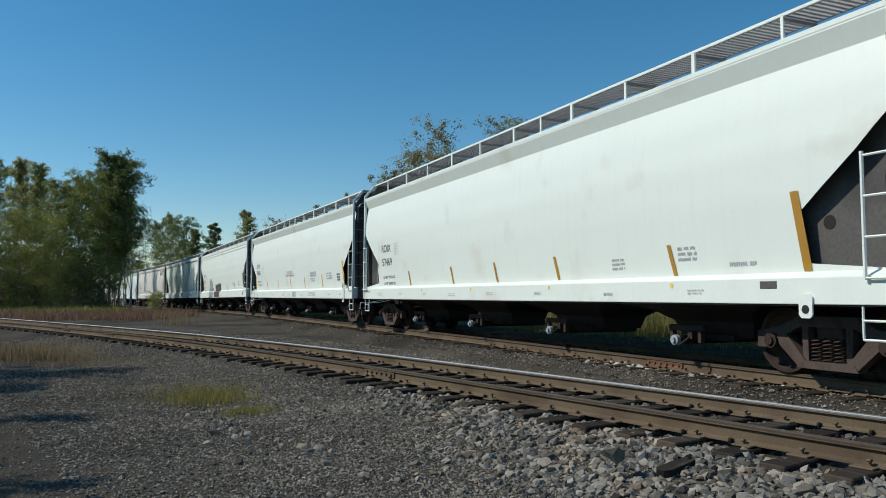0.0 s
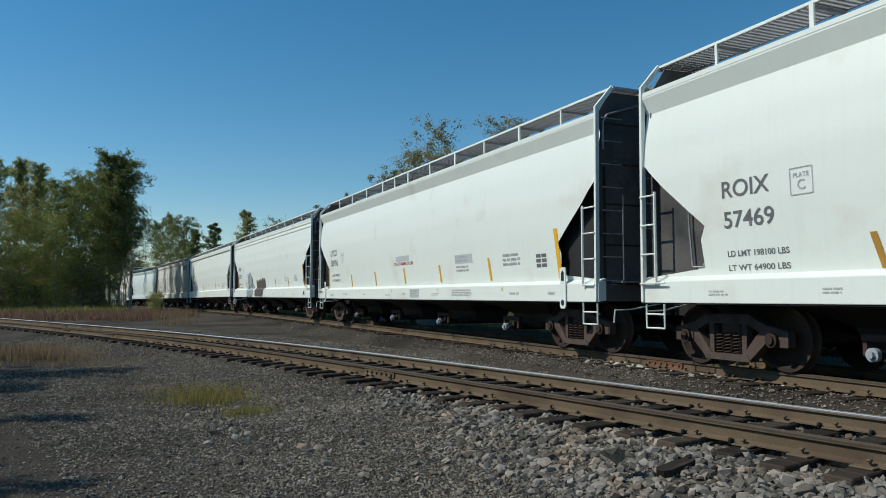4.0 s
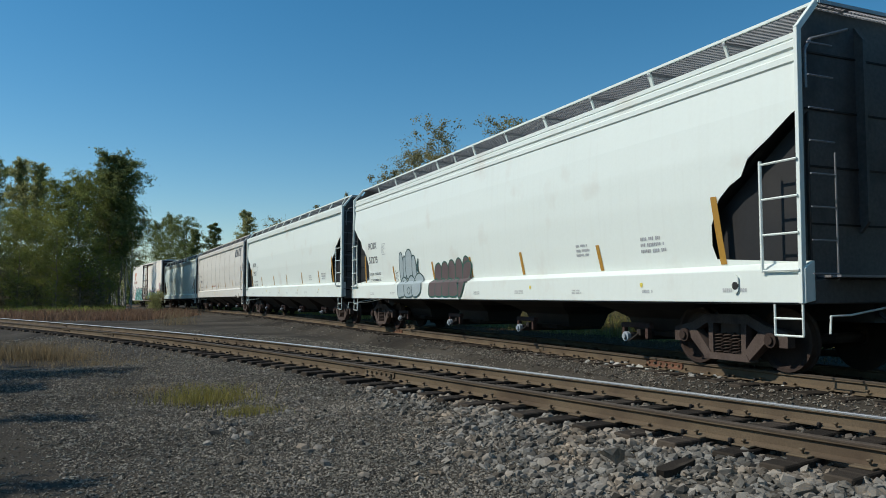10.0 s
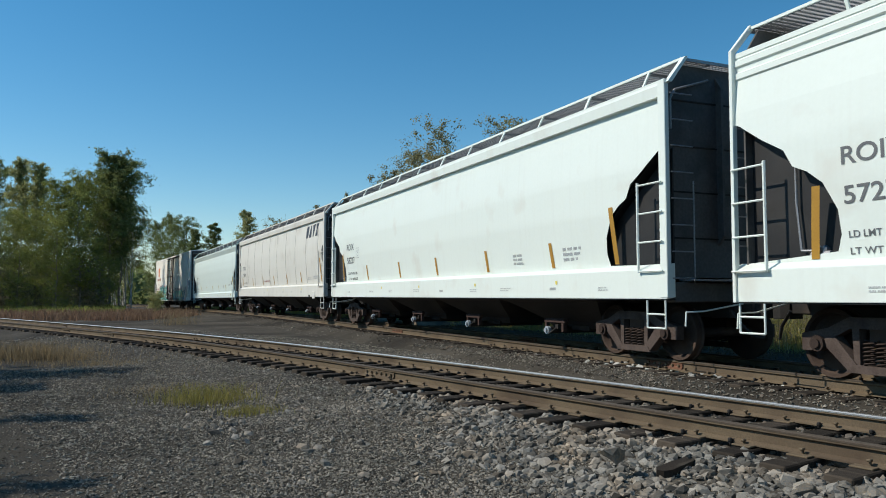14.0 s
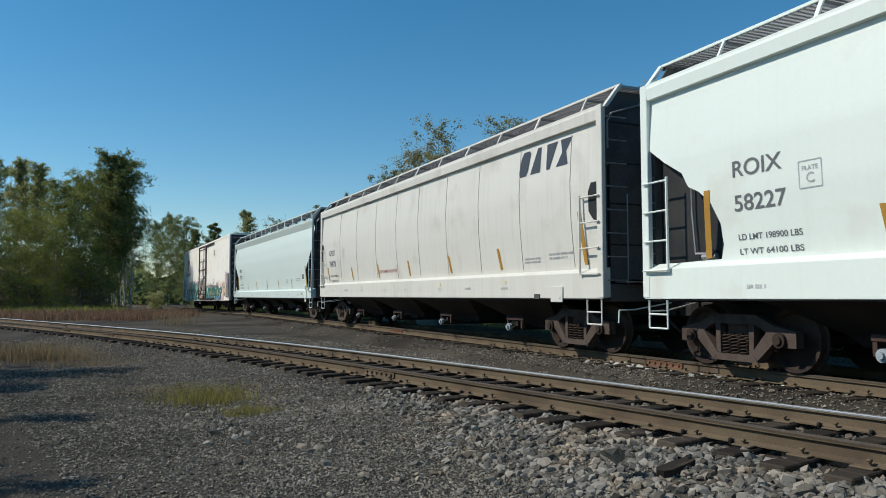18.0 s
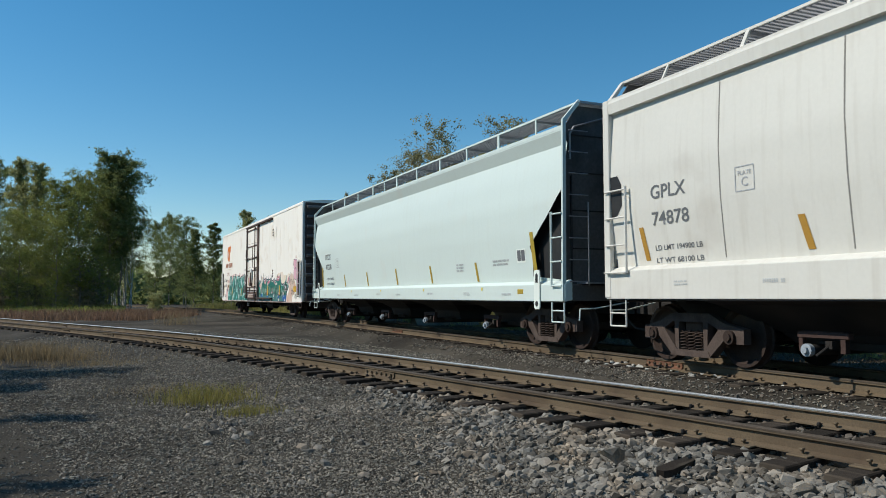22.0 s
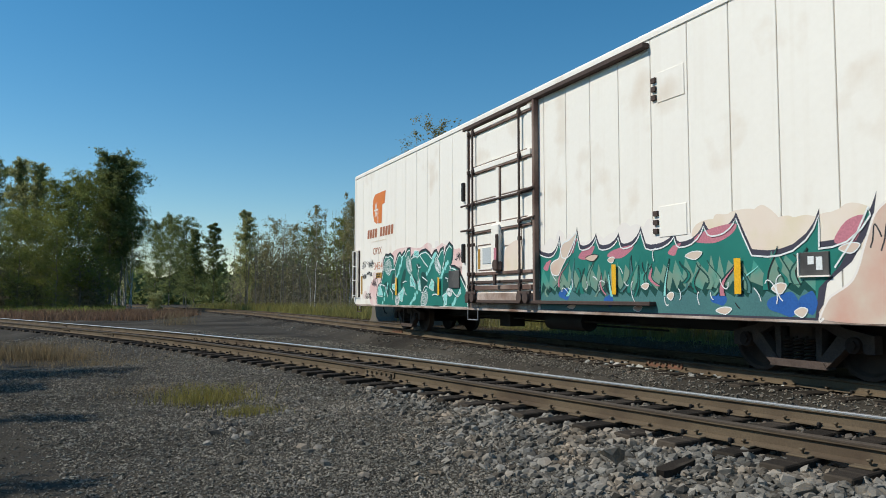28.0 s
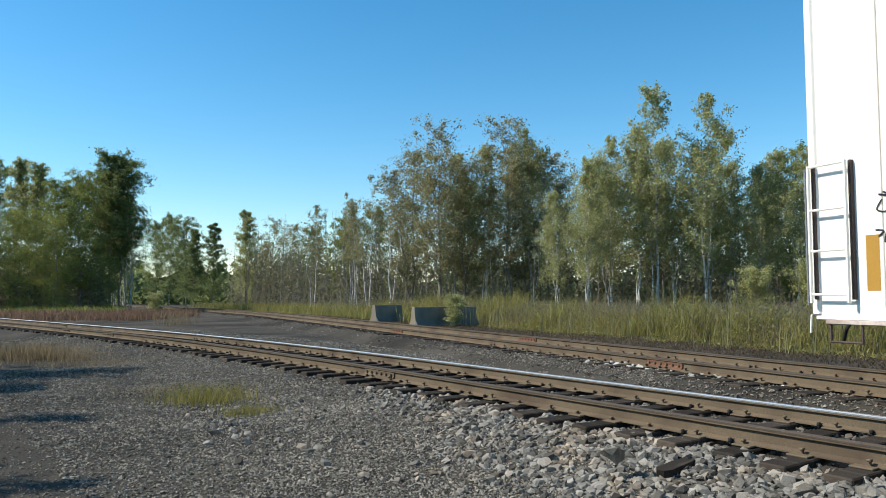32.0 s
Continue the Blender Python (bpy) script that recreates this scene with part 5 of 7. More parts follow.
strokes = [[(7.39, 1.83), (7.22, 1.88), (6.93, 1.87)],
           [(4.90, 2.19), (4.59, 1.99), (4.32, 1.86)],
           [(4.97, 1.83), (5.05, 1.70), (5.02, 1.47), (4.80, 1.17), (4.71, 1.15), (4.56, 1.30), (4.44, 1.34), (4.32, 1.30)],
           [(4.73, 1.59), (4.56, 1.54), (4.34, 1.46)],
           [(3.99, 1.08), (3.90, 1.11), (3.73, 1.11), (3.60, 1.08)],
           [(2.86, 1.83), (2.79, 1.80), (2.85, 1.67)]]
strokes_low = [[(3.12, 1.53), (2.96, 1.51), (2.99, 1.43)],
               [(8.33, 1.44), (7.89, 1.38), (7.61, 1.04)],
               [(7.41, 1.30), (7.14, 1.13), (7.15, 0.95)],
               [(6.18, 1.32), (6.06, 1.13), (5.96, 1.10)],
               [(2.74, 1.23), (2.53, 1.10), (2.37, 1.04)],
               [(6.28, 1.45), (6.08, 1.50), (5.95, 1.48)],
               [(6.93, 1.85), (6.93, 1.49), (6.98, 1.22)],
               [(5.62, 2.12), (5.58, 1.91), (5.53, 1.77)],
               [(3.19, 2.06), (3.22, 1.93), (3.32, 1.77)],
               [(5.13, 1.96), (5.02, 1.86), (4.85, 1.87)]]
cloud = [(7.31, 2.06), (7.21, 2.37), (6.92, 2.46), (6.59, 2.49), (6.21, 2.49), (5.89, 2.50), (5.46, 2.45), (4.89, 2.41), (4.57, 2.48), (4.32, 2.52), (4.18, 2.41), (3.86, 2.34), (3.55, 2.39), (3.34, 2.45), (3.10, 2.38), (2.83, 2.46), (2.66, 2.35), (2.56, 2.24), (2.14, 2.18), (2.17, 1.48), (2.79, 1.61), (5.02, 1.89)]
cloud_rear = [(9.39, 0.83), (9.43, 1.36), (9.07, 1.61), (8.59, 1.70), (8.23, 1.63), (8.16, 1.19), (8.43, 0.79)]
OVERSPRAY = mat("pink_overspray_cloud", (0.74, 0.47, 0.445), (0.80, 0.60, 0.56), 0.6, scale=1.6, bump=0, grain=0.02, dirt=(0.84, 0.74, 0.68), dirt_scale=2.2, dirt_amount=0.30)
for k, pts in enumerate((cloud, cloud_rear)):
    paint_patch(box, BOXP, smooth_loop(pts, 4), OVERSPRAY, 0.0040, "overspray_cloud")
paint_line(box, BOXP, mass, 0.13, SPRAY_BLACK, 0.0046, "graffiti_shadow")
paint_patch(box, BOXP, mass, TEAL, 0.0054, "graffiti_fill")
inner = [(x, z - 0.045) for x, z in mass]
paint_line(box, BOXP, inner, 0.032, SPRAY_WHITE, 0.0062, "graffiti_outline")
for pts in dark_cuts + dark_feet:
    paint_patch(box, BOXP, smooth_loop(pts, 4), DEEP, 0.0070, "graffiti_fill")
li = 0.0080
for pts in fans + fans_low:
    paint_patch(box, BOXP, pts, MINT, li, "graffiti_highlight")
    paint_line(box, BOXP, pts + pts[:1], 0.022, SPRAY_WHITE, li + 0.0006, "graffiti_outline")
    # thin dark folds fan out from the first corner
    for k in range(2, len(pts) - 1):
        paint_line(box, BOXP, [pts[0], pts[k]], 0.010, DEEP, li + 0.0004, "graffiti_line")
    li += 0.0002
for (xa, za), (xb, zb), n_ in trails:
    for k in range(n_):
        u = (k + 0.5) / n_
        cx, cz = xa + (xb - xa) * u + rnd.uniform(-0.05, 0.05), za + (zb - za) * u + rnd.uniform(-0.03, 0.03)
        ra, rb_ = rnd.uniform(0.055, 0.09), rnd.uniform(0.045, 0.07)
        tl = math.atan2(zb - za, xb - xa) + rnd.uniform(-0.5, 0.5)
        cob = [(cx + ra * math.cos(a_) * math.cos(tl) - rb_ * math.sin(a_) * math.sin(tl), max(0.81, cz + ra * math.cos(a_) * math.sin(tl) + rb_ * math.sin(a_) * math.cos(tl))) for a_ in np.linspace(0, 5.5, 8)]
        paint_patch(box, BOXP, cob, MINT, 0.0108 + 0.0001 * k, "graffiti_highlight")
for cx, cz, ra, rb_, tl in swirls:
    for k in range(5):
        f_ = 1.0 - 0.19 * k
        ring_ = [(cx + f_ * (ra * math.cos(a_) * (1 + 0.16 * math.sin(2 * a_ + 1)) - tl * rb_ * math.sin(a_)), max(0.81, cz + f_ * rb_ * math.sin(a_) * (1 + 0.12 * math.cos(3 * a_)))) for a_ in np.linspace(0, 6.2832, 22)]
        paint_line(box, BOXP, ring_, 0.020, SPRAY_WHITE, 0.0124, "graffiti_line")
for pts in strokes + strokes_low:
    paint_line(box, BOXP, pts, 0.030, SPRAY_WHITE, 0.0130, "graffiti_line")
    paint_line(box, BOXP, [(x - 0.03, z - 0.02) for x, z in pts], 0.030, DEEP, 0.0120, "graffiti_line")
li = 0.0140

# graffiti, front piece: a long row of pointed letters, dark edge and white line above, teal below, slate at the foot
def shade(name, fill_, pts_, lift_, rounded=True):
    paint_patch(box, BOXP, smooth_loop(pts_) if rounded else pts_, fill_, lift_, name)


for k in range(22):
    x = -1.7 - k * 0.33
    ra, rb_ = rnd.uniform(0.15, 0.32), rnd.uniform(0.10, 0.24)
    puff = [(x + ra * math.cos(a_) * rnd.uniform(0.8, 1.2), 1.98 + 0.10 * math.sin(k * 0.9) + rb_ * math.sin(a_) * rnd.uniform(0.7, 1.2)) for a_ in np.linspace(0, 5.5, 8)]
    shade("overspray_puff", FAINT_PINK if k < 14 else PEACH, puff, 0.0030 + 0.00004 * k)
shade("overspray_cloud", PEACH, [(-7.0, 1.7), (-7.2, 1.98), (-7.6, 2.06), (-8.2, 2.04), (-8.7, 2.1), (-8.9, 1.7), (-8.0, 1.4)], 0.0042)
# the tips of the letters alternate with valleys along the top edge
TIPS = [(-1.60, 2.00), (-2.35, 2.22), (-2.95, 2.34), (-3.55, 2.18), (-4.21, 2.14), (-4.80, 2.20), (-5.60, 2.05), (-6.24, 2.16), (-6.86, 2.22), (-8.20, 2.13), (-8.96, 2.24)]
DIPS = [(-1.95, 1.90), (-2.52, 1.86), (-3.14, 1.98), (-3.75, 1.95), (-4.34, 1.94), (-5.05, 1.88), (-5.72, 1.88), (-6.40, 2.00), (-7.40, 1.66), (-8.18, 1.72)]
edge = []
for k, tip in enumerate(TIPS):
    if k:
        d = DIPS[k - 1]
        edge.append((TIPS[k - 1][0] * 0.8 + d[0] * 0.2, TIPS[k - 1][1] * 0.6 + d[1] * 0.4))
        edge.append((TIPS[k - 1][0] * 0.5 + d[0] * 0.5, d[1] + 0.03))
        for u, v in ((0, 0), (0.25, 0.02), (0.5, 0.12), (0.75, 0.38), (0.9, 0.66)):
            edge.append((d[0] + (tip[0] - d[0]) * u, d[1] + (tip[1] - d[1]) * v))
    edge.append(tip)
tail = [(-8.90, 1.88), (-8.62, 1.46), (-8.28, 1.22), (-8.18, 0.77)]
outline = [(-1.62, 0.79)] + edge + tail
shade("graffiti_shadow", PURPLE_GREY, outline, 0.0050, False)
inset = [(x, z - 0.10) for x, z in edge[:-1]] + [(-8.84, 2.06), (-8.74, 1.84), (-8.46, 1.42), (-8.16, 1.16), (-8.10, 0.80)]
shade("graffiti_fill", TEAL, [(-1.66, 0.80)] + inset, 0.0060, False)
for x0, x1, z0, z1 in ((-3.0, -3.5, 1.76, 1.95), (-3.9, -4.6, 1.74, 1.90), (-6.05, -6.85, 1.86, 2.06), (-8.40, -8.80, 1.70, 1.98), (-5.45, -5.75, 1.72, 1.86), (-1.75, -2.05, 1.60, 1.76), (-2.68, -2.95, 1.9, 2.12)):
    shade("graffiti_fill", PINK, [(x0, z0), (x0 - 0.06, (z0 + z1) / 2), (x1 * 0.5 + x0 * 0.5, z1 - 0.02), (x1, z1), (x1 + 0.08, z0 + 0.06), (x1 * 0.5 + x0 * 0.5, z0 - 0.04)], 0.0068)


def jagged(z, amp, seed, x0=-1.66, x1=-8.12):
    """A band from the lower edge up to a row of tall uneven points."""
    rn = random.Random(seed)
    row, x = [], x0
    while x > x1 + 0.15:
        row += [(x, z - amp * rn.uniform(0.3, 1.0)), (x - 0.07, z + amp * rn.uniform(0.4, 1.3))]
        x -= rn.uniform(0.16, 0.34)
    return [(x0, 0.80)] + row + [(x1, z - amp), (x1 + 0.02, 0.80)]


shade("graffiti_fill", OLIVE_G, jagged(1.45, 0.16, 5), 0.0076, False)
shade("graffiti_fill", DEEP, jagged(1.22, 0.10, 6), 0.0082, False)
shade("graffiti_fill", SLATE, jagged(1.10, 0.07, 7), 0.0088, False)
for x, z, ra, rb_ in ((-7.62, 0.96, 0.26, 0.14), (-8.0, 0.98, 0.14, 0.13), (-6.5, 1.02, 0.16, 0.08), (-2.5, 1.1, 0.2, 0.1), (-3.9, 0.98, 0.14, 0.10)):
    shade("graffiti_fill", BLUE_SPRAY, [(x + ra * math.cos(a_), z + rb_ * math.sin(a_) * (1 + 0.3 * math.cos(3 * a_))) for a_ in np.linspace(0, 5.6, 9)], 0.0094)
# letter strokes: dark blades with green and teal bodies
li = 0.0100
for k in range(30):
    x, z = -1.95 - k * 0.205 + rnd.uniform(-0.08, 0.08), rnd.uniform(1.04, 1.30)
    h, ln, sw = rnd.uniform(0.30, 0.62), rnd.uniform(-0.30, 0.42), rnd.uniform(-0.16, 0.16)
    w = rnd.uniform(0.06, 0.13)
    spine = [(x - ln * u + sw * math.sin(4.5 * u), z + h * u) for u in np.linspace(0, 1, 9)]
    left_ = [(a - w * (1 - u) ** 0.6 * 0.5, q) for (a, q), u in zip(spine, np.linspace(0, 1, 9))]
    right_ = [(a + w * (1 - u) ** 0.6 * 0.5, q) for (a, q), u in zip(spine, np.linspace(0, 1, 9))]
    body = left_ + right_[::-1]
    shade("graffiti_fill", (OLIVE_G, TEAL, MINT, OLIVE_G, TEAL, SLATE, PINK)[(k * 3) % 7 if z < 1.2 or k % 5 else 1], body, li, False)
    if k % 3:
        paint_line(box, BOXP, left_, 0.016, (SPRAY_WHITE, DEEP, SPRAY_BLACK)[k % 3], li + 0.0004, "graffiti_line")
    if k % 2:
        paint_line(box, BOXP, right_, 0.026, DEEP, li + 0.0004, "graffiti_line")
    li += 0.0008
# the hooked tan stroke beside the door and the letter holes
hook = [(-2.95, 2.24), (-2.80, 2.0), (-2.45, 1.62), (-2.30, 1.46), (-2.08, 1.50), (-2.04, 1.66), (-2.16, 1.74), (-2.34, 1.80), (-2.46, 2.04), (-2.72, 2.12)]
shade("graffiti_fill", TAN, hook, li)
hl = smooth_loop(hook)
paint_line(box, BOXP, hl + hl[:1], 0.022, SPRAY_WHITE, li + 0.0006, "graffiti_outline")
for x, z, ra, rb_ in ((-3.42, 1.74, 0.20, 0.06), (-4.0, 1.68, 0.10, 0.05), (-6.02, 1.66, 0.18, 0.06), (-7.57, 1.16, 0.12, 0.07), (-4.9, 1.22, 0.10, 0.05), (-8.60, 1.62, 0.14, 0.06), (-2.75, 0.86, 0.16, 0.05), (-4.7, 0.86, 0.12, 0.05), (-6.6, 0.86, 0.15, 0.05), (-7.9, 0.86, 0.10, 0.06), (-5.5, 1.06, 0.08, 0.06)):
    o_ = smooth_loop([(x + ra, z), (x, z + rb_), (x - ra, z + rb_ * 0.6), (x - ra * 0.2, z - rb_)])
    paint_patch(box, BOXP, o_, TAN, li + 0.001, "graffiti_highlight")
    paint_line(box, BOXP, o_ + o_[:1], 0.014, SPRAY_WHITE if x < -3.8 else SPRAY_BLACK, li + 0.0014, "graffiti_outline")
# thin white lines: along the top edge, and loose arcs in the body
wl = [(x, z - 0.085) for x, z in edge[:-1]] + [(-8.86, 2.08), (-8.70, 1.78), (-8.40, 1.40)]
paint_line(box, BOXP, wl, 0.024, SPRAY_WHITE, li + 0.002, "graffiti_outline")
for k in range(26):
    x, z = -2.0 - k * 0.245, rnd.uniform(0.95, 1.72)
    a0, r_, n_ = rnd.uniform(0, 6.28), rnd.uniform(0.07, 0.22), rnd.uniform(1.2, 3.2)
    arc = [(x + r_ * (0.5 + 0.1 * j) * math.cos(a0 + n_ * j / 8) * 0.7, z + r_ * math.sin(a0 + n_ * j / 8)) for j in range(9)]
    paint_line(box, BOXP, arc, 0.016, SPRAY_WHITE if k % 4 else SPRAY_BLACK, li + 0.0026, "graffiti_line")
# overpaint beside the piece, placard, rounded pink shapes, dark tags and a tall amber strip
shade("overpaint_patch", TAN, [(-8.22, 0.78), (-8.29, 1.03), (-8.63, 1.26), (-8.81, 1.7), (-8.97, 2.04), (-9.27, 2.12), (-9.55, 1.99), (-9.75, 1.77), (-9.98, 1.55), (-9.83, 1.19), (-9.33, 1.03), (-9.31, 0.78)], 0.0056)
rim = smooth_loop([(-8.22, 0.80), (-8.29, 1.03), (-8.63, 1.26), (-8.81, 1.7), (-8.97, 2.04), (-9.27, 2.12)])[:24]
paint_line(box, BOXP, rim, 0.03, FAINT_PINK, 0.0062, "overspray_line")
for x0, z0, w_, h_ in ((-8.87, 1.52, 0.9, 0.40), (-9.05, 1.0, 0.6, 0.42), (-9.78, 0.88, 0.45, 0.34)):
    for k in range(7):
        x = x0 - w_ * k / 7
        st_ = [(x, z0 + h_ * rnd.uniform(0, 0.3)), (x - rnd.uniform(0.0, 0.1), z0 + h_ * rnd.uniform(0.4, 0.7)), (x - rnd.uniform(0.02, 0.14), z0 + h_ * rnd.uniform(0.7, 1)), (x - 0.14, z0 + h_ * rnd.uniform(0.1, 0.5))]
        paint_line(box, BOXP, smooth_loop(st_, 4)[:12], 0.020, SPRAY_BLACK, 0.0068, "spray_tag")
PINK_BODY = mat("bubble_pink_spray_paint", (0.68, 0.36, 0.44), (0.71, 0.40, 0.47), 0.5, scale=1.6, bump=0, grain=0.02)
for k, pts in enumerate(([(-9.60, 1.96), (-9.66, 2.30), (-9.95, 2.45), (-10.35, 2.36), (-10.52, 2.16), (-10.46, 1.90), (-10.2, 1.80), (-9.8, 1.84)],
                         [(-9.55, 2.53), (-9.60, 2.72), (-9.80, 2.76), (-9.92, 2.60), (-9.90, 2.34), (-9.68, 2.32)], [(-9.86, 2.44), (-9.88, 2.68), (-10.05, 2.76), (-10.28, 2.62), (-10.30, 2.40), (-10.1, 2.30)])):
    loop = smooth_loop(pts)
    paint_patch(box, BOXP, loop, PINK_BODY, 0.008 + 0.0012 * k, "graffiti_fill")
    paint_line(box, BOXP, loop + loop[:1], 0.018, SPRAY_BLACK, 0.0086 + 0.0012 * k, "graffiti_outline")
for x, z in ((-10.09, 1.70), (-10.16, 1.60), (-10.23, 1.52), (-10.33, 1.05), (-10.29, 1.3)):
    paint_line(box, BOXP, [(x, 1.86), (x, z)], 0.035, PINK_BODY, 0.0074, "paint_drip")
    paint_line(box, BOXP, [(x - 0.02, 1.84), (x - 0.02, z)], 0.010, SPRAY_BLACK, 0.0078, "paint_drip")
paint_patch(box, BOXP, [(-9.57, 1.25), (-10.21, 1.25), (-10.21, 1.50), (-9.57, 1.50)], BRIGHT_YELLOW, 0.010, "yellow_placard")
for a, b in (((-9.57, 1.25), (-10.21, 1.25)), ((-9.57, 1.50), (-10.21, 1.50)), ((-9.575, 1.25), (-9.575, 1.50)), ((-10.205, 1.25), (-10.205, 1.50))):
    paint_line(box, BOXP, [a, b], 0.014, SPRAY_BLACK, 0.0108, "placard_edge")
lettering(box, BOXP, "THIS CAR", -9.74, 1.40, 0.30, 0.05, SPRAY_BLACK, lift=0.012)
lettering(box, BOXP, "EXCESS HEIGHT", -9.65, 1.30, 0.48, 0.05, SPRAY_BLACK, lift=0.012)
ov = [(-10.02 + 0.11 * math.cos(a_), 2.86 + 0.055 * math.sin(a_)) for a_ in np.linspace(0, 6.0, 14)]
paint_line(box, BOXP, ov + ov[:1], 0.018, EMBLEM_BROWN, 0.006, "oval_stencil")
bars(box, BOXP, -9.95, 2.84, 0.14, 0.04, 1, 79, EMBLEM_BROWN)
for k in range(9):
    x, z = -10.32 - 0.075 * k, 2.72 + 0.14 * (k % 3)
    arc = [(x - 0.05 * math.cos(j * 0.8 + k), z + 0.07 * math.sin(j * 0.8)) for j in range(7)]
    paint_line(box, BOXP, arc, 0.008, FAINT, 0.006, "faint_scribble")
leafy = smooth_loop([(-10.42, 2.50), (-10.46, 2.66), (-10.60, 2.72), (-10.58, 2.58)])
paint_patch(box, BOXP, leafy, PURPLE_GREY, 0.006, "graffiti_fill")
for z0, z1 in ((1.50, 1.84), (1.14, 1.44)):
    paint_patch(box, BOXP, [(-10.68, z0), (-11.02, z0), (-11.02, z1), (-10.68, z1)], BLUE_GREY, 0.006, "faded_blue_panel")
for k in range(5):
    x = -10.66 - k * 0.07
    paint_line(box, BOXP, [(x, 1.90), (x - 0.05, 2.06), (x - 0.08, 1.93)], 0.018, SPRAY_BLACK, 0.008, "spray_tag")
gauge = part("gauge_box", Geo().box((-8.12, 1.61, 1.45), (0.42, 0.03, 0.30), bev=0.006), END_GREY, box)
part("gauge_face", Geo().box((-8.20, 1.627, 1.46), (0.09, 0.008, 0.16)).box((-8.08, 1.627, 1.50), (0.09, 0.008, 0.10)), SPRAY_WHITE, gauge)
part("gauge_edge", Geo().box((-8.12, 1.63, 1.305), (0.46, 0.03, 0.02)).box((-7.90, 1.63, 1.45), (0.02, 0.03, 0.30)), BOX_WHITE, gauge)
for x, z, sp, hh in ((10.3, 2.12, 0.85, 0.16), (9.45, 2.12, 0.35, 0.22), (10.25, 1.72, 0.45, 0.12), (9.75, 1.80, 0.5, 0.12), (9.2, 1.50, 0.5, 0.20), (9.9, 1.05, 0.6, 0.14),
                     (2.5, 2.05, 0.35, 0.14), (0.95, 1.64, 0.5, 0.06), (1.4, 0.92, 0.9, 0.06), (-0.5, 1.46, 0.4, 0.05)):
    g = Geo()
    for k in range(8):
        cx = x - sp * k / 8
        st_ = [(cx - rnd.uniform(-0.05, 0.16), z + rnd.uniform(-hh, hh) * 0.7) for _ in range(4)]
        paint_line(box, BOXP, [tuple(q) for q in smooth_loop(st_, 4)[:13]], 0.020, SPRAY_BLACK, 0.018, geo=g)
    tagged(part("spray_tag", g, SPRAY_BLACK, box, "black scrawled spray tag"), kind="stuff")
for x, z1 in ((6.76, 1.62), (3.5, 1.55), (-4.11, 1.60), (-6.90, 1.58)):
    paint_patch(box, BOXP, [(x - 0.06, 1.09), (x + 0.06, 1.09), (x + 0.06, z1), (x - 0.06, z1)], BRIGHT_YELLOW, 0.12, "reflector_stripe")
paint_patch(box, BOXP, [(-10.53, 1.07), (-10.40, 1.07), (-10.40, 2.05), (-10.53, 2.05)], YELLOW, 0.0124, "reflector_stripe")
paint_patch(box, BOXP, [(10.42, 1.12), (10.25, 1.12), (10.25, 1.75), (10.42, 1.75)], YELLOW, 0.006, "reflector_stripe")

PAINT_DEPTH[0] = 1.0
CARS = [car_a, car_b, car_c, car_d, car_e, car_f, box]


# ---- trees and plants ----
LEAF_LIGHT = leaf_mat("birch_leaves", (0.44, 0.43, 0.19), (0.32, 0.325, 0.145))
LEAF_GREEN = leaf_mat("green_leaves", (0.275, 0.29, 0.08), (0.18, 0.205, 0.062))
LEAF_DARK = leaf_mat("dark_green_leaves", (0.21, 0.235, 0.088), (0.135, 0.165, 0.064))
LEAF_UNDER = leaf_mat("brown_olive_leaves", (0.25, 0.225, 0.145), (0.17, 0.155, 0.095))
LEAF_DRY = leaf_mat("olive_brown_leaves", (0.33, 0.29, 0.145), (0.245, 0.235, 0.11))
GRASS_Y = leaf_mat("yellow_green_grass", (0.33, 0.29, 0.095), (0.20, 0.195, 0.062))
GRASS_RED = leaf_mat("reddish_dry_grass", (0.215, 0.130, 0.088), (0.17, 0.118, 0.075))
GRASS_TUFT = leaf_mat("olive_grass", (0.27, 0.235, 0.075), (0.18, 0.165, 0.055))
GRASS_DRY = leaf_mat("straw_grass", (0.27, 0.205, 0.12), (0.18, 0.14, 0.085))
GRASS_LITTER = leaf_mat("brown_dead_grass", (0.135, 0.095, 0.058), (0.085, 0.062, 0.040))


def leaf_quads(centres, size, rng, out=None):
    """One pointed leaf spray at each centre, turned at random."""
    n = len(centres)
    nrm = rng.normal(size=(n, 3)) * 0.55
    if out is not None:
        nrm += out
    a = np.cross(nrm, rng.normal(size=(n, 3)))
    a /= np.linalg.norm(a, axis=1)[:, None] + 1e-9
    b = np.cross(nrm, a)
    b /= np.linalg.norm(b, axis=1)[:, None] + 1e-9
    s = size * rng.uniform(0.6, 1.4, (n, 1))
    v = np.stack([centres - a * s, centres + a * s * 0.7 - b * s * 0.62, centres + a * s * 0.8 + b * s * 0.55], 1).reshape(-1, 3)
    return v, np.arange(3 * n).reshape(n, 3)


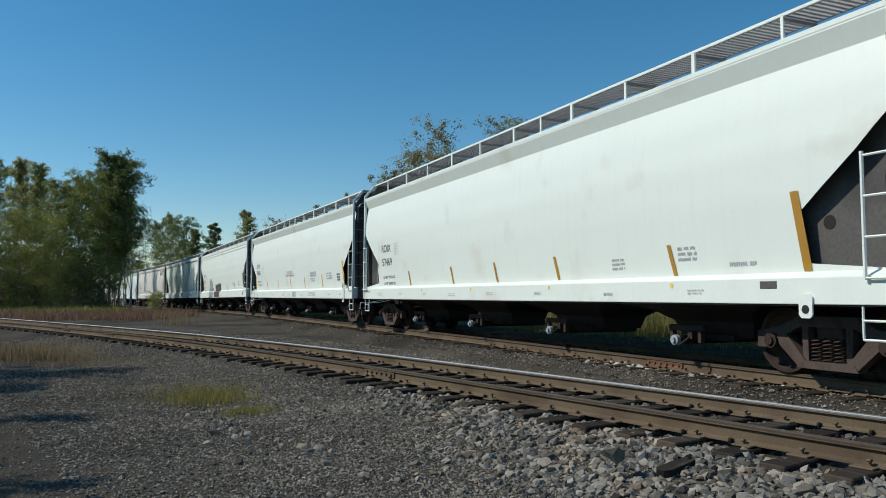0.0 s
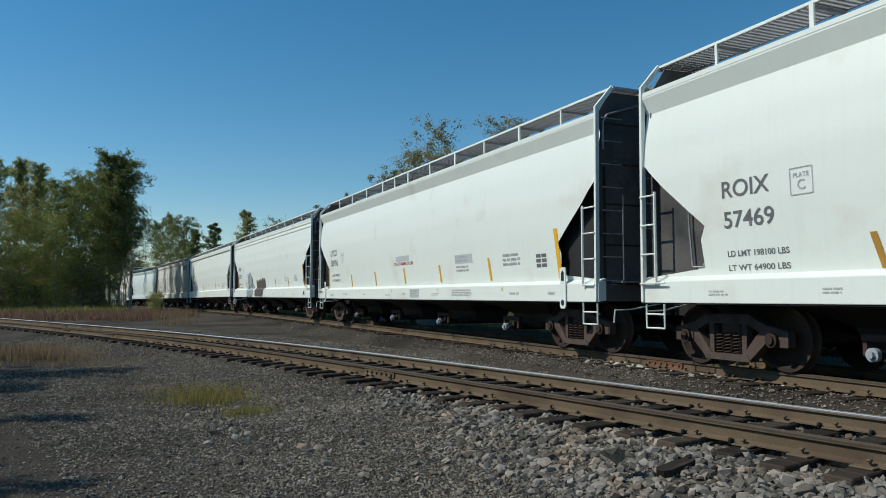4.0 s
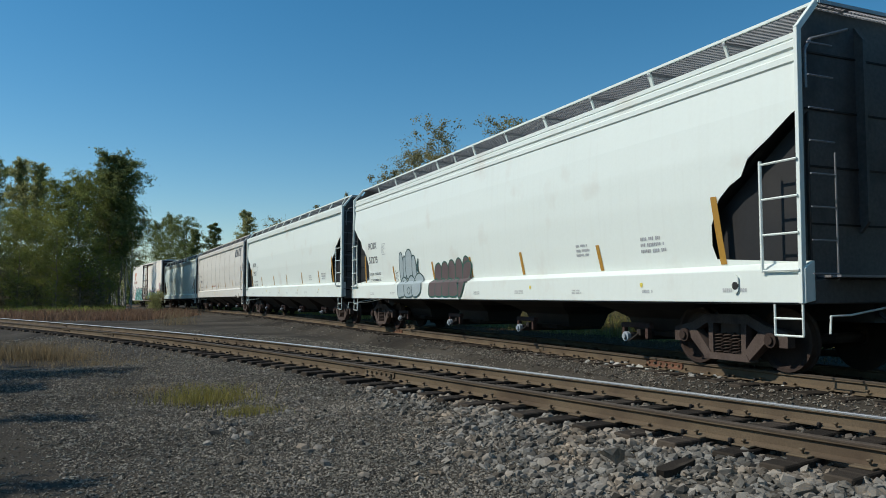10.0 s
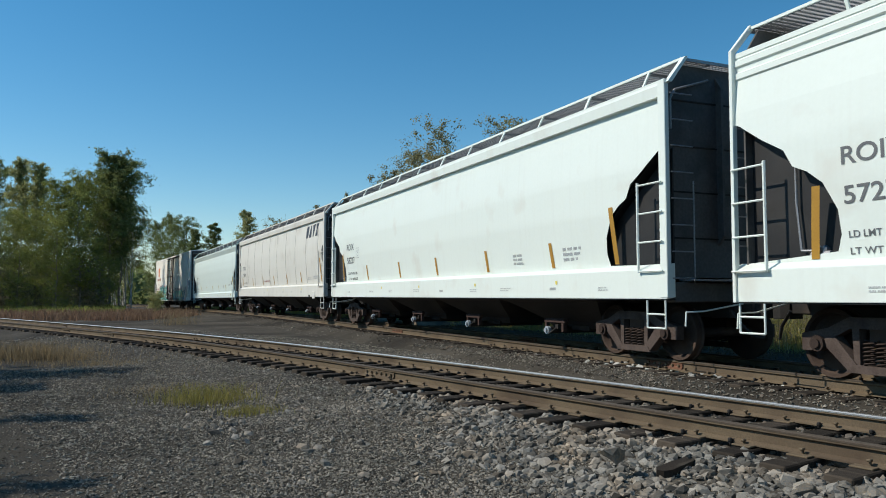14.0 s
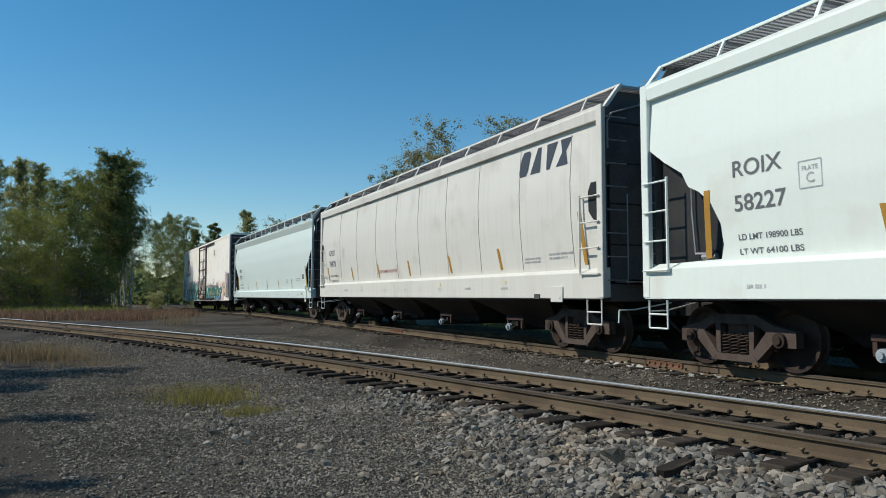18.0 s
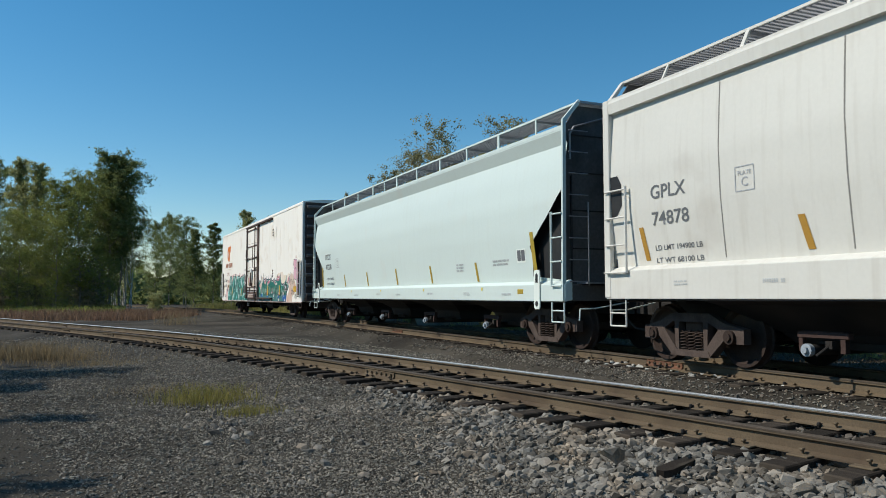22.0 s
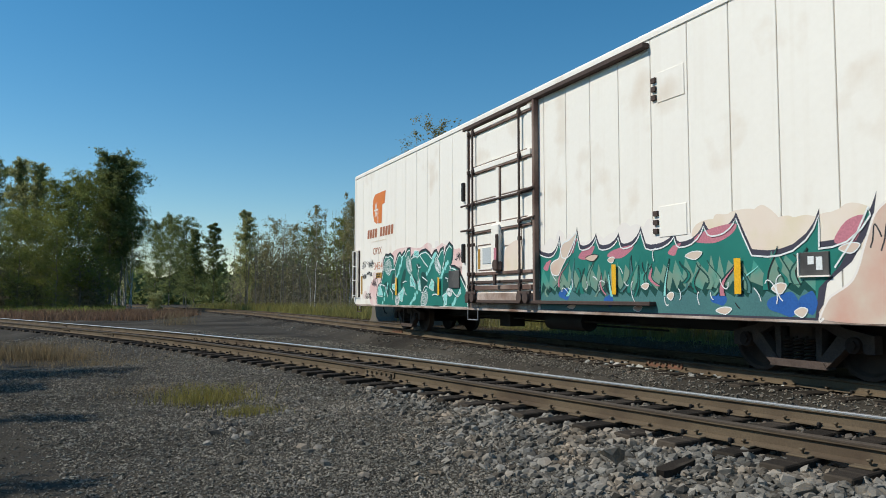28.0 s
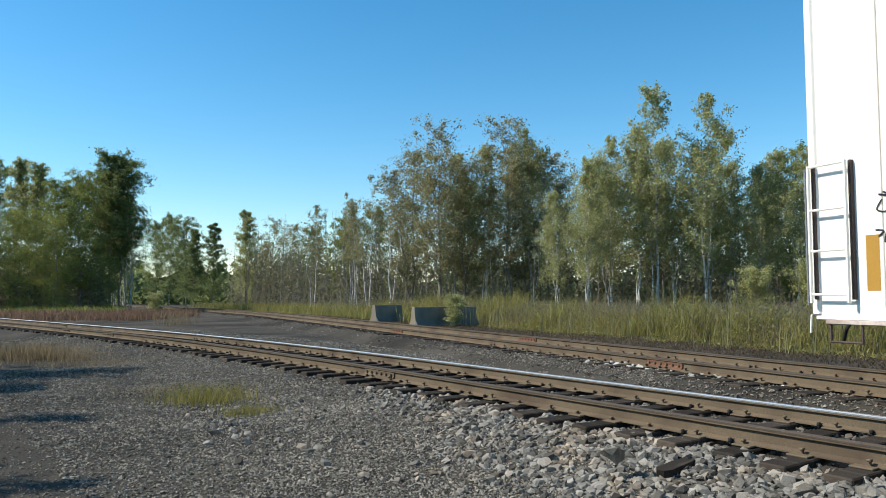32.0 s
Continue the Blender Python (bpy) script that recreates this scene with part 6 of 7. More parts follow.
#        bark, leaf, limbs, lowest limb, spread, leaves a limb, leaf size, climb of the limbs, stems
TREES = {"birch": (BIRCH, LEAF_LIGHT, 64, 0.26, 0.175, 180, 0.056, (0.6, 1.4), 3),
         "broad": (BARK, LEAF_GREEN, 48, 0.10, 0.23, 330, 0.066, (0.4, 1.0), 1),
         "dark": (BARK, LEAF_DARK, 48, 0.12, 0.21, 300, 0.068, (0.5, 1.1), 1),
         "thin": (BIRCH, LEAF_DRY, 20, 0.46, 0.13, 105, 0.058, (0.6, 1.3), 2),
         "dry": (BARK, LEAF_DRY, 60, 0.20, 0.20, 215, 0.058, (0.5, 1.1), 2),
         "pine": (BARK, LEAF_DARK, 40, 0.12, 0.20, 520, 0.066, (0.0, 0.3), 1),
         "bush": (BARK, LEAF_LIGHT, 20, 0.05, 0.42, 420, 0.050, (0.5, 1.2), 1),
         "cone": (BARK, LEAF_LIGHT, 58, 0.04, 0.17, 320, 0.062, (0.4, 1.0), 1),
         "tall": (BARK, LEAF_DARK, 40, 0.30, 0.14, 330, 0.070, (0.5, 1.2), 1),
         "fill": (BARK, LEAF_GREEN, 46, 0.03, 0.28, 300, 0.066, (0.2, 0.8), 1)}


def tree(label, kind, h, seed):
    """Tapered stems with climbing limbs and a crown of many leaf sprays; the crown's shape follows its kind."""
    rng = np.random.default_rng(seed)
    bark, leaf, n_limb, low, wide, per, size, climb, n_stem = TREES[kind]
    t = tagged(new("tree" if kind != "bush" else "shrub"), label, "tree" if kind != "bush" else "shrub")
    trunk, stems = Geo(), []
    n = 9
    r0 = (0.0042 if kind in ("birch", "thin") else 0.0062) * h + 0.015
    for q in range(n_stem):
        lean = rng.normal(size=2) * (0.008 if kind in ("cone", "tall", "pine") else 0.03) * h
        if q:
            a = rng.uniform(0, 6.28)
            lean = np.array((math.cos(a), math.sin(a))) * h * rng.uniform(0.06, 0.13)
        reach = 1.0 if q == 0 else rng.uniform(0.72, 0.9)
        off = rng.normal(size=2) * 0.22 * (q > 0)
        pts = []
        for i in range(n):
            f = i / (n - 1)
            pts.append(Vector((off[0] + lean[0] * f ** 1.4 + rng.normal() * 0.008 * h * (f > 0), off[1] + lean[1] * f ** 1.4 + rng.normal() * 0.008 * h * (f > 0), h * reach * 0.97 * f - (0.3 if i == 0 else 0))))
        rq = r0 * (1.0 if q == 0 else 0.72)
        for i in range(n - 1):
            trunk.tube(pts[i], pts[i + 1], rq * (1 - i / (n - 0.6)), 7, rq * (1 - (i + 1) / (n - 0.6)), caps=False)
        stems.append(pts)
    centres, heading = [], []
    for k in range(n_limb):
        f = low + (0.98 - low) * ((k + rng.uniform(0, 1)) / n_limb) ** (0.72 if kind == "cone" else 0.9)
        pts = stems[int(rng.integers(0, n_stem)) if rng.uniform() < 0.65 else 0]
        i = min(int(f * (n - 1)), n - 2)
        base = pts[i].lerp(pts[i + 1], f * (n - 1) - i)
        g = (f - low) / (1 - low)
        if kind in ("birch", "thin"):
            prof = max(0.16, min(1.0, 0.55 + 1.6 * g) * (1 - g) ** 0.6)
        elif kind == "pine":
            prof = 1.0 - 0.75 * g
        elif kind == "cone":
            prof = 1.0 - 0.80 * g ** 1.3
        else:
            prof = 0.22 + 0.82 * math.sin(math.pi * (0.12 + 0.84 * g))
        ln = h * wide * prof * rng.uniform(0.6, 1.2)
        az = k * 2.4 + rng.normal() * 0.4
        tip = base + Vector((math.cos(az) * ln, math.sin(az) * ln, ln * rng.uniform(*climb)))
        mid = base.lerp(tip, 0.5) + Vector((0, 0, -0.08 * ln))
        rr = max(0.013, r0 * 0.32 * (1 - g))
        trunk.tube(base, mid, rr, 5, rr * 0.7, caps=False).tube(mid, tip, rr * 0.7, 4, 0.008, caps=False)
        # loose clumps along the limb, hanging below it on birches
        hang = kind in ("birch", "thin")
        for j in range(8):
            u = 0.22 + 0.115 * j
            c = np.array(base.lerp(tip, u)) + rng.normal(size=3) * (ln * 0.10 + 0.05)
            spread = ln * rng.uniform(0.12, 0.26) + 0.16
            m = int(per / 8 * rng.uniform(0.4, 1.6))
            d = rng.normal(size=(m, 3))
            d /= np.linalg.norm(d, axis=1)[:, None] + 1e-9
            heading.append(d + np.array((0, 0, 0.25)))
            rad = np.where(rng.uniform(size=m) < 0.88, rng.uniform(0.15, 1.0, m), rng.uniform(0.9, 1.5, m))
            q = d * rad[:, None] * np.array((0.85, 0.85, 1.25) if hang else (1, 1, 0.85)) * spread
            if hang:
                q[:, 2] -= 0.5 * spread
            centres.append(c + q)
    v, f = leaf_quads(np.concatenate(centres), size * (0.95 + h / 40), rng, np.concatenate(heading))
    part("trunk", trunk, bark, t, smooth=60)
    c = new("crown", array_mesh("crown", v, f, leaf))
    c.parent = t
    return t


KINDS = {"birch": "slender pale-barked birch with light green leaves", "broad": "broadleaf tree with dense mid-green crown", "dark": "tall tree with dark green crown",
         "thin": "thin bare-stemmed tree with sparse tufts of leaves", "dry": "tree with olive and brown autumn leaves", "pine": "dark narrow conifer at the wood edge", "bush": "light green shrub among weeds",
         "cone": "leafy olive-green tree with crown down to the grass", "tall": "tall dark tree with bare lower trunk", "fill": "low spreading yellow-green tree at the grove's edge"}
GROUPS = {"birch": "birches at the field's edge", "broad": "broadleaf trees", "dark": "dark trees", "thin": "thin trees", "dry": "autumn trees", "pine": "conifers", "bush": "shrubs", "cone": "leafy cone-shaped trees", "tall": "tall dark trees", "fill": "low spreading trees"}
MASTERS = {}


def plant(kind, x, y, h, k):
    """A tree of about that height; alike trees share their meshes at several turns and sizes."""
    var = k % 3
    key = (kind, var)
    H = {"bush": 2.5, "thin": 10.0}.get(kind, 13.0)
    turn = pose(x, y, on_ground(x, y) - 0.05, 0, 0, k * 77)
    if key not in MASTERS:
        MASTERS[key] = tree(KINDS[kind], kind, H, 100 + 7 * var + len(kind))
        tagged(MASTERS[key], group=GROUPS[kind])
        MASTERS[key].matrix_basis = turn
        ob = MASTERS[key]
    else:
        ob = copy_thing(MASTERS[key], turn)
    s = h / H
    ob.scale = (s * (0.9 + 0.2 * ((k * 37) % 10) / 10), s * (0.9 + 0.2 * ((k * 53) % 10) / 10), s)
    return ob


# left grove beyond the near track, then the far wood's edge from left to right
GROVE = [("cone", -38.5, 68, 14.1), ("cone", -36.6, 68, 13.7), ("dark", -42.6, 72, 14.4), ("cone", -42.0, 67, 12.6), ("broad", -33.9, 66, 11.6), ("broad", -31.9, 66.5, 12.3), ("tall", -30.9, 70, 15.1), ("tall", -30.3, 71, 14.6), ("tall", -32.6, 72, 13.4),
         ("fill", -35.4, 63, 8.6), ("fill", -32.4, 63.5, 8.4), ("fill", -38.2, 62, 8.0), ("fill", -41.0, 63, 8.5), ("dark", -33.0, 75, 11.5), ("dark", -36.0, 75, 12.5), ("broad", -47.0, 66, 12.5), ("fill", -30.2, 68, 5.0), ("dark", -49.6, 118, 7.2),
         ("birch", -33.4, 79, 12.4), ("thin", -31.4, 75, 12.6), ("birch", -38.6, 89, 12.6), ("thin", -34.6, 83, 12.6), ("thin", -29.6, 72.0, 11.4), ("thin", -41.0, 96, 12.6)]
NOOK = [("dark", -69.0, 172, 9.5), ("broad", -66.0, 165, 8.5), ("dark", -47.5, 125, 14.0), ("dark", -42.6, 118, 14.2), ("dark", -38.0, 112, 13.0), ("pine", -32.7, 108, 12.6), ("pine", -34.4, 105, 11.5), ("dark", -44.5, 130, 11.0)]
EDGE = [("cone", -21.9, 84, 11.4), ("dry", -20.0, 88, 10.6), ("dry", -17.0, 86, 9.8), ("dark", -14.0, 82, 9.2), ("thin", -10.4, 62, 9.4), ("broad", -9.0, 70, 8.8), ("thin", -7.3, 60, 10.0), ("thin", -6.6, 57, 9.3),
        ("thin", -5.3, 55, 10.8), ("dark", -6.5, 72, 10.0), ("thin", -3.9, 54, 11.0), ("dry", -2.2, 55, 12.0), ("dry", -0.2, 52, 13.2), ("birch", 0.8, 55, 12.2)]
WOOD = [("birch", 3.0, 53, 12.6), ("dry", 4.6, 52, 13.8), ("birch", 6.3, 53, 13.6), ("dry", 7.6, 54, 11.8), ("birch", 8.2, 43, 9.8), ("birch", 9.7, 44, 11.2), ("birch", 6.6, 43, 7.6),
        ("birch", 12.5, 44, 14.2), ("birch", 14.9, 43, 13.4), ("birch", 11.6, 45, 12.0), ("birch", 15.8, 45, 11.0), ("dry", 13.6, 48, 11.2), ("birch", 17.0, 45, 9.8), ("birch", 18.8, 44, 10.4), ("broad", 20.6, 45, 10.2), ("birch", 22.4, 44, 10.0), ("dry", 24.6, 44, 11.0), ("broad", 27.0, 45, 10.6),
        ("birch", 7.8, 41.5, 9.2), ("birch", 13.8, 45.5, 11.6), ("dry", 10.8, 49, 10.6), ("birch", 17.9, 43, 9.2), ("birch", 20.0, 42.5, 10.2), ("dry", 1.6, 54, 11.2), ("dry", 5.8, 55, 12.6)]
BACK = [("dark", 2.0, 60, 10.5), ("dry", 9.5, 60, 11.0), ("dark", 12.0, 57, 10.5), ("dry", 16.0, 56, 10.0), ("dark", 19.5, 55, 9.8), ("dark", 23.5, 56, 10.0), ("dark", -11.0, 88, 9.5), ("dry", -24.5, 100, 10.0),
        ("dry", -3.0, 64, 9.6), ("dark", 29.5, 50, 10.5), ("dark", 32.0, 47, 10.5)]
BUSHES = [("bush", 0.5, 31.5, 1.2), ("bush", -22.0, 58, 1.5), ("bush", -39.0, 60, 3.0),
          ("bush", 16.5, 40, 2.6), ("bush", 19.5, 40, 2.8), ("bush", 22.0, 39, 3.0)]
# trees beside the yard, left of the view, whose shadows reach into it
YARD = [("broad", -19.4, 19.6, 8.0), ("birch", -15.4, 12.6, 8.6), ("birch", -8.7, 6.3, 5.8), ("broad", -17.6, 15.4, 9.6), ("birch", -12.4, 9.6, 7.2), ("birch", -11.4, 8.2, 6.0), ("birch", -10.5, 7.0, 6.4), ("birch", -10.4, 5.2, 6.6), ("broad", -21.0, 16.0, 9.0)]
for k, (kind, x, y, h) in enumerate(GROVE + NOOK + EDGE + WOOD + BACK + BUSHES + YARD):
    plant(kind, x, y, h, k)

# undergrowth inside the wood: uncountable stems and leaves behind the first trees
rng = np.random.default_rng(9)
n = 60000
ux = rng.uniform(-26, 36, n)
uy = np.interp(ux, [-26, -8, 2, 10, 36], [90, 64, 55, 47.5, 47]) + rng.uniform(0, 15, n)
uz = -0.3 + 7.0 * rng.beta(1.05, 1.9, n)
v, f = leaf_quads(np.stack([ux, uy, uz], 1), 0.13, rng)
tagged(new("undergrowth", array_mesh("undergrowth", v, f, LEAF_UNDER)), "dense brown and olive undergrowth inside the wood", "undergrowth", kind="stuff")
g = Geo()
STEM = mat("grey_sapling_bark", (0.26, 0.23, 0.19), (0.14, 0.12, 0.10), 0.95, scale=1.2, fine=10, bump=0.2)
for k in range(280):
    x = rng.uniform(-24, 34)
    y = float(np.interp(x, [-26, -8, 2, 10, 36], [86, 61, 53, 45.5, 44])) + rng.uniform(-1, 10)
    h = rng.uniform(2.5, 9)
    g.tube((x, y, -0.5), (x + rng.normal() * 0.4, y + rng.normal() * 0.3, h), rng.uniform(0.015, 0.055), 5, 0.008, caps=False)
tagged(part("saplings", g, STEM, None), "thin grey saplings crowded inside the wood", "saplings", kind="stuff")
# thicket filling the grove's foot
n = 16000
gy_ = 70 + rng.uniform(-4, 8, n)
gx_ = rng.uniform(-50, -0.446 * gy_, n)
gz_ = -0.4 + 5.5 * rng.beta(1.1, 2.0, n)
v, f = leaf_quads(np.stack([gx_, gy_, gz_], 1), 0.15, rng)
tagged(new("thicket", array_mesh("thicket", v, f, LEAF_UNDER)), "dense olive thicket at the foot of the grove", "undergrowth", kind="stuff")
# low bank of far wood that closes the horizon
ring = [[(188 * math.sin(a), 188 * math.cos(a), z) for z in (-1.0, 5.2 + 1.6 * math.sin(a * 17) + 1.1 * math.sin(a * 53) + 0.7 * math.sin(a * 131))] for a in np.linspace(0, 2 * math.pi, 361)]
FAR_WOOD = mat("far_wood_mass", (0.035, 0.045, 0.022), (0.02, 0.028, 0.015), 1.0, scale=0.25, fine=1.2, bump=0)
tagged(part("backdrop", Geo().loft(ring), FAR_WOOD, None), "dark mass of far wood at the horizon", "woods", kind="structure")
# distant wood closing the horizon all round
n = 60000
ang = rng.uniform(0, 2 * math.pi, n)
rad = rng.uniform(150, 185, n)
v, f = leaf_quads(np.stack([rad * np.sin(ang), rad * np.cos(ang), -0.5 + 9.0 * rng.beta(0.9, 1.5, n) * (0.8 + 0.25 * np.sin(ang * 23) + 0.15 * np.sin(ang * 61))], 1), 0.95, rng)
tagged(new("distant_wood", array_mesh("distant_wood", v, f, LEAF_DARK)), "far dark green wood along the horizon", "woods", kind="stuff")


def grass(name, label, pts, height, width, material, seed, droop=0.35):
    """Upright blades at plan points, each a bent strip of two quads."""
    rng = np.random.default_rng(seed)
    n = len(pts)
    z = ground_z(pts)
    hh = height * rng.uniform(0.45, 1.25, n)
    a = rng.uniform(0, 2 * math.pi, n)
    side = np.stack([np.cos(a), np.sin(a), np.zeros(n)], 1) * (width * rng.uniform(0.6, 1.4, n))[:, None]
    lean = rng.normal(size=(n, 3)) * droop
    lean[:, 2] = 0
    base = np.column_stack([pts, z - 0.03])
    mid = base + lean * (hh * 0.35)[:, None] + np.array((0, 0, 0.6)) * hh[:, None]
    tip = base + lean * hh[:, None] + np.array((0, 0, 1.0)) * hh[:, None]
    v = np.stack([base - side, base + side, mid + side * 0.8, mid - side * 0.8, tip + side * 0.15, tip - side * 0.15], 1).reshape(-1, 3)
    o = np.arange(n)[:, None] * 6
    f = np.concatenate([o + np.array((0, 1, 2, 3)), o + np.array((3, 2, 4, 5))])
    return tagged(new(name, array_mesh(name, v, f, material)), label, "grass", kind="stuff")


def along_far(n, s0, s1, w0, w1, rng, patchy=0.0):
    s, w = rng.uniform(s0, s1, n), rng.uniform(w0, w1, n)
    th = np.interp(s, FAR.s, FAR.th)
    p = np.stack([np.interp(s, FAR.s, FAR.xy[:, 0]) - w * np.cos(th), np.interp(s, FAR.s, FAR.xy[:, 1]) - w * np.sin(th)], 1)
    keep = bumps(p[:, 0], p[:, 1], 0.9, 4) + 0.6 * bumps(p[:, 0], p[:, 1], 2.7, 5) > patchy - 1.0 + rng.uniform(-0.6, 0.6, n)
    return p[keep]


rng = np.random.default_rng(21)
def weed_height(p, tall, seed):
    """Low at the track's edge, taller and patchy behind."""
    w = -FAR.sample(p)[1]
    return tall * np.clip((w - 5.0) / 1.8, 0.07, 1) * np.clip(1 + 0.55 * bumps(p[:, 0], p[:, 1], 0.8, seed), 0.25, 1.7)


p = along_far(46000, -6, 46, -9.5, -4.3, rng, 0.35)
grass("tall_weeds", "tall yellow-green weeds along the far track", p, weed_height(p, 0.95, 9), 0.009, GRASS_Y, 31)
p = along_far(30000, -6, 46, -12.5, -3.1, rng, 0.75)
grass("tall_weeds", "dry brown weeds along the far track", p, weed_height(p, 0.85, 12), 0.009, GRASS_DRY, 37)
p = along_far(30000, -8, 46, -5.4, -1.9, rng, -0.4)
grass("dry_litter", "low brown dead grass beside the far track", p, 0.09, 0.012, GRASS_LITTER, 38, 0.9)
p = along_far(34000, -6, 46, -9.5, -4.8, rng, 0.7)
v, f = leaf_quads(np.column_stack([p, ground_z(p) + weed_height(p, 1.0, 9) * rng.beta(1.6, 1.3, len(p))]), 0.042, rng)
tagged(new("weed_leaves", array_mesh("weed_leaves", v, f, GRASS_Y)), "leafy yellow-green weeds along the far track", "weeds", kind="stuff")
p = along_far(60000, -8, 60, -20.0, -6.0, rng, 0.3)
v, f = leaf_quads(np.column_stack([p, ground_z(p) + 1.1 * rng.beta(1.4, 1.4, len(p))]), 0.05, rng)
tagged(new("weed_leaves", array_mesh("weed_leaves", v, f, LEAF_UNDER)), "brown and olive weed leaves before the wood", "weeds", kind="stuff")
grass("tall_weeds", "tall yellow-green weeds in the field behind", along_far(20000, 30, 100, -14, -3.0, rng, 0.0), 0.75, 0.014, GRASS_Y, 32)
grass("tall_weeds", "dull green weeds at the wood's edge", along_far(22000, -8, 50, -26, -8, rng, -0.2), 0.85, 0.016, LEAF_DRY, 33)
grass("seed_stalks", "brown seed stalks among the weeds", along_far(5000, -6, 60, -20, -4, rng, 0.3), 1.15, 0.010, LEAF_DRY, 34, 0.2)
p = np.stack([rng.uniform(-42, -17.5, 16000), rng.uniform(44, 62, 16000)], 1)
sn, wn_ = NEAR.sample(p)
sf, wf = FAR.sample(p)
p = p[(wn_ < -3) & (wf > 2.8) & (bumps(p[:, 0], p[:, 1], 0.6, 6) > -0.9)]
grass("red_grass", "reddish dry grass beyond the near track", p, 0.45, 0.022, GRASS_RED, 35)
p = np.stack([rng.uniform(-46, -20, 9000), rng.uniform(56, 76, 9000)], 1)
sf, wf = FAR.sample(p)
grass("tall_weeds", "dull weeds under the left grove", p[(wf > 2.6) & (p[:, 0] < -0.42 * p[:, 1])], 0.6, 0.026, LEAF_GREEN, 36)


def tuft(cx, cy, rx, ry, n, h, material, label, seed):
    rng = np.random.default_rng(seed)
    p = np.stack([cx + rng.normal(size=n) * rx, cy + rng.normal(size=n) * ry], 1)
    grass("grass_tuft", label, p, h, 0.0045, material, seed)


tuft(-3.5, 11.3, 0.36, 0.30, 680, 0.27, GRASS_TUFT, "yellow-green grass tuft on the gravel", 41)
tuft(-2.55, 10.1, 0.22, 0.20, 380, 0.14, GRASS_TUFT, "low green grass tuft on the gravel", 42)
tuft(-4.6, 12.6, 0.50, 0.45, 500, 0.10, GRASS_DRY, "thin straw grass on the gravel", 43)
tuft(-10.2, 19.0, 0.8, 0.4, 1700, 0.42, GRASS_DRY, "dry straw grass patch on the gravel", 44)
tuft(-8.2, 17.8, 0.9, 0.5, 900, 0.12, GRASS_DRY, "thin straw grass on the gravel", 45)
tuft(-7.2, 15.2, 1.2, 0.6, 700, 0.07, GRASS_DRY, "sparse low grass on the gravel", 46)
tuft(-21.0, 57.0, 1.6, 1.0, 900, 0.5, GRASS_RED, "reddish weeds beside the far track", 47)
tuft(-13.5, 38.5, 0.5, 0.6, 300, 0.8, GRASS_DRY, "tall dry weed beside the far track", 48)


# ---- barriers beyond the far track ----
def barrier(m, label, L=3.0):
    prof = [(-0.30, 0), (0.30, 0), (0.30, 0.07), (0.16, 0.26), (0.085, 0.81), (-0.085, 0.81), (-0.16, 0.26), (-0.30, 0.07)]
    b = tagged(new("concrete_barrier"), label, "barrier", "barriers by the track")
    b.matrix_basis = m
    part("barrier_body", Geo().plate(prof, "x", 0, L), CONCRETE, b, bevel=0.02)
    return b


barrier(pose(-3.25, 35.6, on_ground(-3.0, 36.2) - 0.03, 0, 0, 52), "weathered grey concrete barrier among weeds", 1.9)
barrier(pose(-1.22, 31.0, on_ground(-0.4, 31.9) - 0.03, 0, 0, 42), "weathered grey concrete barrier with a plant growing before it", 3.5)

# ---- joint bars, tie plates and spikes ----
def rail_m(track, s, side, up=0.0):
    c = track.at(s, side, up)
    return pose(c.x, c.y, c.z, 0, 0, 90 + math.degrees(track.turn(s)))


def s_of(track, x, y):
    return float(track.sample(np.array([[x, y]]))[0][0])


JOINT_RUST = mat("orange_rusted_joint_bar", (0.17, 0.080, 0.048), (0.11, 0.060, 0.04), 0.85, scale=6, fine=50, bump=0.3)


def joint_bar(track, owner, s, side, material):
    m = rail_m(track, s, side)
    for e in (1, -1):
        j = part("joint_bar", Geo().plate([(e * 0.012, -0.145), (e * 0.055, -0.150), (e * 0.045, -0.12), (e * 0.030, -0.10), (e * 0.034, -0.055), (e * 0.012, -0.045)], "x", -0.46, 0.46), material, owner, key="joint_bar%d%s" % (e, material.name), m=m)
        for k in range(6):
            part("bolt", Geo().tube((0, 0.03 * e, 0), (0, 0.062 * e, 0), 0.022, 6), RAIL_SIDE, j, key="bolt%d" % e, m=pose(-0.38 + 0.152 * k, 0, -0.088))


for x, y, side in ((-0.95, 12.6, 0.7525), (-15.6, 33.4, -0.7525), (-10.0, 25.6, 0.7525), (-13.2, 28.6, 0.7525)):
    joint_bar(NEAR, near_track, s_of(NEAR, x, y), side, RAIL_SIDE)
for x, y, side in ((3.9, 13.1, 0.7525), (2.3, 20.4, -0.7525), (-1.1, 25.4, 0.7525)):
    joint_bar(FAR, far_track, s_of(FAR, x, y), side, JOINT_RUST)

SPIKE = Geo().box((0, 0, 0.012), (0.035, 0.05, 0.022), bev=0.006).box((0, -0.01, -0.02), (0.016, 0.016, 0.06))
PLATE = Geo().box((0, 0, 0), (0.19, 0.34, 0.016), bev=0.004)
ANCHOR = Geo().box((0, 0, 0), (0.03, 0.20, 0.05), bev=0.01).box((0, 0.09, 0.02), (0.035, 0.04, 0.04), bev=0.008)
rnd = random.Random(77)
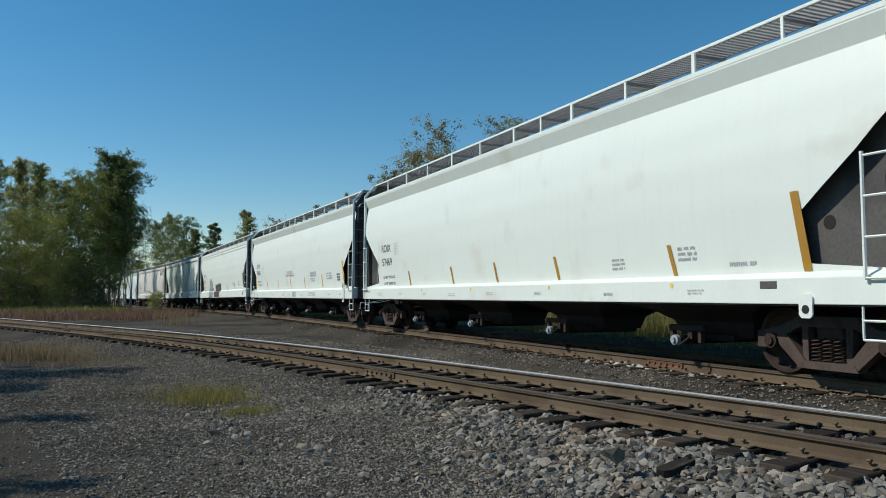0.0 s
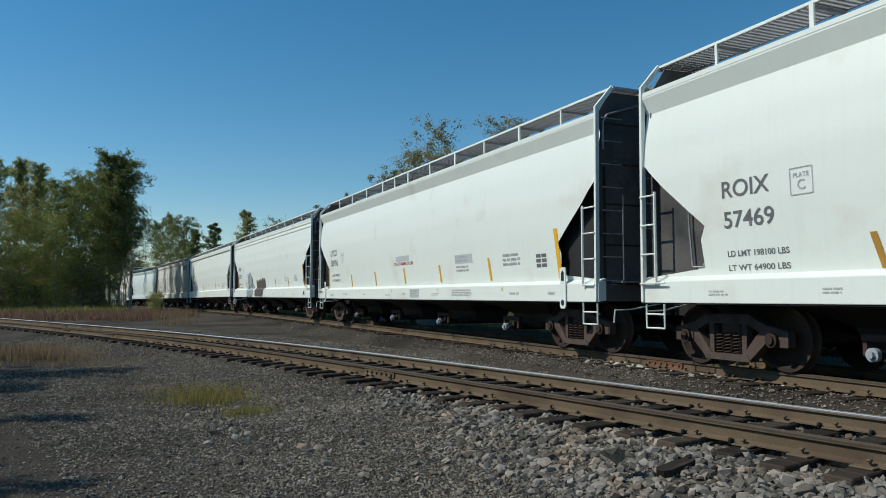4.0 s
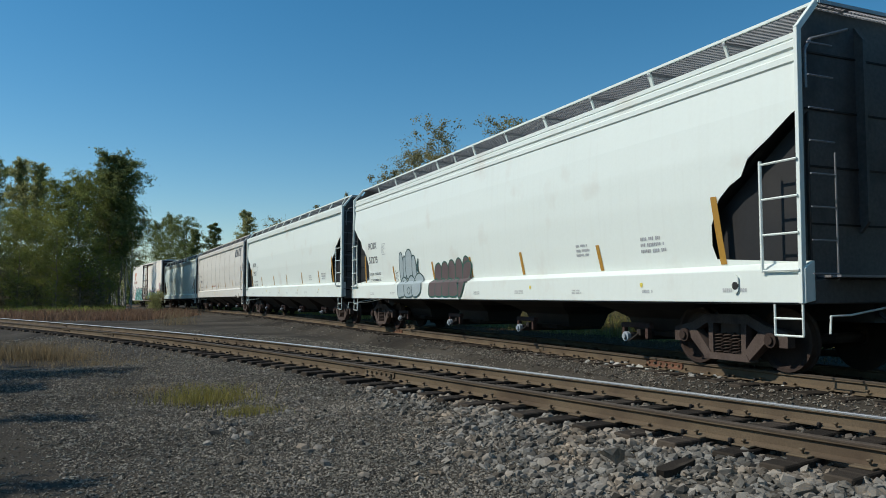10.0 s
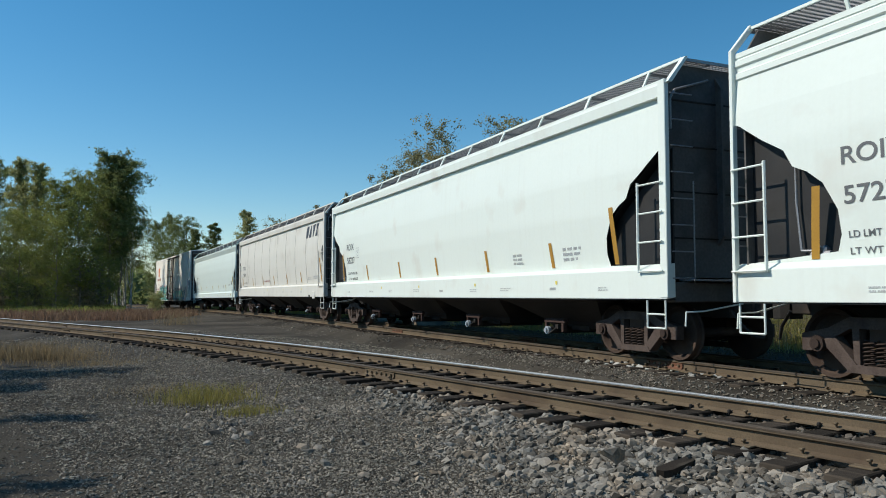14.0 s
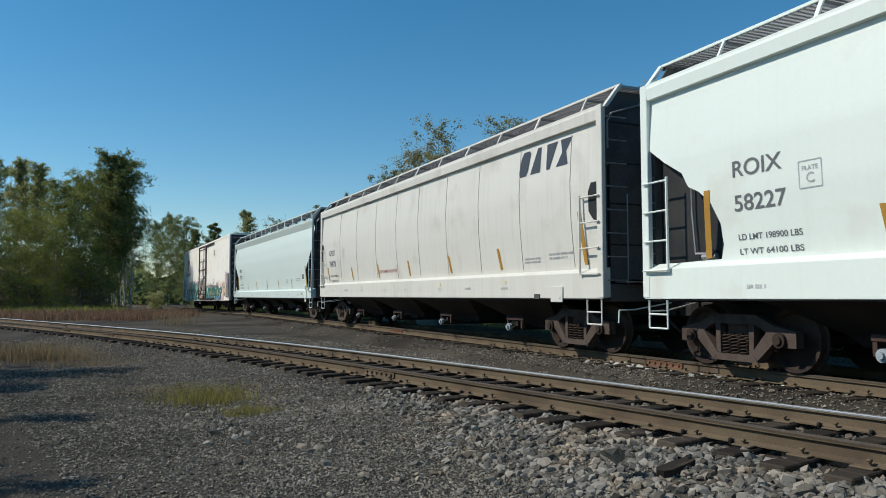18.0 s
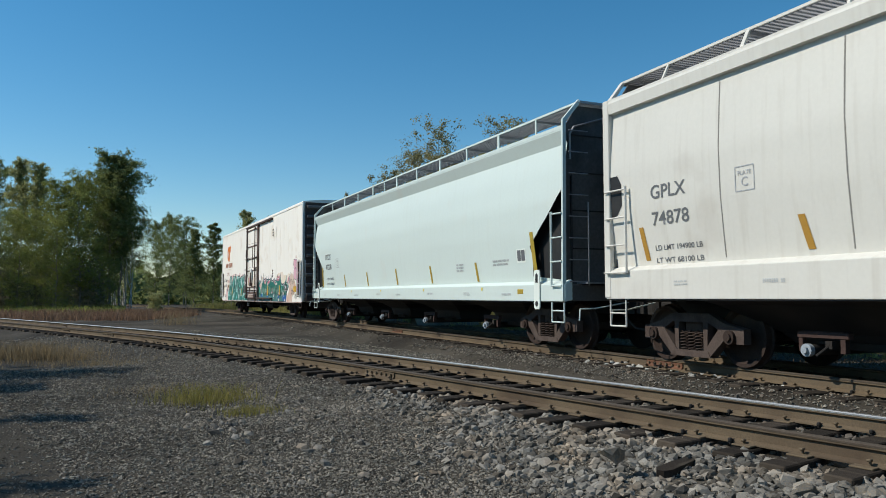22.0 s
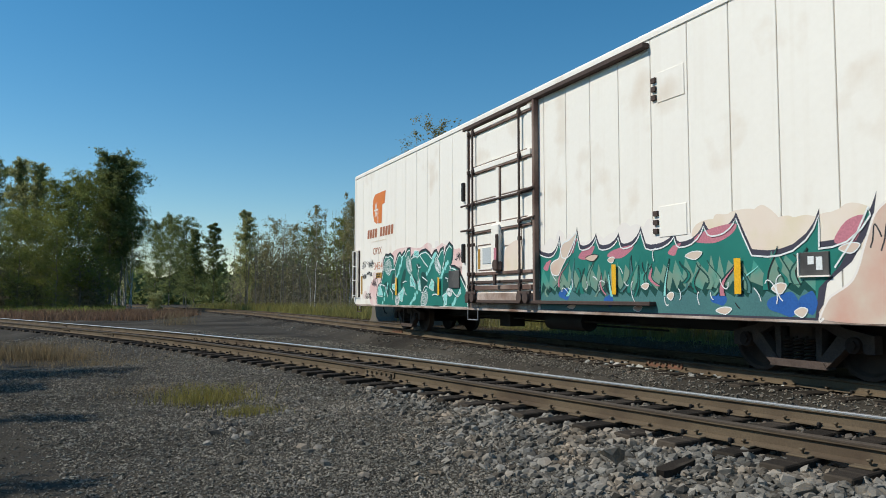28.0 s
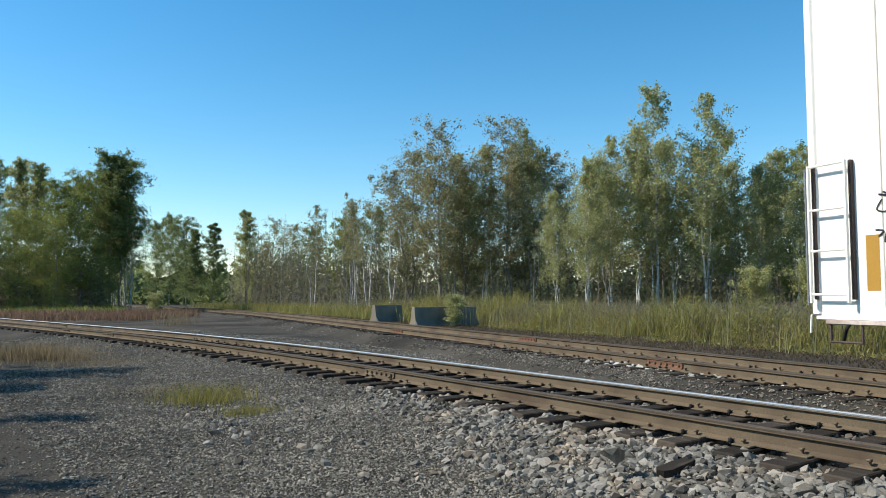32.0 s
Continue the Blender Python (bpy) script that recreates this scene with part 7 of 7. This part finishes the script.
for track, owner, k1, tie0 in ((NEAR, near_track, 58, -4), (FAR, far_track, 48, -8)):
    for k in range(6, k1):
        s = tie0 + k * 0.53
        for side in (0.7525, -0.7525):
            part("tie_plate", PLATE, RAIL_SIDE, owner, key="tie_plate", m=rail_m(track, s, side, -0.166))
            for e in (-1, 1):
                part("spike", SPIKE, RAIL_SIDE, owner, key="spike", m=rail_m(track, s + rnd.uniform(-0.06, 0.06), side + e * 0.085, -0.150 + rnd.uniform(0, 0.03)))
            if rnd.random() < 0.45:
                part("rail_anchor", ANCHOR, STEEL_DARK, owner, key="rail_anchor", m=rail_m(track, s + 0.16, side, -0.165))

# ---- stones ----
def stone_base(rng):
    t = 1.618
    v = np.array([(-1, t, 0), (1, t, 0), (-1, -t, 0), (1, -t, 0), (0, -1, t), (0, 1, t), (0, -1, -t), (0, 1, -t), (t, 0, -1), (t, 0, 1), (-t, 0, -1), (-t, 0, 1)]) / 1.9
    v = v * rng.uniform(0.5, 1.3, (12, 1)) * np.array((rng.uniform(0.8, 1.3), rng.uniform(0.7, 1.0), rng.uniform(0.45, 0.8)))
    return v


ICO = np.array([(0, 11, 5), (0, 5, 1), (0, 1, 7), (0, 7, 10), (0, 10, 11), (1, 5, 9), (5, 11, 4), (11, 10, 2), (10, 7, 6), (7, 1, 8),
                (3, 9, 4), (3, 4, 2), (3, 2, 6), (3, 6, 8), (3, 8, 9), (4, 9, 5), (2, 4, 11), (6, 2, 10), (8, 6, 7), (9, 8, 1)])


def along_near(n, s0, s1, w0, w1, rng):
    s, w = rng.uniform(s0, s1, n), rng.uniform(w0, w1, n)
    th = np.interp(s, NEAR.s, NEAR.th)
    return np.stack([np.interp(s, NEAR.s, NEAR.xy[:, 0]) - w * np.cos(th), np.interp(s, NEAR.s, NEAR.xy[:, 1]) - w * np.sin(th)], 1)


OCTA = np.array([(0, 2, 4), (2, 1, 4), (1, 3, 4), (3, 0, 4), (2, 0, 5), (1, 2, 5), (3, 1, 5), (0, 3, 5)])


def grit_base(rng):
    v = np.array([(1, 0, 0), (-1, 0, 0), (0, 1, 0), (0, -1, 0), (0, 0, 1), (0, 0, -1)], float)
    return (v + rng.normal(size=(6, 3)) * 0.22) * np.array((rng.uniform(0.9, 1.5), rng.uniform(0.6, 1.0), rng.uniform(0.45, 0.8)))


def stones(name, label, pts, r0, r1, material, seed, sink=0.35, fine=False):
    rng = np.random.default_rng(seed)
    bases = [grit_base(rng) if fine else stone_base(rng) for _ in range(24)]
    faces, k = (OCTA, 6) if fine else (ICO, 12)
    n = len(pts)
    r = r0 + (r1 - r0) * rng.beta(1.3, 2.6, n)
    z = ground_z(pts)
    b = np.stack(bases)[rng.integers(0, 24, n)]
    a = rng.uniform(0, 2 * math.pi, n)
    ca, sa = np.cos(a)[:, None], np.sin(a)[:, None]
    x, y = b[:, :, 0] * ca - b[:, :, 1] * sa, b[:, :, 0] * sa + b[:, :, 1] * ca
    v = np.stack([x, y, b[:, :, 2] + 0.3 * x * rng.normal(size=(n, 1))], 2) * r[:, None, None]
    v += np.column_stack([pts, z + r * (0.5 - sink)])[:, None, :]
    f = (faces[None] + np.arange(n)[:, None, None] * k).reshape(-1, 3)
    return tagged(new(name, array_mesh(name, v.reshape(-1, 3), f, material)), label, "stones", kind="stuff")


BALLAST_BROWN = island_vary(mat("brown_stained_ballast", (0.13, 0.112, 0.092), (0.065, 0.056, 0.048), 0.9, scale=4, fine=60, bump=0.3, dirt=(0.20, 0.15, 0.11), dirt_scale=2.0), 0.6)
GRIT = island_vary(mat("yard_grit", (0.205, 0.184, 0.150), (0.090, 0.081, 0.068), 0.95, scale=5, fine=50, bump=0.2, dirt=(0.24, 0.21, 0.17)), 0.6)
rng = np.random.default_rng(55)
sp = along_near(15000, 0.5, 13.5, 0.95, 4.6, rng)
sn, wn_ = NEAR.sample(sp)
keep = rng.uniform(0, 1, len(sp)) < np.clip((4.5 - np.clip(sn - 4, 0, 12) * 0.30 - wn_) * 0.8, 0.03, 1) 
stones("ballast", "angular grey ballast stones beside the near track", sp[keep], 0.022, 0.085, BALLAST, 61)
stones("ballast", "grey ballast stones between the near rails", along_near(6500, -1.0, 24, -1.5, 1.0, rng), 0.018, 0.052, BALLAST_BROWN, 62)
stones("ballast", "fine grey ballast along the near track", along_near(9000, 8.0, 34, 0.8, 3.2, rng), 0.012, 0.036, BALLAST, 63)
p = along_far(1500, 0, 20, 0.8, 2.3, rng, 0.4)
stones("ballast", "brown ballast stones beside the far track", p, 0.015, 0.05, BALLAST_BROWN, 64)
n = 320
u_, w_ = rng.normal(size=n) * 1.5, rng.normal(size=n) * 0.28
p = np.stack([4.1 - 0.42 * u_ + 0.9 * w_, 13.4 + 0.9 * u_ + 0.42 * w_], 1)
PALE_STONE = island_vary(mat("pale_limestone", (0.42, 0.40, 0.36), (0.28, 0.265, 0.235), 0.9, scale=4, fine=60, bump=0.3), 0.4)
stones("ballast", "pale stones spilt between the two tracks", p, 0.03, 0.085, PALE_STONE, 69, 0.1)
p = along_far(4500, 14, 60, -1.4, 2.8, rng, 0.3)
stones("ballast", "grey grit along the far track", p, 0.014, 0.045, GRIT, 65)
n = 90000
d = 4.2 + 15 * rng.beta(1.0, 2.0, n)
p = np.stack([d * (-0.66 + 0.96 * rng.beta(1.25, 1.1, n)), d], 1)
p = p[rng.uniform(size=len(p)) < np.clip(1.0 + (p[:, 0] / p[:, 1] + 0.22) * 2.2, 0.35, 1)]
stones("yard_gravel", "loose grey grit scattered over the yard", p, 0.005, 0.022, GRIT, 66, 0.2, True)
p = along_near(34000, 1.5, 22, 1.6, 6.0, rng)
stones("yard_gravel", "pale crushed gravel sloping down from the near track", p, 0.007, 0.027, GRIT, 68, 0.15, True)
p = along_near(17000, 3, 36, -4.5, -1.4, rng)
stones("yard_gravel", "loose grey grit between the tracks", p, 0.009, 0.032, GRIT, 67, 0.15, True)
# the stones nearest the camera, one by one, under the near track's ballast bed
bed = tagged(new("ballast_bed"), "heap of angular grey ballast stones at the tie ends", "ballast", kind="structure")
SM = []
rng2 = np.random.default_rng(71)
for k in range(14):
    gg = Geo()
    gg.add([tuple(q) for q in stone_base(rng2)], [tuple(q) for q in ICO])
    SM.append(gg.mesh("stone", BALLAST))
STONE_ONE = mat("single_ballast_stone", (0.225, 0.208, 0.180), (0.110, 0.102, 0.090), 0.9, scale=14, fine=90, bump=0.35, vary=0.5, dirt=(0.28, 0.22, 0.155), dirt_scale=5)
for me in SM:
    me.materials[0] = STONE_ONE
pts = along_near(290, 1.2, 6.5, 1.25, 2.9, rng2)
zz = ground_z(pts)
for k, (q, z) in enumerate(zip(pts, zz)):
    o = new("stone", SM[k % 14])
    o.parent = bed
    r = 0.045 + 0.06 * rng2.beta(1.4, 2.4)
    o.matrix_basis = pose(q[0], q[1], z + r * 0.35, rng2.uniform(-25, 25), rng2.uniform(-25, 25), rng2.uniform(0, 360)) @ Matrix.Diagonal((r, r, r, 1))
pale = tagged(new("pale_rock", SM[3]), "pale yellowish rock lying on a tie end", "rock")
pale.matrix_basis = pose(1.42, 6.42, -0.14, 0, 8, 30) @ Matrix.Diagonal((0.12, 0.11, 0.10, 1))
# a broken length of old tie lying in the ballast
chunk = Geo().plate([(-0.30, -0.05), (-0.22, -0.09), (0.10, -0.08), (0.31, -0.06), (0.27, 0.02), (0.33, 0.07), (0.05, 0.09), (-0.25, 0.08), (-0.33, 0.02)], "z", -0.05, 0.05)
scrap = tagged(new("broken_tie", chunk.mesh("broken_tie", TIE)), "splintered dark piece of timber tie among ballast stones", "timber scrap")
scrap.matrix_basis = pose(1.95, 6.45, on_ground(1.95, 6.45) + 0.035, 3, -4, 40) @ Matrix.Diagonal((0.75, 0.75, 0.6, 1))
# pale rocks scattered beside the far track
for x, y, sx, sy in ((-12.3, 50.0, 0.30, 0.2), (-8.3, 47.0, 0.24, 0.2), (-10.2, 48.0, 0.22, 0.18), (-1.6, 29.3, 0.13, 0.1), (-4.3, 31.0, 0.10, 0.1), (-6.6, 33.5, 0.12, 0.1), (-15.5, 52.5, 0.2, 0.16)):
    rock = tagged(new("pale_rock", SM[int(abs(x * 7)) % 14]), "pale weathered rock beside the far track", "rock", "rocks by the far track")
    rock.matrix_basis = pose(x, y, on_ground(x, y) + sy * 0.3, 6, 0, x * 50) @ Matrix.Diagonal((sx, sy, sy, 1))
# ---- motion ----
def car_pose(i, t):
    mid = joint_at(t) + MIDS[i]
    a, b = FAR.at(mid - 7.8), FAR.at(mid + 7.8)
    d = b - a
    return Matrix.Translation((a + b) / 2) @ d.to_track_quat("X", "Z").to_matrix().to_4x4()


def motions():
    """The cars roll along the far track; each wheelset turns with the way gone."""
    for i, car in enumerate(CARS):
        walk(car, [(k * 0.5, car_pose(i, k * 0.5)) for k in range(65)])
    rolled = [(k * 0.1, (joint_at(k * 0.1) - joint_at(0.0)) / WHEEL_R) for k in range(321)]
    for w in WHEELSETS:
        x = w.matrix_basis.translation.x
        walk(w, [(t, pose(x, 0, WHEEL_R, 0, math.degrees(a), 0)) for t, a in rolled])


motions()
